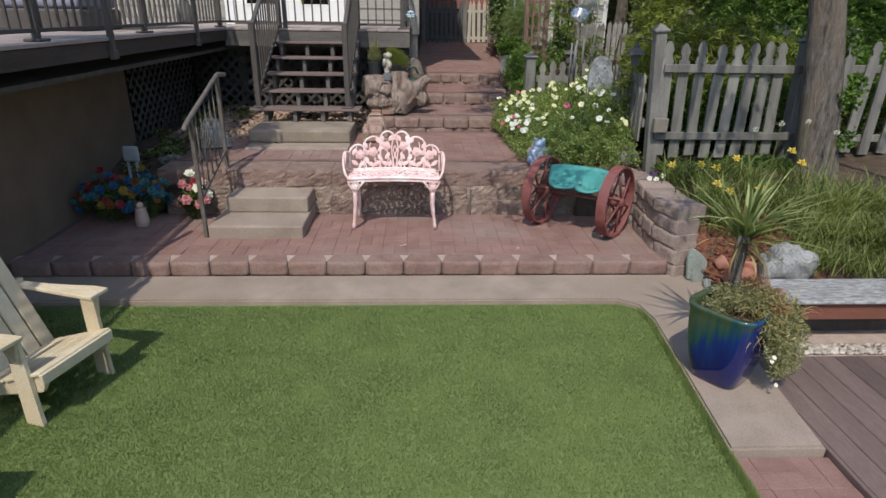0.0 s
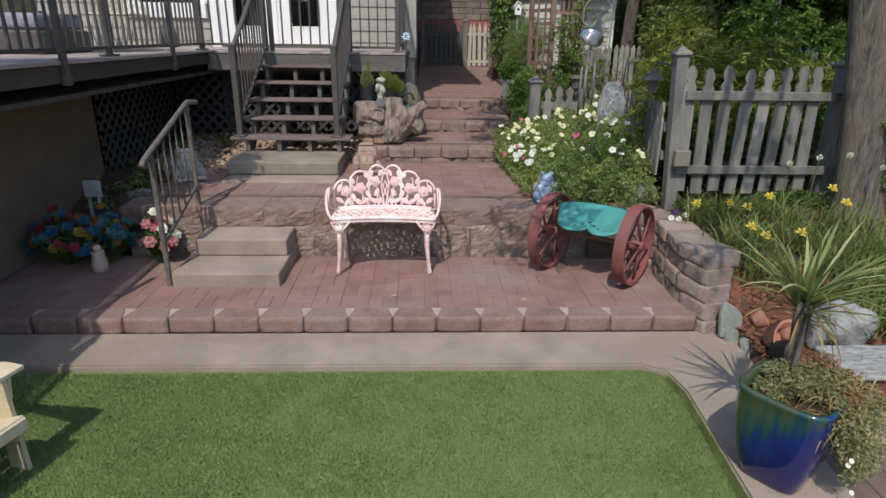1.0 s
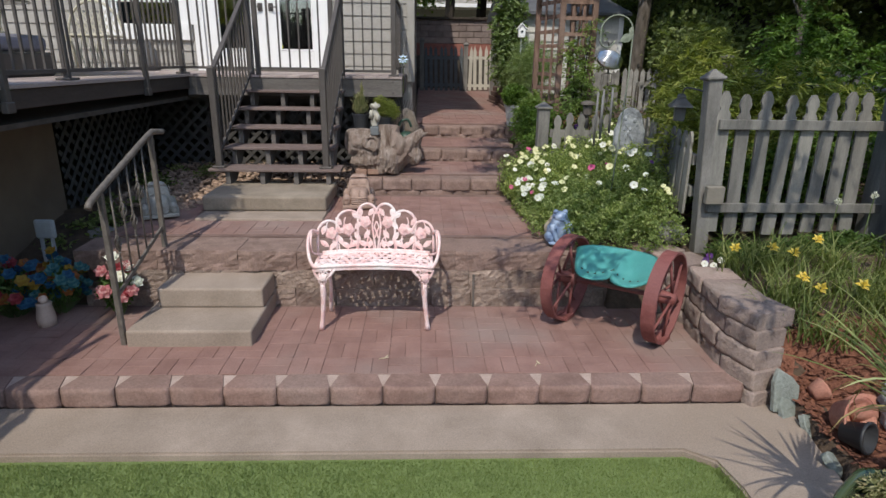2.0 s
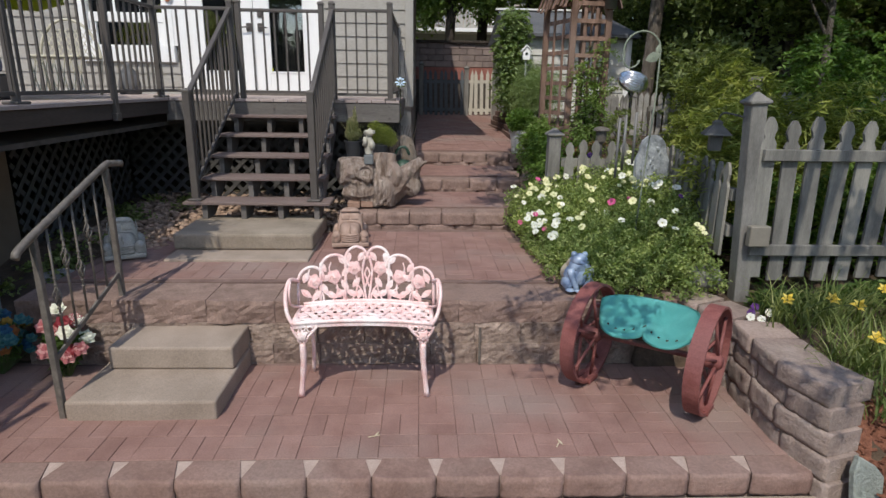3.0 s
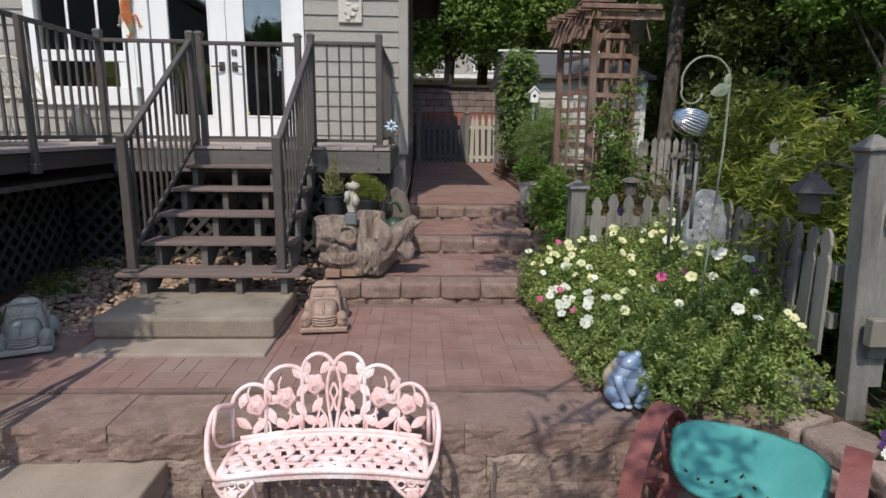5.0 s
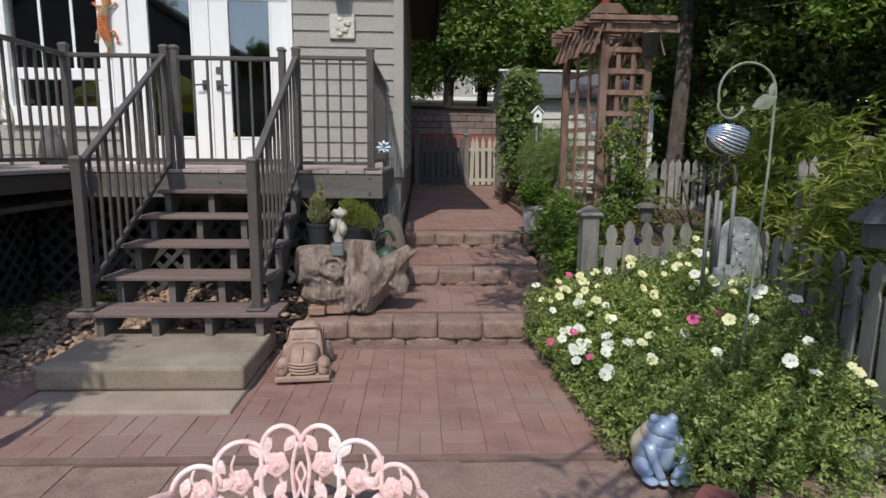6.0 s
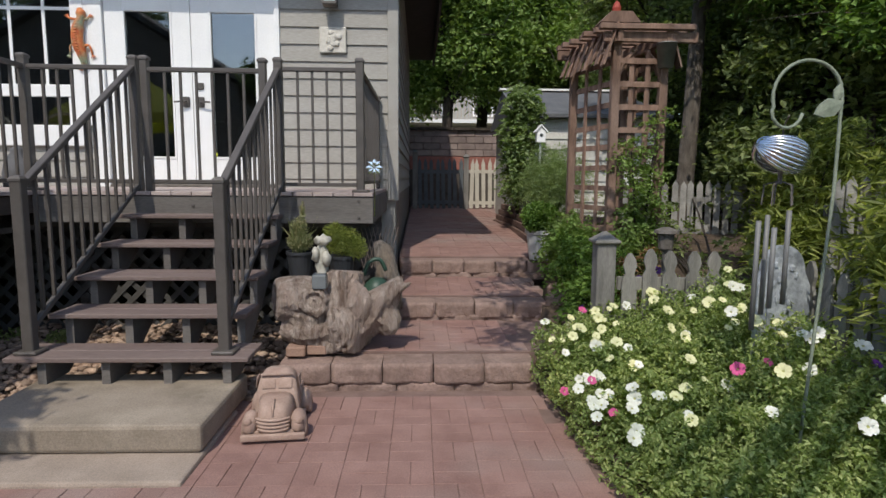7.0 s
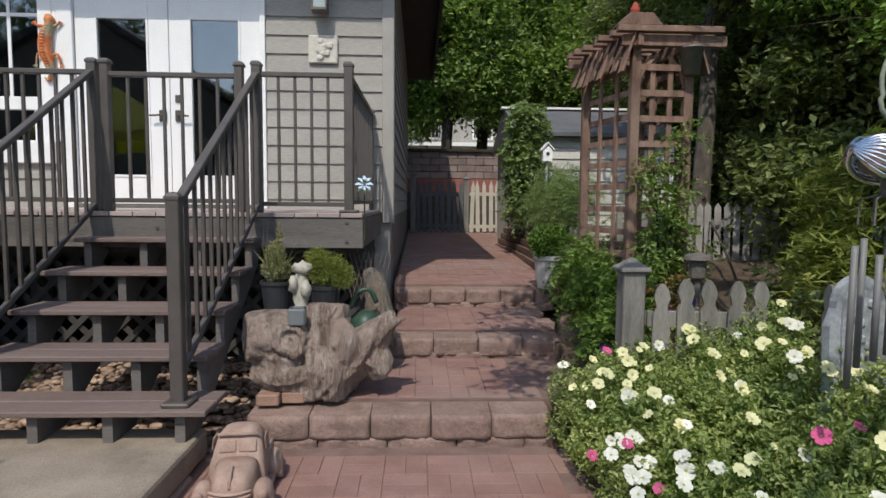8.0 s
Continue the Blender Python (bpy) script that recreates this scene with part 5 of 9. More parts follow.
# blue glazed pot
def glaze():
    mat = bpy.data.materials.new("blue_glaze")
    mat.use_nodes = True
    nt = mat.node_tree
    bs = nt.nodes["Principled BSDF"]
    geo = nt.nodes.new("ShaderNodeNewGeometry")
    mp = node(nt, "ShaderNodeMapping")
    mp.inputs["Scale"].default_value = (22, 22, 1.6)
    nt.links.new(geo.outputs["Position"], mp.inputs[0])
    runs = node(nt, "ShaderNodeTexNoise", Scale=1.0, Detail=4.0)
    nt.links.new(mp.outputs[0], runs.inputs["Vector"])
    mr = node(nt, "ShaderNodeMapRange")
    mr.inputs["From Min"].default_value = 0.16
    mr.inputs["From Max"].default_value = 0.50
    # the green runs further down on one side of the pot
    tip = nt.nodes.new("ShaderNodeVectorMath")
    tip.operation = "DOT_PRODUCT"
    tip.inputs[1].default_value = (-0.5, 0.5, 0.95)
    off = nt.nodes.new("ShaderNodeVectorMath")
    off.operation = "SUBTRACT"
    off.inputs[1].default_value = (1.812, 2.775, 0.0)
    nt.links.new(geo.outputs["Position"], off.inputs[0])
    nt.links.new(off.outputs[0], tip.inputs[0])
    nt.links.new(tip.outputs["Value"], mr.inputs["Value"])
    ad = nt.nodes.new("ShaderNodeMath")
    ad.operation = "ADD"
    nt.links.new(mr.outputs[0], ad.inputs[0])
    sb = nt.nodes.new("ShaderNodeMath")
    sb.operation = "MULTIPLY_ADD"
    sb.inputs[1].default_value = 1.3
    sb.inputs[2].default_value = -0.65
    nt.links.new(runs.outputs[0], sb.inputs[0])
    nt.links.new(sb.outputs[0], ad.inputs[1])
    col = ramp(nt, ad.outputs[0], [(0.05, (0.005, 0.010, 0.11)), (0.42, (0.006, 0.025, 0.15)), (0.62, (0.014, 0.065, 0.07)), (1.0, (0.06, 0.085, 0.045))])
    nt.links.new(col, bs.inputs["Base Color"])
    bs.inputs["Roughness"].default_value = 0.12
    bs.inputs["Coat Weight"].default_value = 0.4
    return mat


PX, PY = 1.812, 2.775
pot = thing("glazed_pot", (PX, PY, 0.04), "tall square blue and green glazed pot", "plant pot")
b = bm_new()
prof = [(0.125, 0.04), (0.135, 0.055), (0.162, 0.16), (0.184, 0.29), (0.195, 0.43), (0.197, 0.465), (0.204, 0.48), (0.204, 0.50), (0.183, 0.502), (0.175, 0.475), (0.169, 0.445)]
rings = []
for r, z in prof:
    ring = []
    for k in range(48):
        a = k * math.tau / 48
        c, s = abs(math.cos(a)) + 1e-6, abs(math.sin(a)) + 1e-6
        q = r / (c ** 4.5 + s ** 4.5) ** (1 / 4.5)
        ring.append(b.verts.new((PX + q * math.cos(a + 0.64) * 0.96, PY + q * math.sin(a + 0.64) * 0.96, z)))
    rings.append(ring)
for p, q in zip(rings, rings[1:]):
    for k in range(48):
        b.faces.new((p[k], p[(k + 1) % 48], q[(k + 1) % 48], q[k]))
b.faces.new(rings[0][::-1])
part("body", b, glaze(), pot, smooth=True)
b = bm_new()
lathe(b, [(0.16, 0.44), (0.165, 0.445), (0.0, 0.455)], (PX, PY, 0), 20)
part("soil", b, M_SOIL, pot)

# dark plank deck, low timber seat wall and gravel strip
rd = thing("side_deck", (3, 2, 0.0), "low dark brown plank deck", "deck", kind="structure")
x = 2.085
while x < 4.4:
    part("plank", box(bm_new(), (x, -4, -0.02), (x + 0.134, 2.99, 0.022), 0.004), M_DECKR, rd)
    x += 0.139
part("fascia", box(bm_new(), (2.062, -4, -0.1), (2.084, 2.985, 0.018), 0.003), M_DECKR, rd)
M_GRAN = surface("mottled_stone", (0.16, 0.165, 0.165), (0.50, 0.50, 0.49), 22, 0.75, 0.7, 90, stretch=(0.8, 2.5, 1), dist=0.01)
M_REDW = surface("red_brown_timber", (0.15, 0.055, 0.035), (0.24, 0.10, 0.07), 6, 0.7, 0.3, 100, stretch=(0.2, 2, 2))
sw = thing("timber_seat_wall", (3.5, 3.25, 0.0), "red-brown timber seat wall with a mottled grey stone top", "bench", kind="structure")
part("beam", box(bm_new(), (2.46, 3.12, 0.20), (6, 3.16, 0.315), 0.006), M_REDW, sw)
part("top_slab", box(bm_new(), (2.34, 3.09, 0.318), (6, 3.42, 0.345), 0.008), M_GRAN, sw)
# shaded recess under the beam, drawn as dark-coloured boxes
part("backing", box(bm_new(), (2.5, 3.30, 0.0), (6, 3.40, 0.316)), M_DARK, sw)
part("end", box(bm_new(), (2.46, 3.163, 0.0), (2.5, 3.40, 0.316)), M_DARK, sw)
gs = []
gf = []
for q in range(700):
    s = rng.uniform(0.009, 0.02)
    p = iv * np.array([s * 1.3, s, s * 0.7]) * rng.uniform(0.85, 1.15, (len(iv), 1)) + [rng.uniform(2.1, 4.2), rng.uniform(3.0, 3.1), 0.03 + rng.uniform(0, 0.01)]
    gs.append(p)
    gf.append(ifc + q * len(iv))
tagged(new("gravel_strip", raw("gravel_strip", np.concatenate(gs), np.concatenate(gf), surface("pale_gravel", (0.35, 0.31, 0.26), (0.55, 0.5, 0.44), 12, 0.85, 0.3, 120, vary=("island", (0.7, 0.68, 0.66), (1.2, 1.2, 1.2))), True)), "strip of pale pea gravel beside the deck", "gravel", kind="stuff")
sheet("gravel_base", [2.08, 3, 4.4, 6], [2.99, 3.05, 3.12, 3.3], lambda x, y: 0.02, M_SANDLIGHT, "pale sand under the gravel strip", "ground")

# ---------- ornaments ----------
# glazed frog, one plain shape
def frog():
    bm = bm_new()
    x, y = 1.262, 5.60
    blob(bm, (x, y, 0.685), (0.122, 0.112, 0.115), 0.04, 1.5, 4, 2)
    blob(bm, (x - 0.004, y - 0.02, 0.755), (0.085, 0.085, 0.085), 0.03, 1.5, 3, 9)
    blob(bm, (x - 0.006, y - 0.045, 0.812), (0.064, 0.062, 0.052), 0.03, 1.5, 3, 3)
    blob(bm, (x + 0.002, y - 0.10, 0.80), (0.022, 0.018, 0.016), 0.0, 1.5, 2, 3)
    for s in (-1, 1):
        blob(bm, (x - 0.006 + s * 0.038, y - 0.05, 0.856), (0.023, 0.023, 0.024), 0, 1, 3)
        blob(bm, (x + s * 0.082, y - 0.05, 0.625), (0.045, 0.075, 0.052), 0.06, 1.5, 3, 5)
        blob(bm, (x + s * 0.075, y - 0.115, 0.588), (0.034, 0.045, 0.014), 0.1, 1.5, 2, 6)
        tube(bm, curve([(x + s * 0.07, y - 0.075, 0.74), (x + s * 0.06, y - 0.115, 0.67), (x + s * 0.028, y - 0.122, 0.60)], 8), [0.028, 0.026, 0.024, 0.022, 0.021, 0.02, 0.02, 0.02, 0.022], 10)
        blob(bm, (x + s * 0.026, y - 0.135, 0.588), (0.022, 0.03, 0.013), 0.1, 1.5, 2, 7)
    return bm


M_FROG = surface("blue_glazed_ceramic", (0.17, 0.25, 0.40), (0.40, 0.48, 0.58), 8, 0.16, 0.05, 30, c3=(0.52, 0.47, 0.38), coat=0.4, grain=0.08)
fb = frog()
for v in fb.verts:
    d = (v.co - Vector((1.262, 5.60, 0.574))) * 0.93
    v.co = Vector((1.262, 5.605, 0.58)) + Vector((d.x, d.y, d.z * 0.91))
fs = solid("frog_statue", fb, M_FROG, "glossy mottled blue ceramic frog with a cream flank", "statue", smooth=True)
fs.data.materials.append(plain("cream_glaze", (0.46, 0.40, 0.30), 0.2, 0, 0.05, 0.2))
for f in fs.data.polygons:
    c = f.center
    if c.x + 0.35 * noise.noise(c * 14) * 0.1 < -0.045 and c.y > -0.02 and c.z < 0.2:
        f.material_index = 1


def wing_at(sx, y):
    """A domed wheel arch, rounder at the front."""
    b = bm_new()
    blob(b, (sx * 0.27, y, 0.16), (0.10, 0.18, 0.15), 0.0, 1, 3)
    for v in b.verts:
        v.co.z = max(v.co.z, 0.09)
    return b


def truck(material, label, at, turn, s):
    """A cast old pickup with rounded cab, bonnet, wings, bumper and wheels."""
    t = thing("truck_ornament", at, label, "ornament", "cast truck ornaments")
    m = Matrix.Translation(at) @ Matrix.Rotation(turn, 4, "Z") @ Matrix.Scale(s, 4)

    def put(name, bm, lab=""):
        for v in bm.verts:
            v.co = m @ v.co
        part(name, bm, material, t, lab, True)
    def loft(sections):
        """Rounded cross-sections (y, half width at foot, at top, z foot, z top) joined front to back."""
        bm = bm_new()
        rings = []
        for y, w0, w1, z0, z1 in sections:
            ring = []
            for k in range(28):
                a = k * math.tau / 28
                c, s_ = math.cos(a), math.sin(a)
                q = 1 / (abs(c) ** 4 + abs(s_) ** 4) ** 0.25
                v = 0.5 + 0.5 * q * s_
                ring.append(bm.verts.new(((w0 + (w1 - w0) * v) * q * c, y, z0 + (z1 - z0) * v)))
            rings.append(ring)
        for a, b in zip(rings, rings[1:]):
            for k in range(28):
                bm.faces.new((a[k], b[k], b[(k + 1) % 28], a[(k + 1) % 28]))
        bm.faces.new(rings[0])
        bm.faces.new(rings[-1][::-1])
        bmesh.ops.recalc_face_normals(bm, faces=bm.faces[:])
        return bm

    put("chassis", box(bm_new(), (-0.31, -0.36, 0.045), (0.31, 0.60, 0.12), 0.025, None, 2))
    put("bonnet", loft([(-0.40, 0.12, 0.10, 0.12, 0.30), (-0.375, 0.17, 0.14, 0.08, 0.36), (-0.30, 0.20, 0.165, 0.07, 0.405), (-0.15, 0.225, 0.185, 0.07, 0.435), (0.02, 0.24, 0.205, 0.07, 0.455)]))
    put("cab", loft([(-0.01, 0.27, 0.225, 0.08, 0.45), (0.0, 0.275, 0.232, 0.07, 0.47), (0.05, 0.28, 0.225, 0.07, 0.61), (0.09, 0.28, 0.215, 0.07, 0.665), (0.17, 0.28, 0.21, 0.07, 0.69), (0.28, 0.275, 0.205, 0.07, 0.685), (0.35, 0.27, 0.205, 0.07, 0.63), (0.375, 0.26, 0.21, 0.08, 0.48)]))
    put("visor", tube(bm_new(), [(-0.19, 0.055, 0.645), (0, 0.035, 0.655), (0.19, 0.055, 0.645)], 0.018, 8))
    for sx in (-1, 1):
        put("windscreen", box(bm_new(), (-0.175 if sx < 0 else 0.016, -0.010, 0.485), (-0.016 if sx < 0 else 0.175, 0.010, 0.60), 0.008, Matrix.Translation((0, 0.022, 0)) @ Matrix.Translation((0, 0, 0.54)) @ Matrix.Rotation(-0.36, 4, "X") @ Matrix.Translation((0, 0, -0.54)), 2))
        put("window", box(bm_new(), (sx * 0.252 - 0.008, 0.09, 0.47), (sx * 0.252 + 0.008, 0.27, 0.60), 0.008, Matrix.Translation((sx * 0.252, 0, 0.5)) @ Matrix.Rotation(-sx * 0.11, 4, "Y") @ Matrix.Translation((-sx * 0.252, 0, -0.5)), 2))
        put("wing", wing_at(sx, -0.22))
        put("rear_wing", wing_at(sx, 0.47))
        b = bm_new()
        blob(b, (sx * 0.285, -0.365, 0.235), (0.05, 0.035, 0.05), 0, 1, 3)
        put("headlight", b)
        for y in (-0.22, 0.47):
            w = lathe(bm_new(), [(0.03, -0.03), (0.085, -0.035), (0.10, -0.02), (0.10, 0.02), (0.085, 0.035), (0.03, 0.03)], (0, 0, 0), 20, Matrix.Rotation(math.pi / 2, 4, "Y"))
            for v in w.verts:
                v.co += Vector((sx * 0.335, y, 0.10))
            put("wheel", w)
    for k in range(4):
        put("grille_bar", tube(bm_new(), curve([(-0.19 + 0.006 * k, -0.365, 0.275 - 0.042 * k), (-0.1, -0.40, 0.265 - 0.042 * k), (0, -0.415, 0.262 - 0.042 * k), (0.1, -0.40, 0.265 - 0.042 * k), (0.19 - 0.006 * k, -0.365, 0.275 - 0.042 * k)], 12), 0.015, 8))
    put("bonnet_badge", tube(bm_new(), [(0, -0.405, 0.31), (0, -0.34, 0.415), (0, -0.2, 0.435)], [0.012, 0.018, 0.008], 8))
    put("bumper", box(bm_new(), (-0.36, -0.445, 0.03), (0.36, -0.385, 0.11), 0.02, None, 3))
    put("bed_wall", box(bm_new(), (-0.25, 0.36, 0.1), (-0.215, 0.66, 0.36), 0.012))
    put("bed_wall", box(bm_new(), (0.215, 0.36, 0.1), (0.25, 0.66, 0.36), 0.012))
    put("tailgate", box(bm_new(), (-0.215, 0.63, 0.1), (0.215, 0.66, 0.36), 0.01))
    return t


M_TERRA = surface("cast_pink_stone", (0.28, 0.19, 0.15), (0.40, 0.29, 0.235), 12, 0.9, 0.5, 110, c3=(0.34, 0.26, 0.21), grain=0.15)
M_CASTW = surface("cast_white_stone", (0.34, 0.33, 0.29), (0.46, 0.44, 0.39), 10, 0.9, 0.5, 110, c3=(0.28, 0.27, 0.24))
truck(M_TERRA, "pinkish cast-stone old pickup truck ornament", (-0.385, 6.70, 0.583), 0.10, 0.415)
truck(M_CASTW, "grey-white cast-stone old pickup truck ornament", (-2.075, 6.31, 0.583), 0.44, 0.405)

# driftwood stump with things on it
M_DRIFT = surface("driftwood", (0.20, 0.135, 0.10), (0.60, 0.50, 0.43), 7, 0.9, 1.0, 26, stretch=(3.0, 3.0, 0.55), c3=(0.46, 0.35, 0.29), dist=0.05, grain=0.12)


def gnarled(bm, pts, radii, seed, seg=56, steps=34, flute=0.20, twist=0.8, hollow=0.0):
    """A weathered limb: its skin runs in twisted flutes and clefts along its length."""
    line = curve(pts, steps)
    rings, u = [], None
    for i, p in enumerate(line):
        f = i / steps
        t = (line[min(i + 1, steps)] - line[max(i - 1, 0)]).normalized()
        if u is None:
            u = t.orthogonal().normalized()
        u = (u - t * u.dot(t)).normalized()
        w = t.cross(u)
        r = lerp(f, np.linspace(0, 1, len(radii)).tolist(), radii)
        ring = []
        for k in range(seg):
            a = k * math.tau / seg
            b = a + twist * f
            g = noise.noise(Vector((math.cos(b) * 1.9, math.sin(b) * 1.9, f * 1.1 + seed * 5.1)))
            c = abs(noise.noise(Vector((math.cos(b) * 4.2, math.sin(b) * 4.2, f * 1.6 + seed * 2.3))))
            q = noise.noise(Vector((math.cos(b) * 11, math.sin(b) * 11, f * 3 + seed)))
            k_ = 1 + flute * (g + 1.3 * min(0.35, c) - 0.3) + 0.05 * q
            ring.append(bm.verts.new(p + (u * math.cos(a) + w * math.sin(a)) * r * k_))
        rings.append(ring)
    for a, b in zip(rings, rings[1:]):
        for k in range(seg):
            bm.faces.new((a[k], a[(k + 1) % seg], b[(k + 1) % seg], b[k]))
    for ring, at, nx_ in ((rings[0], line[0], line[1]), (rings[-1], line[-1], line[-2])):
        inward = (nx_ - at).normalized()
        prev = ring
        for s_, dip in ((0.72, -0.01), (0.5, hollow), (0.25, hollow * 0.4)):
            nxt = [bm.verts.new(at + (v.co - at) * s_ + inward * dip) for v in ring]
            for k in range(seg):
                bm.faces.new((prev[k], prev[(k + 1) % seg], nxt[(k + 1) % seg], nxt[k]))
            prev = nxt
        c = bm.verts.new(at + inward * hollow)
        for k in range(seg):
            bm.faces.new((prev[k], prev[(k + 1) % seg], c))


b = bm_new()
gnarled(b, [(-0.555, 7.44, 1.085), (-0.44, 7.50, 1.075), (-0.30, 7.56, 1.03), (-0.15, 7.58, 1.0)], [0.125, 0.15, 0.165, 0.16], 1, flute=0.10, twist=0.3)
gnarled(b, [(-0.30, 7.54, 1.04), (-0.305, 7.43, 1.07), (-0.31, 7.335, 1.085)], [0.12, 0.098, 0.085], 2, flute=0.22, hollow=0.02)
gnarled(b, [(-0.15, 7.50, 0.80), (-0.12, 7.48, 0.96), (-0.14, 7.49, 1.12), (-0.135, 7.51, 1.245)], [0.16, 0.165, 0.128, 0.112], 3, flute=0.34, hollow=0.03)
gnarled(b, [(-0.10, 7.46, 0.92), (-0.055, 7.40, 1.02), (-0.04, 7.38, 1.10), (-0.07, 7.42, 1.17)], [0.07, 0.085, 0.07, 0.03], 4, flute=0.30)
gnarled(b, [(-0.10, 7.54, 0.93), (0.03, 7.50, 0.99), (0.12, 7.46, 1.10), (0.20, 7.43, 1.215)], [0.17, 0.135, 0.085, 0.026], 5, flute=0.34)
gnarled(b, [(0.05, 7.46, 1.04), (0.15, 7.42, 1.13), (0.26, 7.41, 1.19)], [0.08, 0.048, 0.008], 6, flute=0.3)
gnarled(b, [(0.06, 7.50, 0.98), (0.12, 7.46, 0.93), (0.13, 7.44, 0.86)], [0.11, 0.085, 0.04], 7, flute=0.3)
gnarled(b, [(-0.48, 7.52, 0.96), (-0.35, 7.48, 0.90), (-0.22, 7.46, 0.87)], [0.14, 0.15, 0.12], 8, flute=0.25)
gnarled(b, [(-0.26, 7.48, 0.92), (-0.24, 7.44, 0.82), (-0.22, 7.42, 0.75)], [0.10, 0.08, 0.075], 9, flute=0.3)
for v in b.verts:
    low = 0.757 if v.co.x > -0.31 else 0.816
    v.co.z = max(v.co.z, low)
    v.co += Vector((1, 1, 0)) * 0.008 * noise.noise(v.co * 26)
bmesh.ops.recalc_face_normals(b, faces=b.faces[:])
stump = solid("driftwood_stump", b, M_DRIFT, "gnarled weathered driftwood stump on the garden step", "stump", smooth=True)
skin = stump.modifiers.new("skin", "REMESH")
skin.mode = "VOXEL"
skin.voxel_size = 0.0085
skin.use_smooth_shade = True
M_BRKB = surface("tan_brick", (0.26, 0.16, 0.115), (0.36, 0.24, 0.18), 14, 0.9, 0.4, 120)
for x, y in ((-0.42, 7.36), (-0.30, 7.40)):
    b = box(bm_new(), (x - 0.06, y - 0.05, 0.757), (x + 0.055, y + 0.06, 0.815), 0.006)
    solid("brick", b, M_BRKB, "tan brick propping up the driftwood", "brick", "prop bricks")
M_PLASTIC = plain("black_plastic", (0.03, 0.032, 0.036), 0.5, 0, 0.03, 0.15)
sp_ = thing("shrub_pot", (-0.44, 7.62, 1.19), "dwarf conifer in a black plastic nursery pot", "potted plant")
b = lathe(bm_new(), [(0.068, 0), (0.085, 0.15), (0.092, 0.15), (0.092, 0.168), (0.08, 0.168), (0.076, 0.14)], (-0.44, 7.62, 1.19), 22)
part("pot", b, M_PLASTIC, sp_, smooth=False)
ms = thing("shrub_pot", (-0.20, 7.76, 1.15), "feathery green shrub in a dark pot", "potted plant")
part("pot", lathe(bm_new(), [(0.07, 0), (0.085, 0.13), (0.09, 0.13), (0.09, 0.15), (0.07, 0.15)], (-0.20, 7.78, 1.16), 18), M_PLASTIC, ms)
# plain pale figure, one shape
b = bm_new()
lathe(b, [(0.05, 0), (0.052, 0.03), (0.035, 0.05), (0.045, 0.10), (0.040, 0.15), (0.045, 0.19), (0.03, 0.23), (0.02, 0.245)], (-0.285, 7.5, 1.19), 16)
blob(b, (-0.278, 7.49, 1.455), (0.050, 0.040, 0.036), 0.5, 2, 3, 1)
blob(b, (-0.32, 7.46, 1.37), (0.025, 0.03, 0.055), 0.3, 2, 2, 2)
blob(b, (-0.25, 7.46, 1.34), (0.03, 0.03, 0.05), 0.3, 2, 2, 3)
for v in b.verts:
    v.co += Vector((1, 1, 1)) * 0.010 * noise.noise(v.co * 28)
    v.co.x = -0.282 + (v.co.x + 0.282) * 0.92
    v.co.z = 1.19 + (v.co.z - 1.19) * 0.95
solid("figurine", b, plain("white_resin", (0.40, 0.38, 0.32), 0.7, 0, 0.3, 0.15, scale=30), "small white weathered garden figurine on the stump", "figurine", smooth=True)
sl_ = thing("solar_light", (-0.275, 7.36, 1.17), "small grey solar light box on the stump", "light")
b = box(bm_new(), (-0.32, 7.33, 1.165), (-0.235, 7.40, 1.25), 0.006)
part("housing", b, plain("grey_plastic", (0.16, 0.175, 0.18), 0.4, 0, 0.02, 0.1), sl_)
part("panel", box(bm_new(), (-0.315, 7.335, 1.2505), (-0.24, 7.395, 1.256), 0.002), plain("solar_panel", (0.08, 0.10, 0.12), 0.2, 0, 0), sl_)
wc = thing("watering_can", (0.02, 7.90, 0.78), "dark green plastic watering can behind the stump", "watering can")
M_GRN = plain("green_plastic", (0.03, 0.065, 0.045), 0.45, 0, 0.03, 0.15)
part("body", lathe(bm_new(), [(0.09, 0), (0.095, 0.02), (0.09, 0.22), (0.05, 0.26), (0.03, 0.27)], (0.03, 7.84, 0.88), 20), M_GRN, wc, smooth=True)
part("handle", tube(bm_new(), curve([(-0.06, 7.82, 1.17), (-0.02, 7.82, 1.26), (0.05, 7.83, 1.275), (0.09, 7.84, 1.20)], 14), 0.014, 8), M_GRN, wc, smooth=True)
part("spout", tube(bm_new(), curve([(0.13, 7.82, 1.0), (0.17, 7.81, 1.06), (0.19, 7.80, 1.15)], 10), 0.016, 8), M_GRN, wc, smooth=True)
lg_ = bm_new()
tube(lg_, curve([(0.10, 7.98, 0.9), (0.10, 8.02, 1.1), (0.06, 8.06, 1.28), (0.02, 8.1, 1.36)], 10), [0.10, 0.10, 0.095, 0.09, 0.085, 0.08, 0.075, 0.07, 0.06, 0.05, 0.04], 12)
for v in lg_.verts:
    v.co += Vector((1, 1, 0.3)) * 0.02 * noise.noise(v.co * 12)
solid("driftwood_log", lg_, M_BARK, "grey driftwood log leaning behind the stump", "log", smooth=True)
# folded metal lattice leaning by the deck corner
M_TRELW = plain("dull_wire", (0.16, 0.13, 0.11), 0.7, 0, 0.05)
ra = thing("wire_trellis", (-0.02, 8.1, 1.06), "dull folded wire trellis below the deck corner", "trellis")
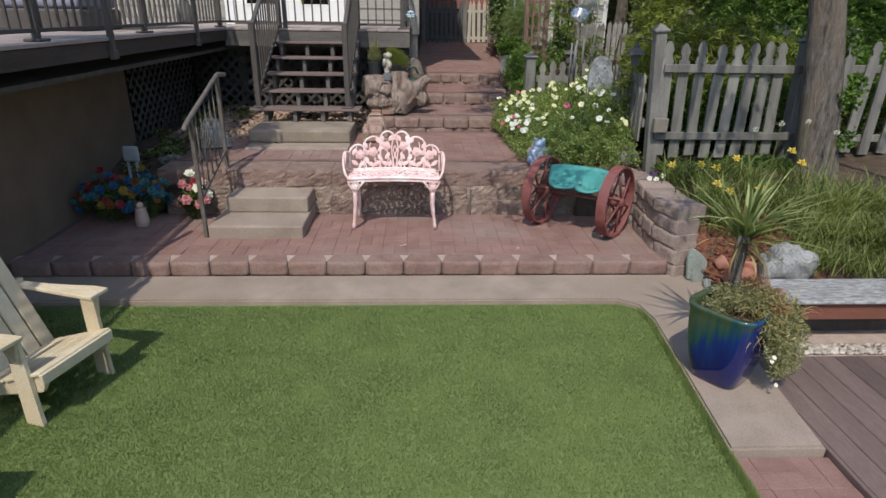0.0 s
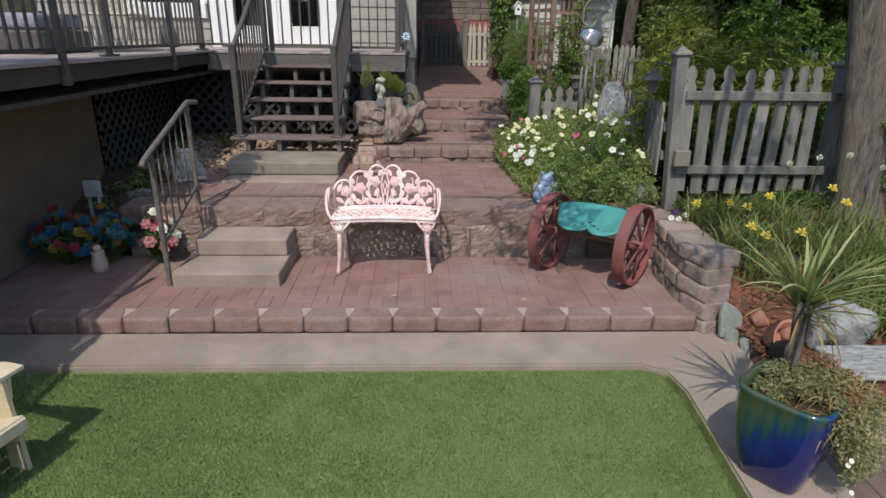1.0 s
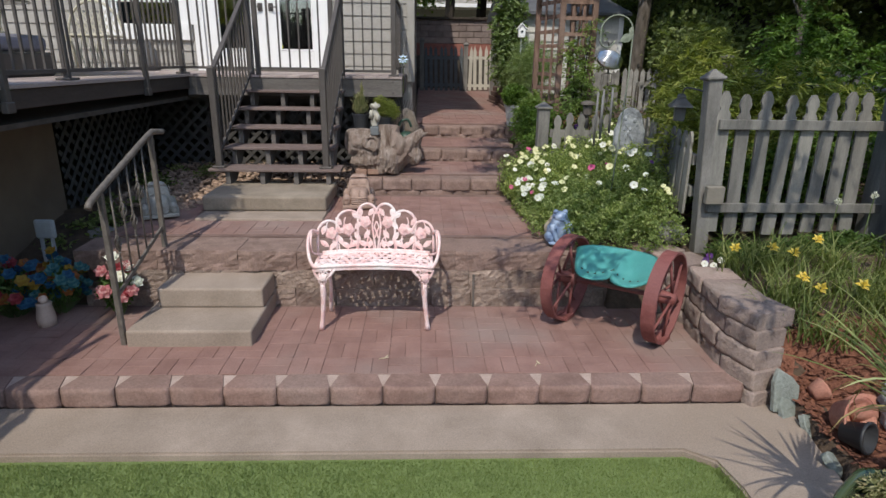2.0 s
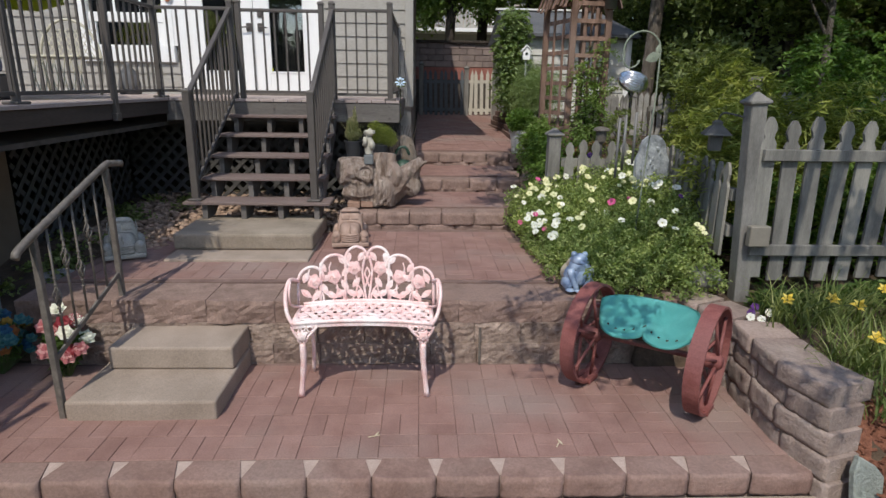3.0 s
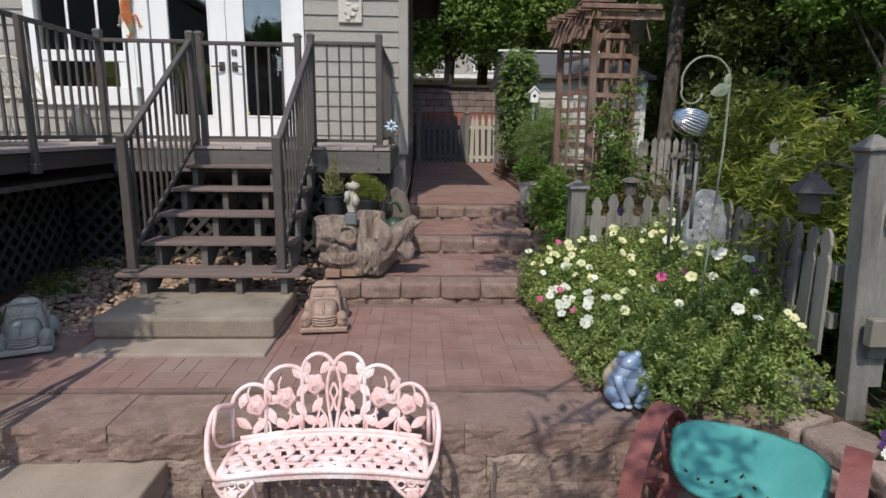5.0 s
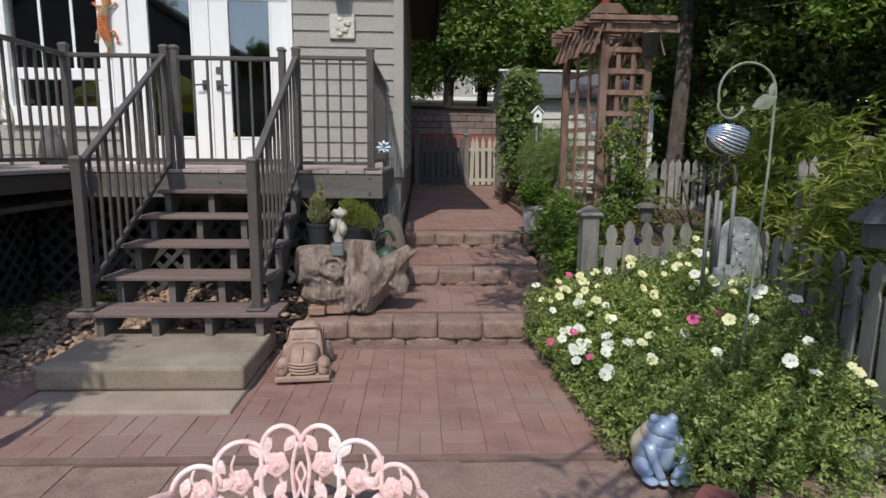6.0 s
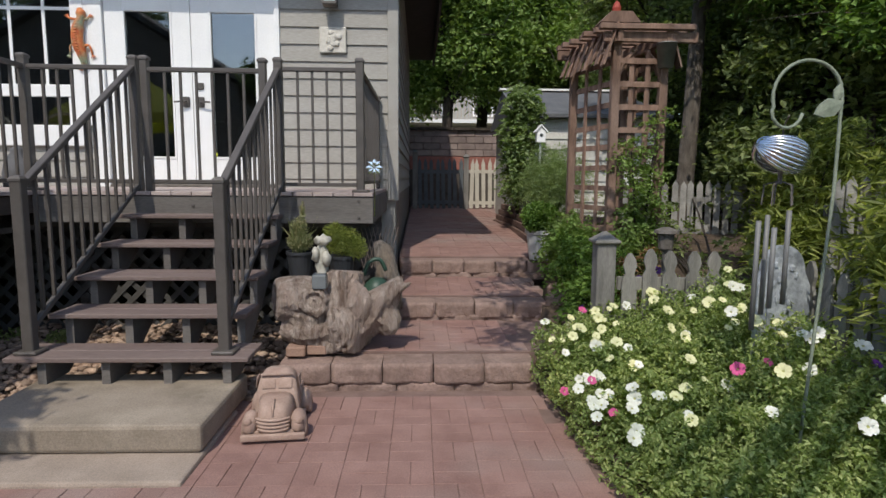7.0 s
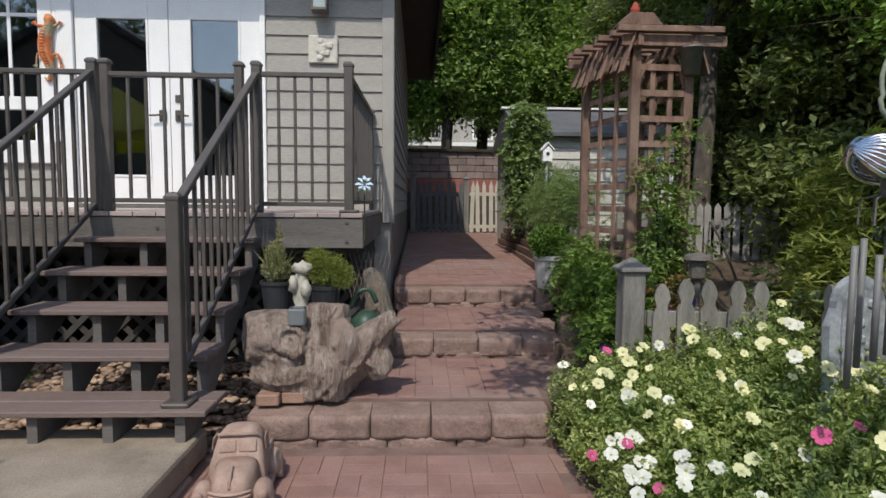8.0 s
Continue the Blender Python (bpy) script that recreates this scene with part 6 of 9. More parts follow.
for k in range(7):
    for s in (-1, 1):
        part("wire", tube(bm_new(), [(-0.10 + 0.03 * k, 8.26, 1.15), (-0.10 + 0.03 * k + s * 0.08, 8.26, 1.46)], 0.003, 5), M_TRELW, ra)
# pinwheel on the deck corner
pw = thing("pinwheel", (0.0, 8.05, 1.69), "small silver metal garden pinwheel", "pinwheel")
M_SILVER = plain("polished_steel", (0.75, 0.76, 0.78), 0.18, 1.0, 0.02, 0.05)
part("stem", tube(bm_new(), [(-0.005, 8.12, 1.55), (-0.005, 8.10, 1.88)], 0.005, 6), M_SILVER, pw)
for k in range(8):
    a = k * math.tau / 8
    bb = bm_new()
    c = Vector((-0.005, 8.09, 1.90)) + Vector((math.cos(a), 0, math.sin(a))) * 0.032
    leaf_plate(bb, c, 0.052, 0.034, a, X, Z, Vector((0.25 * math.sin(a), -1, 0.25 * math.cos(a))).normalized(), 0.002)
    part("blade", bb, M_SILVER, pw)
# garden rod standing by the terrace wall
solid("plant_stake", tube(bm_new(), [(0.585, 5.305, 0.148), (0.585, 5.318, 0.40)], 0.008, 6), M_IRON, "short dark metal stake against the wall", "stake")
# lizard ornament on the house wall, one plain shape
b = bm_new()
spine = curve([(-2.915, 9.795, 3.40), (-2.90, 9.79, 3.33), (-2.935, 9.785, 3.22), (-2.945, 9.785, 3.10), (-2.915, 9.785, 2.99), (-2.90, 9.79, 2.90), (-2.93, 9.795, 2.84), (-2.965, 9.80, 2.86)], 32)
girth = [lerp(k, [0, 3, 6, 9, 15, 20, 25, 32], [0.022, 0.046, 0.034, 0.052, 0.056, 0.040, 0.020, 0.006]) for k in range(33)]
tube(b, spine, girth, 10)
for k in range(6, 24):
    blob(b, spine[k] + Vector((0, -girth[k] * 0.95, 0)), (girth[k] * 0.55, 0.010, 0.008), 0.1, 2, 1, k)
for z, s in ((3.30, 1), (3.30, -1), (3.05, 1), (3.05, -1)):
    foot = Vector((-2.925 + s * 0.105, 9.80, z - 0.075 + (0.12 if z > 3.2 else 0)))
    tube(b, curve([(-2.925 + s * 0.03, 9.795, z), (-2.925 + s * 0.085, 9.79, z + 0.01), foot], 6), [0.014, 0.013, 0.012, 0.011, 0.010, 0.009, 0.008], 7)
    for q in range(4):
        a = -math.pi / 2 + (q - 1.5) * 0.5 + s * 0.4
        tube(b, [foot, foot + Vector((math.cos(a), 0, math.sin(a))) * 0.035], [0.006, 0.003], 5)
solid("wall_ornament", b, surface("orange_enamel", (0.55, 0.10, 0.03), (0.60, 0.25, 0.08), 25, 0.4, 0.2, 60, c3=(0.30, 0.42, 0.28)), "orange and teal painted metal lizard wall ornament", "ornament", smooth=True)

# ---------- fences, gate, garden furniture ----------
def picket_mesh(w, h, t, fancy=True):
    """A picket with a shaped spear head; foot at z 0."""
    if fancy:
        out = [(-w / 2, 0), (w / 2, 0), (w / 2, h - 0.16), (w * 0.30, h - 0.125), (w * 0.36, h - 0.10), (w * 0.46, h - 0.075), (w * 0.36, h - 0.035), (w * 0.12, h), (-w * 0.12, h), (-w * 0.36, h - 0.035), (-w * 0.46, h - 0.075), (-w * 0.36, h - 0.10), (-w * 0.30, h - 0.125), (-w / 2, h - 0.16)]
    else:
        out = [(-w / 2, 0), (w / 2, 0), (w / 2, h - 0.05), (0, h), (-w / 2, h - 0.05)]
    return mesh_of(prism(bm_new(), out, -t / 2, t / 2), "picket", M_PICKET)


def picket_run(label, a, c, z0, h, n, w, rails, mesh, lean=0.0, group="picket fences", material=None, zb=None):
    """Pickets from plan point a to c on rails at the given heights above z0."""
    a, c = Vector((*a, z0)), Vector((*c, z0 if zb is None else zb))
    f = thing("picket_fence", (a + c) / 2, label, "fence", group)
    d = c - a
    turn = math.atan2(d.y, d.x)
    nrm = Vector((-math.sin(turn), math.cos(turn), 0))
    o = origin(f)
    for i in range(n):
        p = a + d * ((i + 0.5) / n)
        ob = new("picket", mesh)
        ob.parent = f
        ob.location = p - o + Vector((0, 0, rnd.uniform(-0.015, 0.015)))
        ob.rotation_euler = (0, rnd.uniform(-0.03, 0.03) + lean, turn)
    for r in rails:
        part("rail", beam(bm_new(), a + nrm * 0.035 + Vector((0, 0, r)), c + nrm * 0.035 + Vector((0, 0, r)), 0.035, 0.07, 0.004), material or M_PICKET, f)
    return f


def fence_post(x, y, z0, z1, s, label, cap=0.03):
    p = thing("fence_post", (x, y, z0), label, "post", "fence posts")
    part("shaft", box(bm_new(), (x - s / 2, y - s / 2, z0), (x + s / 2, y + s / 2, z1 - 0.07), 0.005), M_POSTG, p)
    b = bm_new()
    q = s / 2 * 1.414
    lathe(b, [(q * 0.9, 0), (q * 1.1, 0.012), (q * 1.35, 0.02), (q * 1.35, 0.032), (q * 0.9, 0.05), (0.012, 0.085)], (x, y, z1 - 0.085), 4, Matrix.Rotation(math.pi / 4, 4, "Z"))
    part("cap", b, M_POSTG, p)
    return p


PK_TALL = picket_mesh(0.095, 1.02, 0.02)
PK_LOW = picket_mesh(0.088, 0.62, 0.018)
# gate panel and fence to its right
gpost = fence_post(2.235, 5.47, 0.5, 1.875, 0.098, "weathered grey square gate post with pyramid cap")
gpost.location.x += 0.085
gpost.rotation_euler = (0, -0.060, 0)
gp_ = picket_run("weathered grey picket garden gate, shut", (2.29, 5.43), (3.47, 5.43), 0.70, 1.02, 8, 0.095, (), PK_TALL, -0.008, "picket fences")
for z in (1.50, 0.897):
    part("rail", box(bm_new(), (2.30, 5.385, z - 0.035), (3.62, 5.418, z + 0.035), 0.004), M_PICKET, gp_)
part("latch_box", box(bm_new(), (2.255, 5.33, 0.935), (2.385, 5.384, 1.065), 0.006), plain("tan_box", (0.20, 0.182, 0.15), 0.7, 0, 0.1, 0.1), gp_, "small tan latch box")
fence_post(3.66, 5.50, 0.5, 1.80, 0.14, "dark blue-grey fence post in shade")
picket_run("weathered grey picket fence behind the tree", (3.78, 5.5), (5.6, 5.5), 0.72, 1.02, 10, 0.095, (0.14, 0.78), PK_TALL, 0.03)
# low fence by the petunias
fence_post(1.455, 7.40, 0.80, 1.515, 0.115, "small weathered grey post with a domed cap")
picket_run("low weathered picket fence behind the flowers", (1.53, 7.33), (2.15, 7.28), 0.78, 0.62, 5, 0.088, (0.18, 0.42), PK_LOW)
picket_run("low weathered picket fence behind the flowers", (2.31, 7.15), (2.22, 5.58), 0.80, 0.60, 12, 0.088, (0.18, 0.42), PK_LOW, 0, "picket fences", None, 0.80)

# arched grey stone slab leaning at the low fence
M_MARBLE = surface("grey_marble", (0.15, 0.165, 0.18), (0.42, 0.45, 0.47), 14, 0.35, 0.5, 60, c3=(0.30, 0.32, 0.34))
b = bm_new()
out = [(-0.165, 0.0), (0.165, 0.0), (0.165, 0.55)] + [(0.13 * math.cos(a), 0.62 + 0.13 * math.sin(a)) for a in np.linspace(0, math.pi, 15)] + [(-0.165, 0.55)]
prism(b, out, -0.02, 0.02)
inner = [(-0.11, 0.05), (0.11, 0.05), (0.11, 0.52)] + [(0.105 * math.cos(a), 0.60 + 0.105 * math.sin(a)) for a in np.linspace(0, math.pi, 15)] + [(-0.11, 0.52)]
prism(b, inner, -0.03, -0.018)
for k in range(26):
    blob(b, (rnd.uniform(-0.09, 0.09), -0.032, rnd.uniform(0.08, 0.66)), (0.016, 0.008, 0.022), 0.4, 2, 1, k)
for v in b.verts:
    v.co = Matrix.Translation((2.10, 6.60, 0.77)) @ Matrix.Diagonal((0.86, 1, 1, 1)) @ Matrix.Rotation(0.10, 4, "Z") @ Matrix.Rotation(-0.06, 4, "X") @ v.co
solid("garden_stone", b, M_MARBLE, "arched grey mottled stone slab among the flowers", "stone slab")

# shepherd's hook with leaf ornament
M_HOOK = surface("verdigris_iron", (0.17, 0.20, 0.145), (0.26, 0.29, 0.22), 20, 0.7, 0.2, 90)
hk = thing("plant_hook", (1.86, 5.9, 0.6), "tall verdigris shepherd's hook with leaf ornament", "garden hook")
hx, hy = 1.778, 5.88
cz, rr_ = 2.12, 0.122
pts = [(hx - 0.06, hy, 0.58), (hx - 0.03, hy, 1.2), (hx, hy, 1.8), (hx, hy, 2.12)]
pts += [(hx - rr_ + rr_ * math.cos(a), hy, cz + rr_ * math.sin(a)) for a in np.linspace(0.15, math.pi * 1.1, 16)]
e = pts[-1]
pts += [(hx - 2 * rr_ + 0.055 + 0.055 * math.cos(a), hy, e[2] - 0.01 + 0.06 * math.sin(a)) for a in np.linspace(math.pi, math.pi * 1.95, 8)]
part("rod", tube(bm_new(), pts, 0.006, 8), M_HOOK, hk, smooth=True)
b = bm_new()
leaf_plate(b, Vector((hx - 0.05, hy - 0.005, 2.08)), 0.105, 0.07, 0.4, X, Z, Vector((0, -1, 0)), 0.004)
leaf_plate(b, Vector((hx - 0.02, hy - 0.005, 2.13)), 0.06, 0.035, 1.4, X, Z, Vector((0, -1, 0)), 0.004)
part("leaf_ornament", b, M_HOOK, hk)

# silver ribbed spinner with chime tubes
sn = thing("wind_spinner", (1.66, 6.0, 0.62), "polished steel ribbed spinner with grey chime tubes hanging from the hook", "wind chime")
b = bm_new()
c0 = Vector((1.655, 6.0, 1.925))
blob(b, c0, (0.072, 0.055, 0.048), 0, 1, 3)
spn = part("spinner", b, M_IRON, sn, "polished steel ribbed ball", True)
for k in range(9):
    a = -0.9 + 1.8 * k / 8
    rb_ = tube(bm_new(), [c0 + Vector((0.098 * math.cos(t), 0.085 * math.sin(t) * math.cos(a), 0.074 * math.sin(t) * math.sin(a))) for t in np.linspace(0, math.tau, 24)[:-1]], 0.0085, 6, True)
    for v in rb_.verts:
        v.co = c0 + Matrix.Rotation(0.35, 3, "Y") @ (v.co - c0)
    part("rib", rb_, M_SILVER, spn, smooth=True)
b = bm_new()
tube(b, [(1.655, 6.0, 1.87), (1.655, 6.0, 1.82)], 0.008, 8)
for q in range(5):
    a = q * math.tau / 5
    tube(b, [(1.655, 6.0, 1.83), (1.655 + 0.05 * math.cos(a), 6.0 + 0.05 * math.sin(a), 1.815), (1.655 + 0.055 * math.cos(a), 6.0 + 0.055 * math.sin(a), 1.74)], 0.003, 5)
part("frame", b, M_IRON, sn)
M_CHIME = plain("grey_aluminium", (0.17, 0.17, 0.165), 0.55, 0.1, 0.05, 0.1)
for q in range(4):
    a = q * math.tau / 5 + 0.3
    x, y = 1.655 + 0.06 * math.cos(a), 6.0 + 0.06 * math.sin(a)
    part("chime_tube", tube(bm_new(), [(x, y, 1.72 - 0.02 * q), (x, y, 1.36 - 0.05 * (q % 3))], 0.0095, 10), M_CHIME, sn, smooth=True)
part("chain", tube(bm_new(), curve([(1.655, 6.0, 1.96), (1.63, 5.96, 2.02), (1.60, 5.885, 2.055)], 8), 0.003, 5), M_IRON, sn)

# grey lantern hanging on the gate post
M_LANT = plain("dark_grey_metal", (0.10, 0.10, 0.095), 0.5, 0.2, 0.1, 0.2)
ln_ = thing("hanging_lantern", (2.12, 5.60, 1.5), "dark grey metal lantern with a flared roof", "lantern")
part("roof", lathe(bm_new(), [(0.115, 0), (0.11, 0.010), (0.06, 0.05), (0.04, 0.062), (0.04, 0.082), (0.018, 0.095)], (2.115, 5.66, 1.60), 4, Matrix.Rotation(0.5, 4, "Z")), M_LANT, ln_)
part("body", lathe(bm_new(), [(0.05, 0), (0.055, 0.09), (0.05, 0.10)], (2.115, 5.66, 1.50), 4, Matrix.Rotation(0.5, 4, "Z")), M_LANT, ln_)
part("hook", tube(bm_new(), curve([(2.115, 5.66, 1.69), (2.12, 5.6, 1.74), (2.20, 5.5, 1.72)], 8), 0.006, 6), M_LANT, ln_)
# bollard lamps in the bed
for x, y, z0, z1 in ((2.05, 7.9, 0.8, 1.50), (3.2, 7.2, 0.8, 2.0)):
    gl = thing("garden_lamp", (x, y, z0), "dark grey garden lamp post with flat cap", "lamp post", "garden lamps")
    part("pole", tube(bm_new(), [(x, y, z0), (x, y, z1 - 0.16)], 0.022, 10), M_IRON, gl)
    part("head", lathe(bm_new(), [(0.03, 0), (0.05, 0.02), (0.055, 0.12), (0.085, 0.13), (0.08, 0.15), (0.03, 0.17)], (x, y, z1 - 0.17), 12), M_IRON, gl)

# wooden arbour
M_ARB = surface("arbour_wood", (0.13, 0.08, 0.058), (0.31, 0.20, 0.15), 8, 0.85, 0.5, 80, stretch=(2, 2, 0.4), vary=("object", (0.75, 0.75, 0.75), (1.15, 1.12, 1.1)), c3=(0.24, 0.17, 0.135))
ab = thing("garden_arbour", (1.95, 8.75, 0.95), "weathered brown wooden arbour with lattice sides", "arbour")
A, B, C, D = Vector((1.82, 8.45, 0)), Vector((2.20, 8.47, 0)), Vector((1.655, 9.05, 0)), Vector((2.10, 9.08, 0))
for p in (A, B, C, D):
    part("post", box(bm_new(), (p.x - 0.032, p.y - 0.032, 0.9), (p.x + 0.032, p.y + 0.032, 2.88), 0.005), M_ARB, ab)


def lattice_side(p, q, z0, z1, nv, nh):
    for i in range(1, nv + 1):
        s = p.lerp(q, i / (nv + 1))
        part("lattice_strip", beam(bm_new(), (s.x, s.y, z0), (s.x, s.y, z1), 0.036, 0.014, 0, (q - p).normalized().cross(Z)), M_ARB, ab)
    off = (q - p).normalized().cross(Z) * 0.015
    for j in range(nh):
        z = z0 + (z1 - z0) * (j + 0.5) / nh
        part("lattice_strip", beam(bm_new(), (p.x + off.x, p.y + off.y, z), (q.x + off.x, q.y + off.y, z), 0.014, 0.042), M_ARB, ab)


lattice_side(A, C, 1.35, 2.82, 2, 9)
lattice_side(B, D, 1.35, 2.82, 2, 9)
lattice_side(A, B, 1.95, 2.82, 2, 5)
for p, q, s in ((A, C, -1), (B, D, 1)):
    part("side_beam", beam(bm_new(), (p.x, p.y - 0.10, 2.90), (q.x, q.y + 0.10, 2.90), 0.04, 0.085, 0.004), M_ARB, ab)
    for k in range(8):
        f = (k + 0.5) / 8
        x, y = p.x + (q.x - p.x) * f, p.y - 0.10 + (q.y - p.y + 0.2) * f
        part("eave_board", beam(bm_new(), (x + s * 0.01, y, 3.0), (x + s * 0.11, y, 2.70 + rnd.uniform(-0.025, 0.025)), 0.096, 0.014, 0.002, (s, 0, 0.3)), M_ARB, ab)
    # curved braces between post and beam
    part("brace", tube(bm_new(), curve([(p.x, p.y, 2.55), (p.x + s * -0.05, p.y, 2.70), (p.x + s * -0.15, p.y, 2.82)], 8), 0.02, 6), M_ARB, ab)
for k in range(7):
    f = k / 6
    x0, x1, y = A.x + (C.x - A.x) * f, B.x + (D.x - B.x) * f, 8.36 + 0.78 * f
    part("roof_slat", box(bm_new(), (x0 - 0.15 + rnd.uniform(-0.03, 0.03), y - 0.03, 2.945), (x1 + 0.17 + rnd.uniform(-0.03, 0.03), y + 0.03, 2.985), 0.003), M_ARB, ab)
part("crossbeam", box(bm_new(), (1.70, 8.375, 2.86), (2.42, 8.412, 2.935), 0.004), M_ARB, ab)
part("crossbeam", box(bm_new(), (1.52, 9.10, 2.86), (2.26, 9.137, 2.935), 0.004), M_ARB, ab)
b = bm_new()
box(b, (1.78, 8.50, 2.987), (1.92, 8.65, 3.03), 0.004)
part("birdhouse_base", b, M_ARB, ab)
b = prism(bm_new(), [(1.69, 3.02), (2.00, 3.02), (1.93, 3.10), (1.77, 3.10)], 8.44, 8.70)
part("birdhouse_roof", b, M_ARB, ab)
part("finial", lathe(bm_new(), [(0.03, 0), (0.035, 0.05), (0.02, 0.09), (0.0, 0.11)], (1.845, 8.56, 3.10), 10), plain("red_paint", (0.32, 0.05, 0.03), 0.5, 0, 0.1), ab, "red painted finial")
bk_ = thing("hanging_bucket", (2.2, 8.40, 2.55), "small grey metal bucket hanging from the arbour", "bucket")
part("body", lathe(bm_new(), [(0.055, 0), (0.075, 0.17), (0.078, 0.17), (0.078, 0.18), (0.06, 0.18)], (2.19, 8.40, 2.68), 16), plain("galvanised", (0.20, 0.205, 0.20), 0.5, 0.6, 0.1, 0.2), bk_, smooth=True)
part("bail", tube(bm_new(), [(2.115, 8.40, 2.85), (2.15, 8.40, 2.92), (2.19, 8.40, 2.945), (2.23, 8.40, 2.92), (2.265, 8.40, 2.85)], 0.004, 5), M_IRON, bk_)

# stepped timber planter along the path
M_PLANTER = surface("planter_boards", (0.09, 0.055, 0.045), (0.20, 0.13, 0.105), 7, 0.85, 0.5, 90, stretch=(1, 0.3, 2), vary=V)
plw = thing("timber_planter", (1.8, 11.7, 1.08), "stacked weathered timber planter beside the path", "planter")
for k in range(4):
    z = 1.09 + 0.085 * k
    off = 0.035 * k
    pts = [(1.575 + off, 10.05 + off), (1.60 + off, 11.0), (1.62 + off, 12.2), (1.54 + off, 13.4 - off)]
    for p, q in zip(pts, pts[1:]):
        part("board", beam(bm_new(), (*p, z + 0.04), (*q, z + 0.04), 0.045, 0.078, 0.005), M_PLANTER, plw)
    part("board", beam(bm_new(), (*pts[0], z + 0.04), (2.5, pts[0][1] + 0.03, z + 0.04), 0.045, 0.078, 0.005), M_PLANTER, plw)
    part("board", beam(bm_new(), (*pts[-1], z + 0.04), (2.5, pts[-1][1] + 0.03, z + 0.04), 0.045, 0.078, 0.005), M_PLANTER, plw)
part("soil", slab_poly(bm_new(), [(1.72, 10.15), (1.76, 12.2), (1.70, 13.3), (2.5, 13.3), (2.5, 10.15)], 1.05, 1.36), M_SOIL, plw)
wp_ = thing("white_pot", (1.47, 9.42, 1.06), "pale grey-white tapered planter with a green shrub", "plant pot")
part("body", lathe(bm_new(), [(0.095, 0), (0.10, 0.02), (0.13, 0.24), (0.145, 0.25), (0.145, 0.285), (0.125, 0.285), (0.12, 0.25)], (1.47, 9.42, 1.062), 24), plain("white_planter", (0.50, 0.50, 0.47), 0.6, 0, 0.1, 0.12), wp_, smooth=False)
part("soil", lathe(bm_new(), [(0.118, 0), (0.0, 0.01)], (1.47, 9.42, 1.31), 14), M_SOIL, wp_)

# birdhouse on a pole
bh = thing("birdhouse", (1.75, 10.9, 1.1), "small white birdhouse on a thin pole", "birdhouse")
part("pole", tube(bm_new(), [(1.75, 10.9, 1.2), (1.75, 10.9, 2.26)], 0.012, 8), plain("pale_pole", (0.45, 0.47, 0.43), 0.6, 0, 0.05), bh)
b = prism(bm_new(), [(1.70, 2.26), (1.80, 2.26), (1.805, 2.38), (1.75, 2.44), (1.695, 2.38)], 10.85, 10.95)
part("box", b, M_WHITE, bh)
part("roof", prism(bm_new(), [(1.675, 2.37), (1.75, 2.45), (1.825, 2.37), (1.825, 2.385), (1.75, 2.468), (1.675, 2.385)], 10.83, 10.97), M_WHITE, bh)
# entrance is a thin disc, the hole's inner shade put into its colour
hb = lathe(bm_new(), [(0.02, 0), (0.02, 0.004), (0, 0.005)], (0, 0, 0), 12, Matrix.Rotation(math.pi / 2, 4, "X"))
for v in hb.verts:
    v.co += Vector((1.75, 10.848, 2.34))
part("entrance", hb, plain("dark_hole", (0.02, 0.03, 0.03), 0.8, 0, 0), bh, "dark round hole")

# white shed behind the arbour
M_SHED = surface("white_block", (0.46, 0.45, 0.42), (0.58, 0.57, 0.53), 3, 0.8, 0.3, 60, vary=("object", (0.92, 0.92, 0.92), (1.05, 1.05, 1.05)))
M_SLATE = surface("grey_roofing", (0.085, 0.09, 0.10), (0.13, 0.135, 0.145), 4, 0.85, 0.3, 60)
sh = thing("garden_shed", (2.7, 13.5, 1.1), "low white-sided garden shed with a grey roof", "shed")
z = 1.05
while z < 2.72:
    b = bm_new()
    vs = [b.verts.new(p) for p in ((1.75, 12.33, z), (3.78, 12.33, z), (3.78, 12.35, min(2.74, z + 0.15)), (1.75, 12.35, min(2.74, z + 0.15)), (1.75, 12.5, z), (3.78, 12.5, z), (3.78, 12.5, min(2.74, z + 0.15)), (1.75, 12.5, min(2.74, z + 0.15)))]
    for f in ((0, 1, 2, 3), (4, 7, 6, 5), (0, 4, 5, 1), (3, 2, 6, 7), (0, 3, 7, 4), (1, 5, 6, 2)):
        b.faces.new([vs[q] for q in f])
    bmesh.ops.recalc_face_normals(b, faces=b.faces[:])
    part("siding", b, M_SHED, sh)
    z += 0.15
part("wall", box(bm_new(), (1.75, 12.505, 1.0), (3.78, 15.0, 2.74)), M_SHED, sh)
b = bm_new()
vs = [b.verts.new(p) for p in ((1.65, 12.2, 2.74), (3.9, 12.2, 2.74), (3.55, 13.6, 3.24), (1.65, 13.6, 3.24), (1.65, 15.1, 2.74), (3.9, 15.1, 2.74), (1.65, 12.2, 2.69), (3.9, 12.2, 2.69), (1.65, 15.1, 2.69), (3.9, 15.1, 2.69))]
for f in ((0, 1, 2, 3), (3, 2, 5, 4), (1, 5, 2), (0, 6, 7, 1), (0, 3, 4), (1, 7, 9, 5), (4, 5, 9, 8), (0, 4, 8, 6), (6, 8, 9, 7)):
    b.faces.new([vs[q] for q in f])
bmesh.ops.recalc_face_normals(b, faces=b.faces[:])
part("roof", b, M_SLATE, sh)
part("ridge_trim", box(bm_new(), (1.6, 13.52, 3.245), (3.55, 13.66, 3.275)), M_WHITE, sh)
part("corner_trim", box(bm_new(), (3.72, 12.31, 1.0), (3.80, 12.329, 2.70)), M_WHITE, sh)
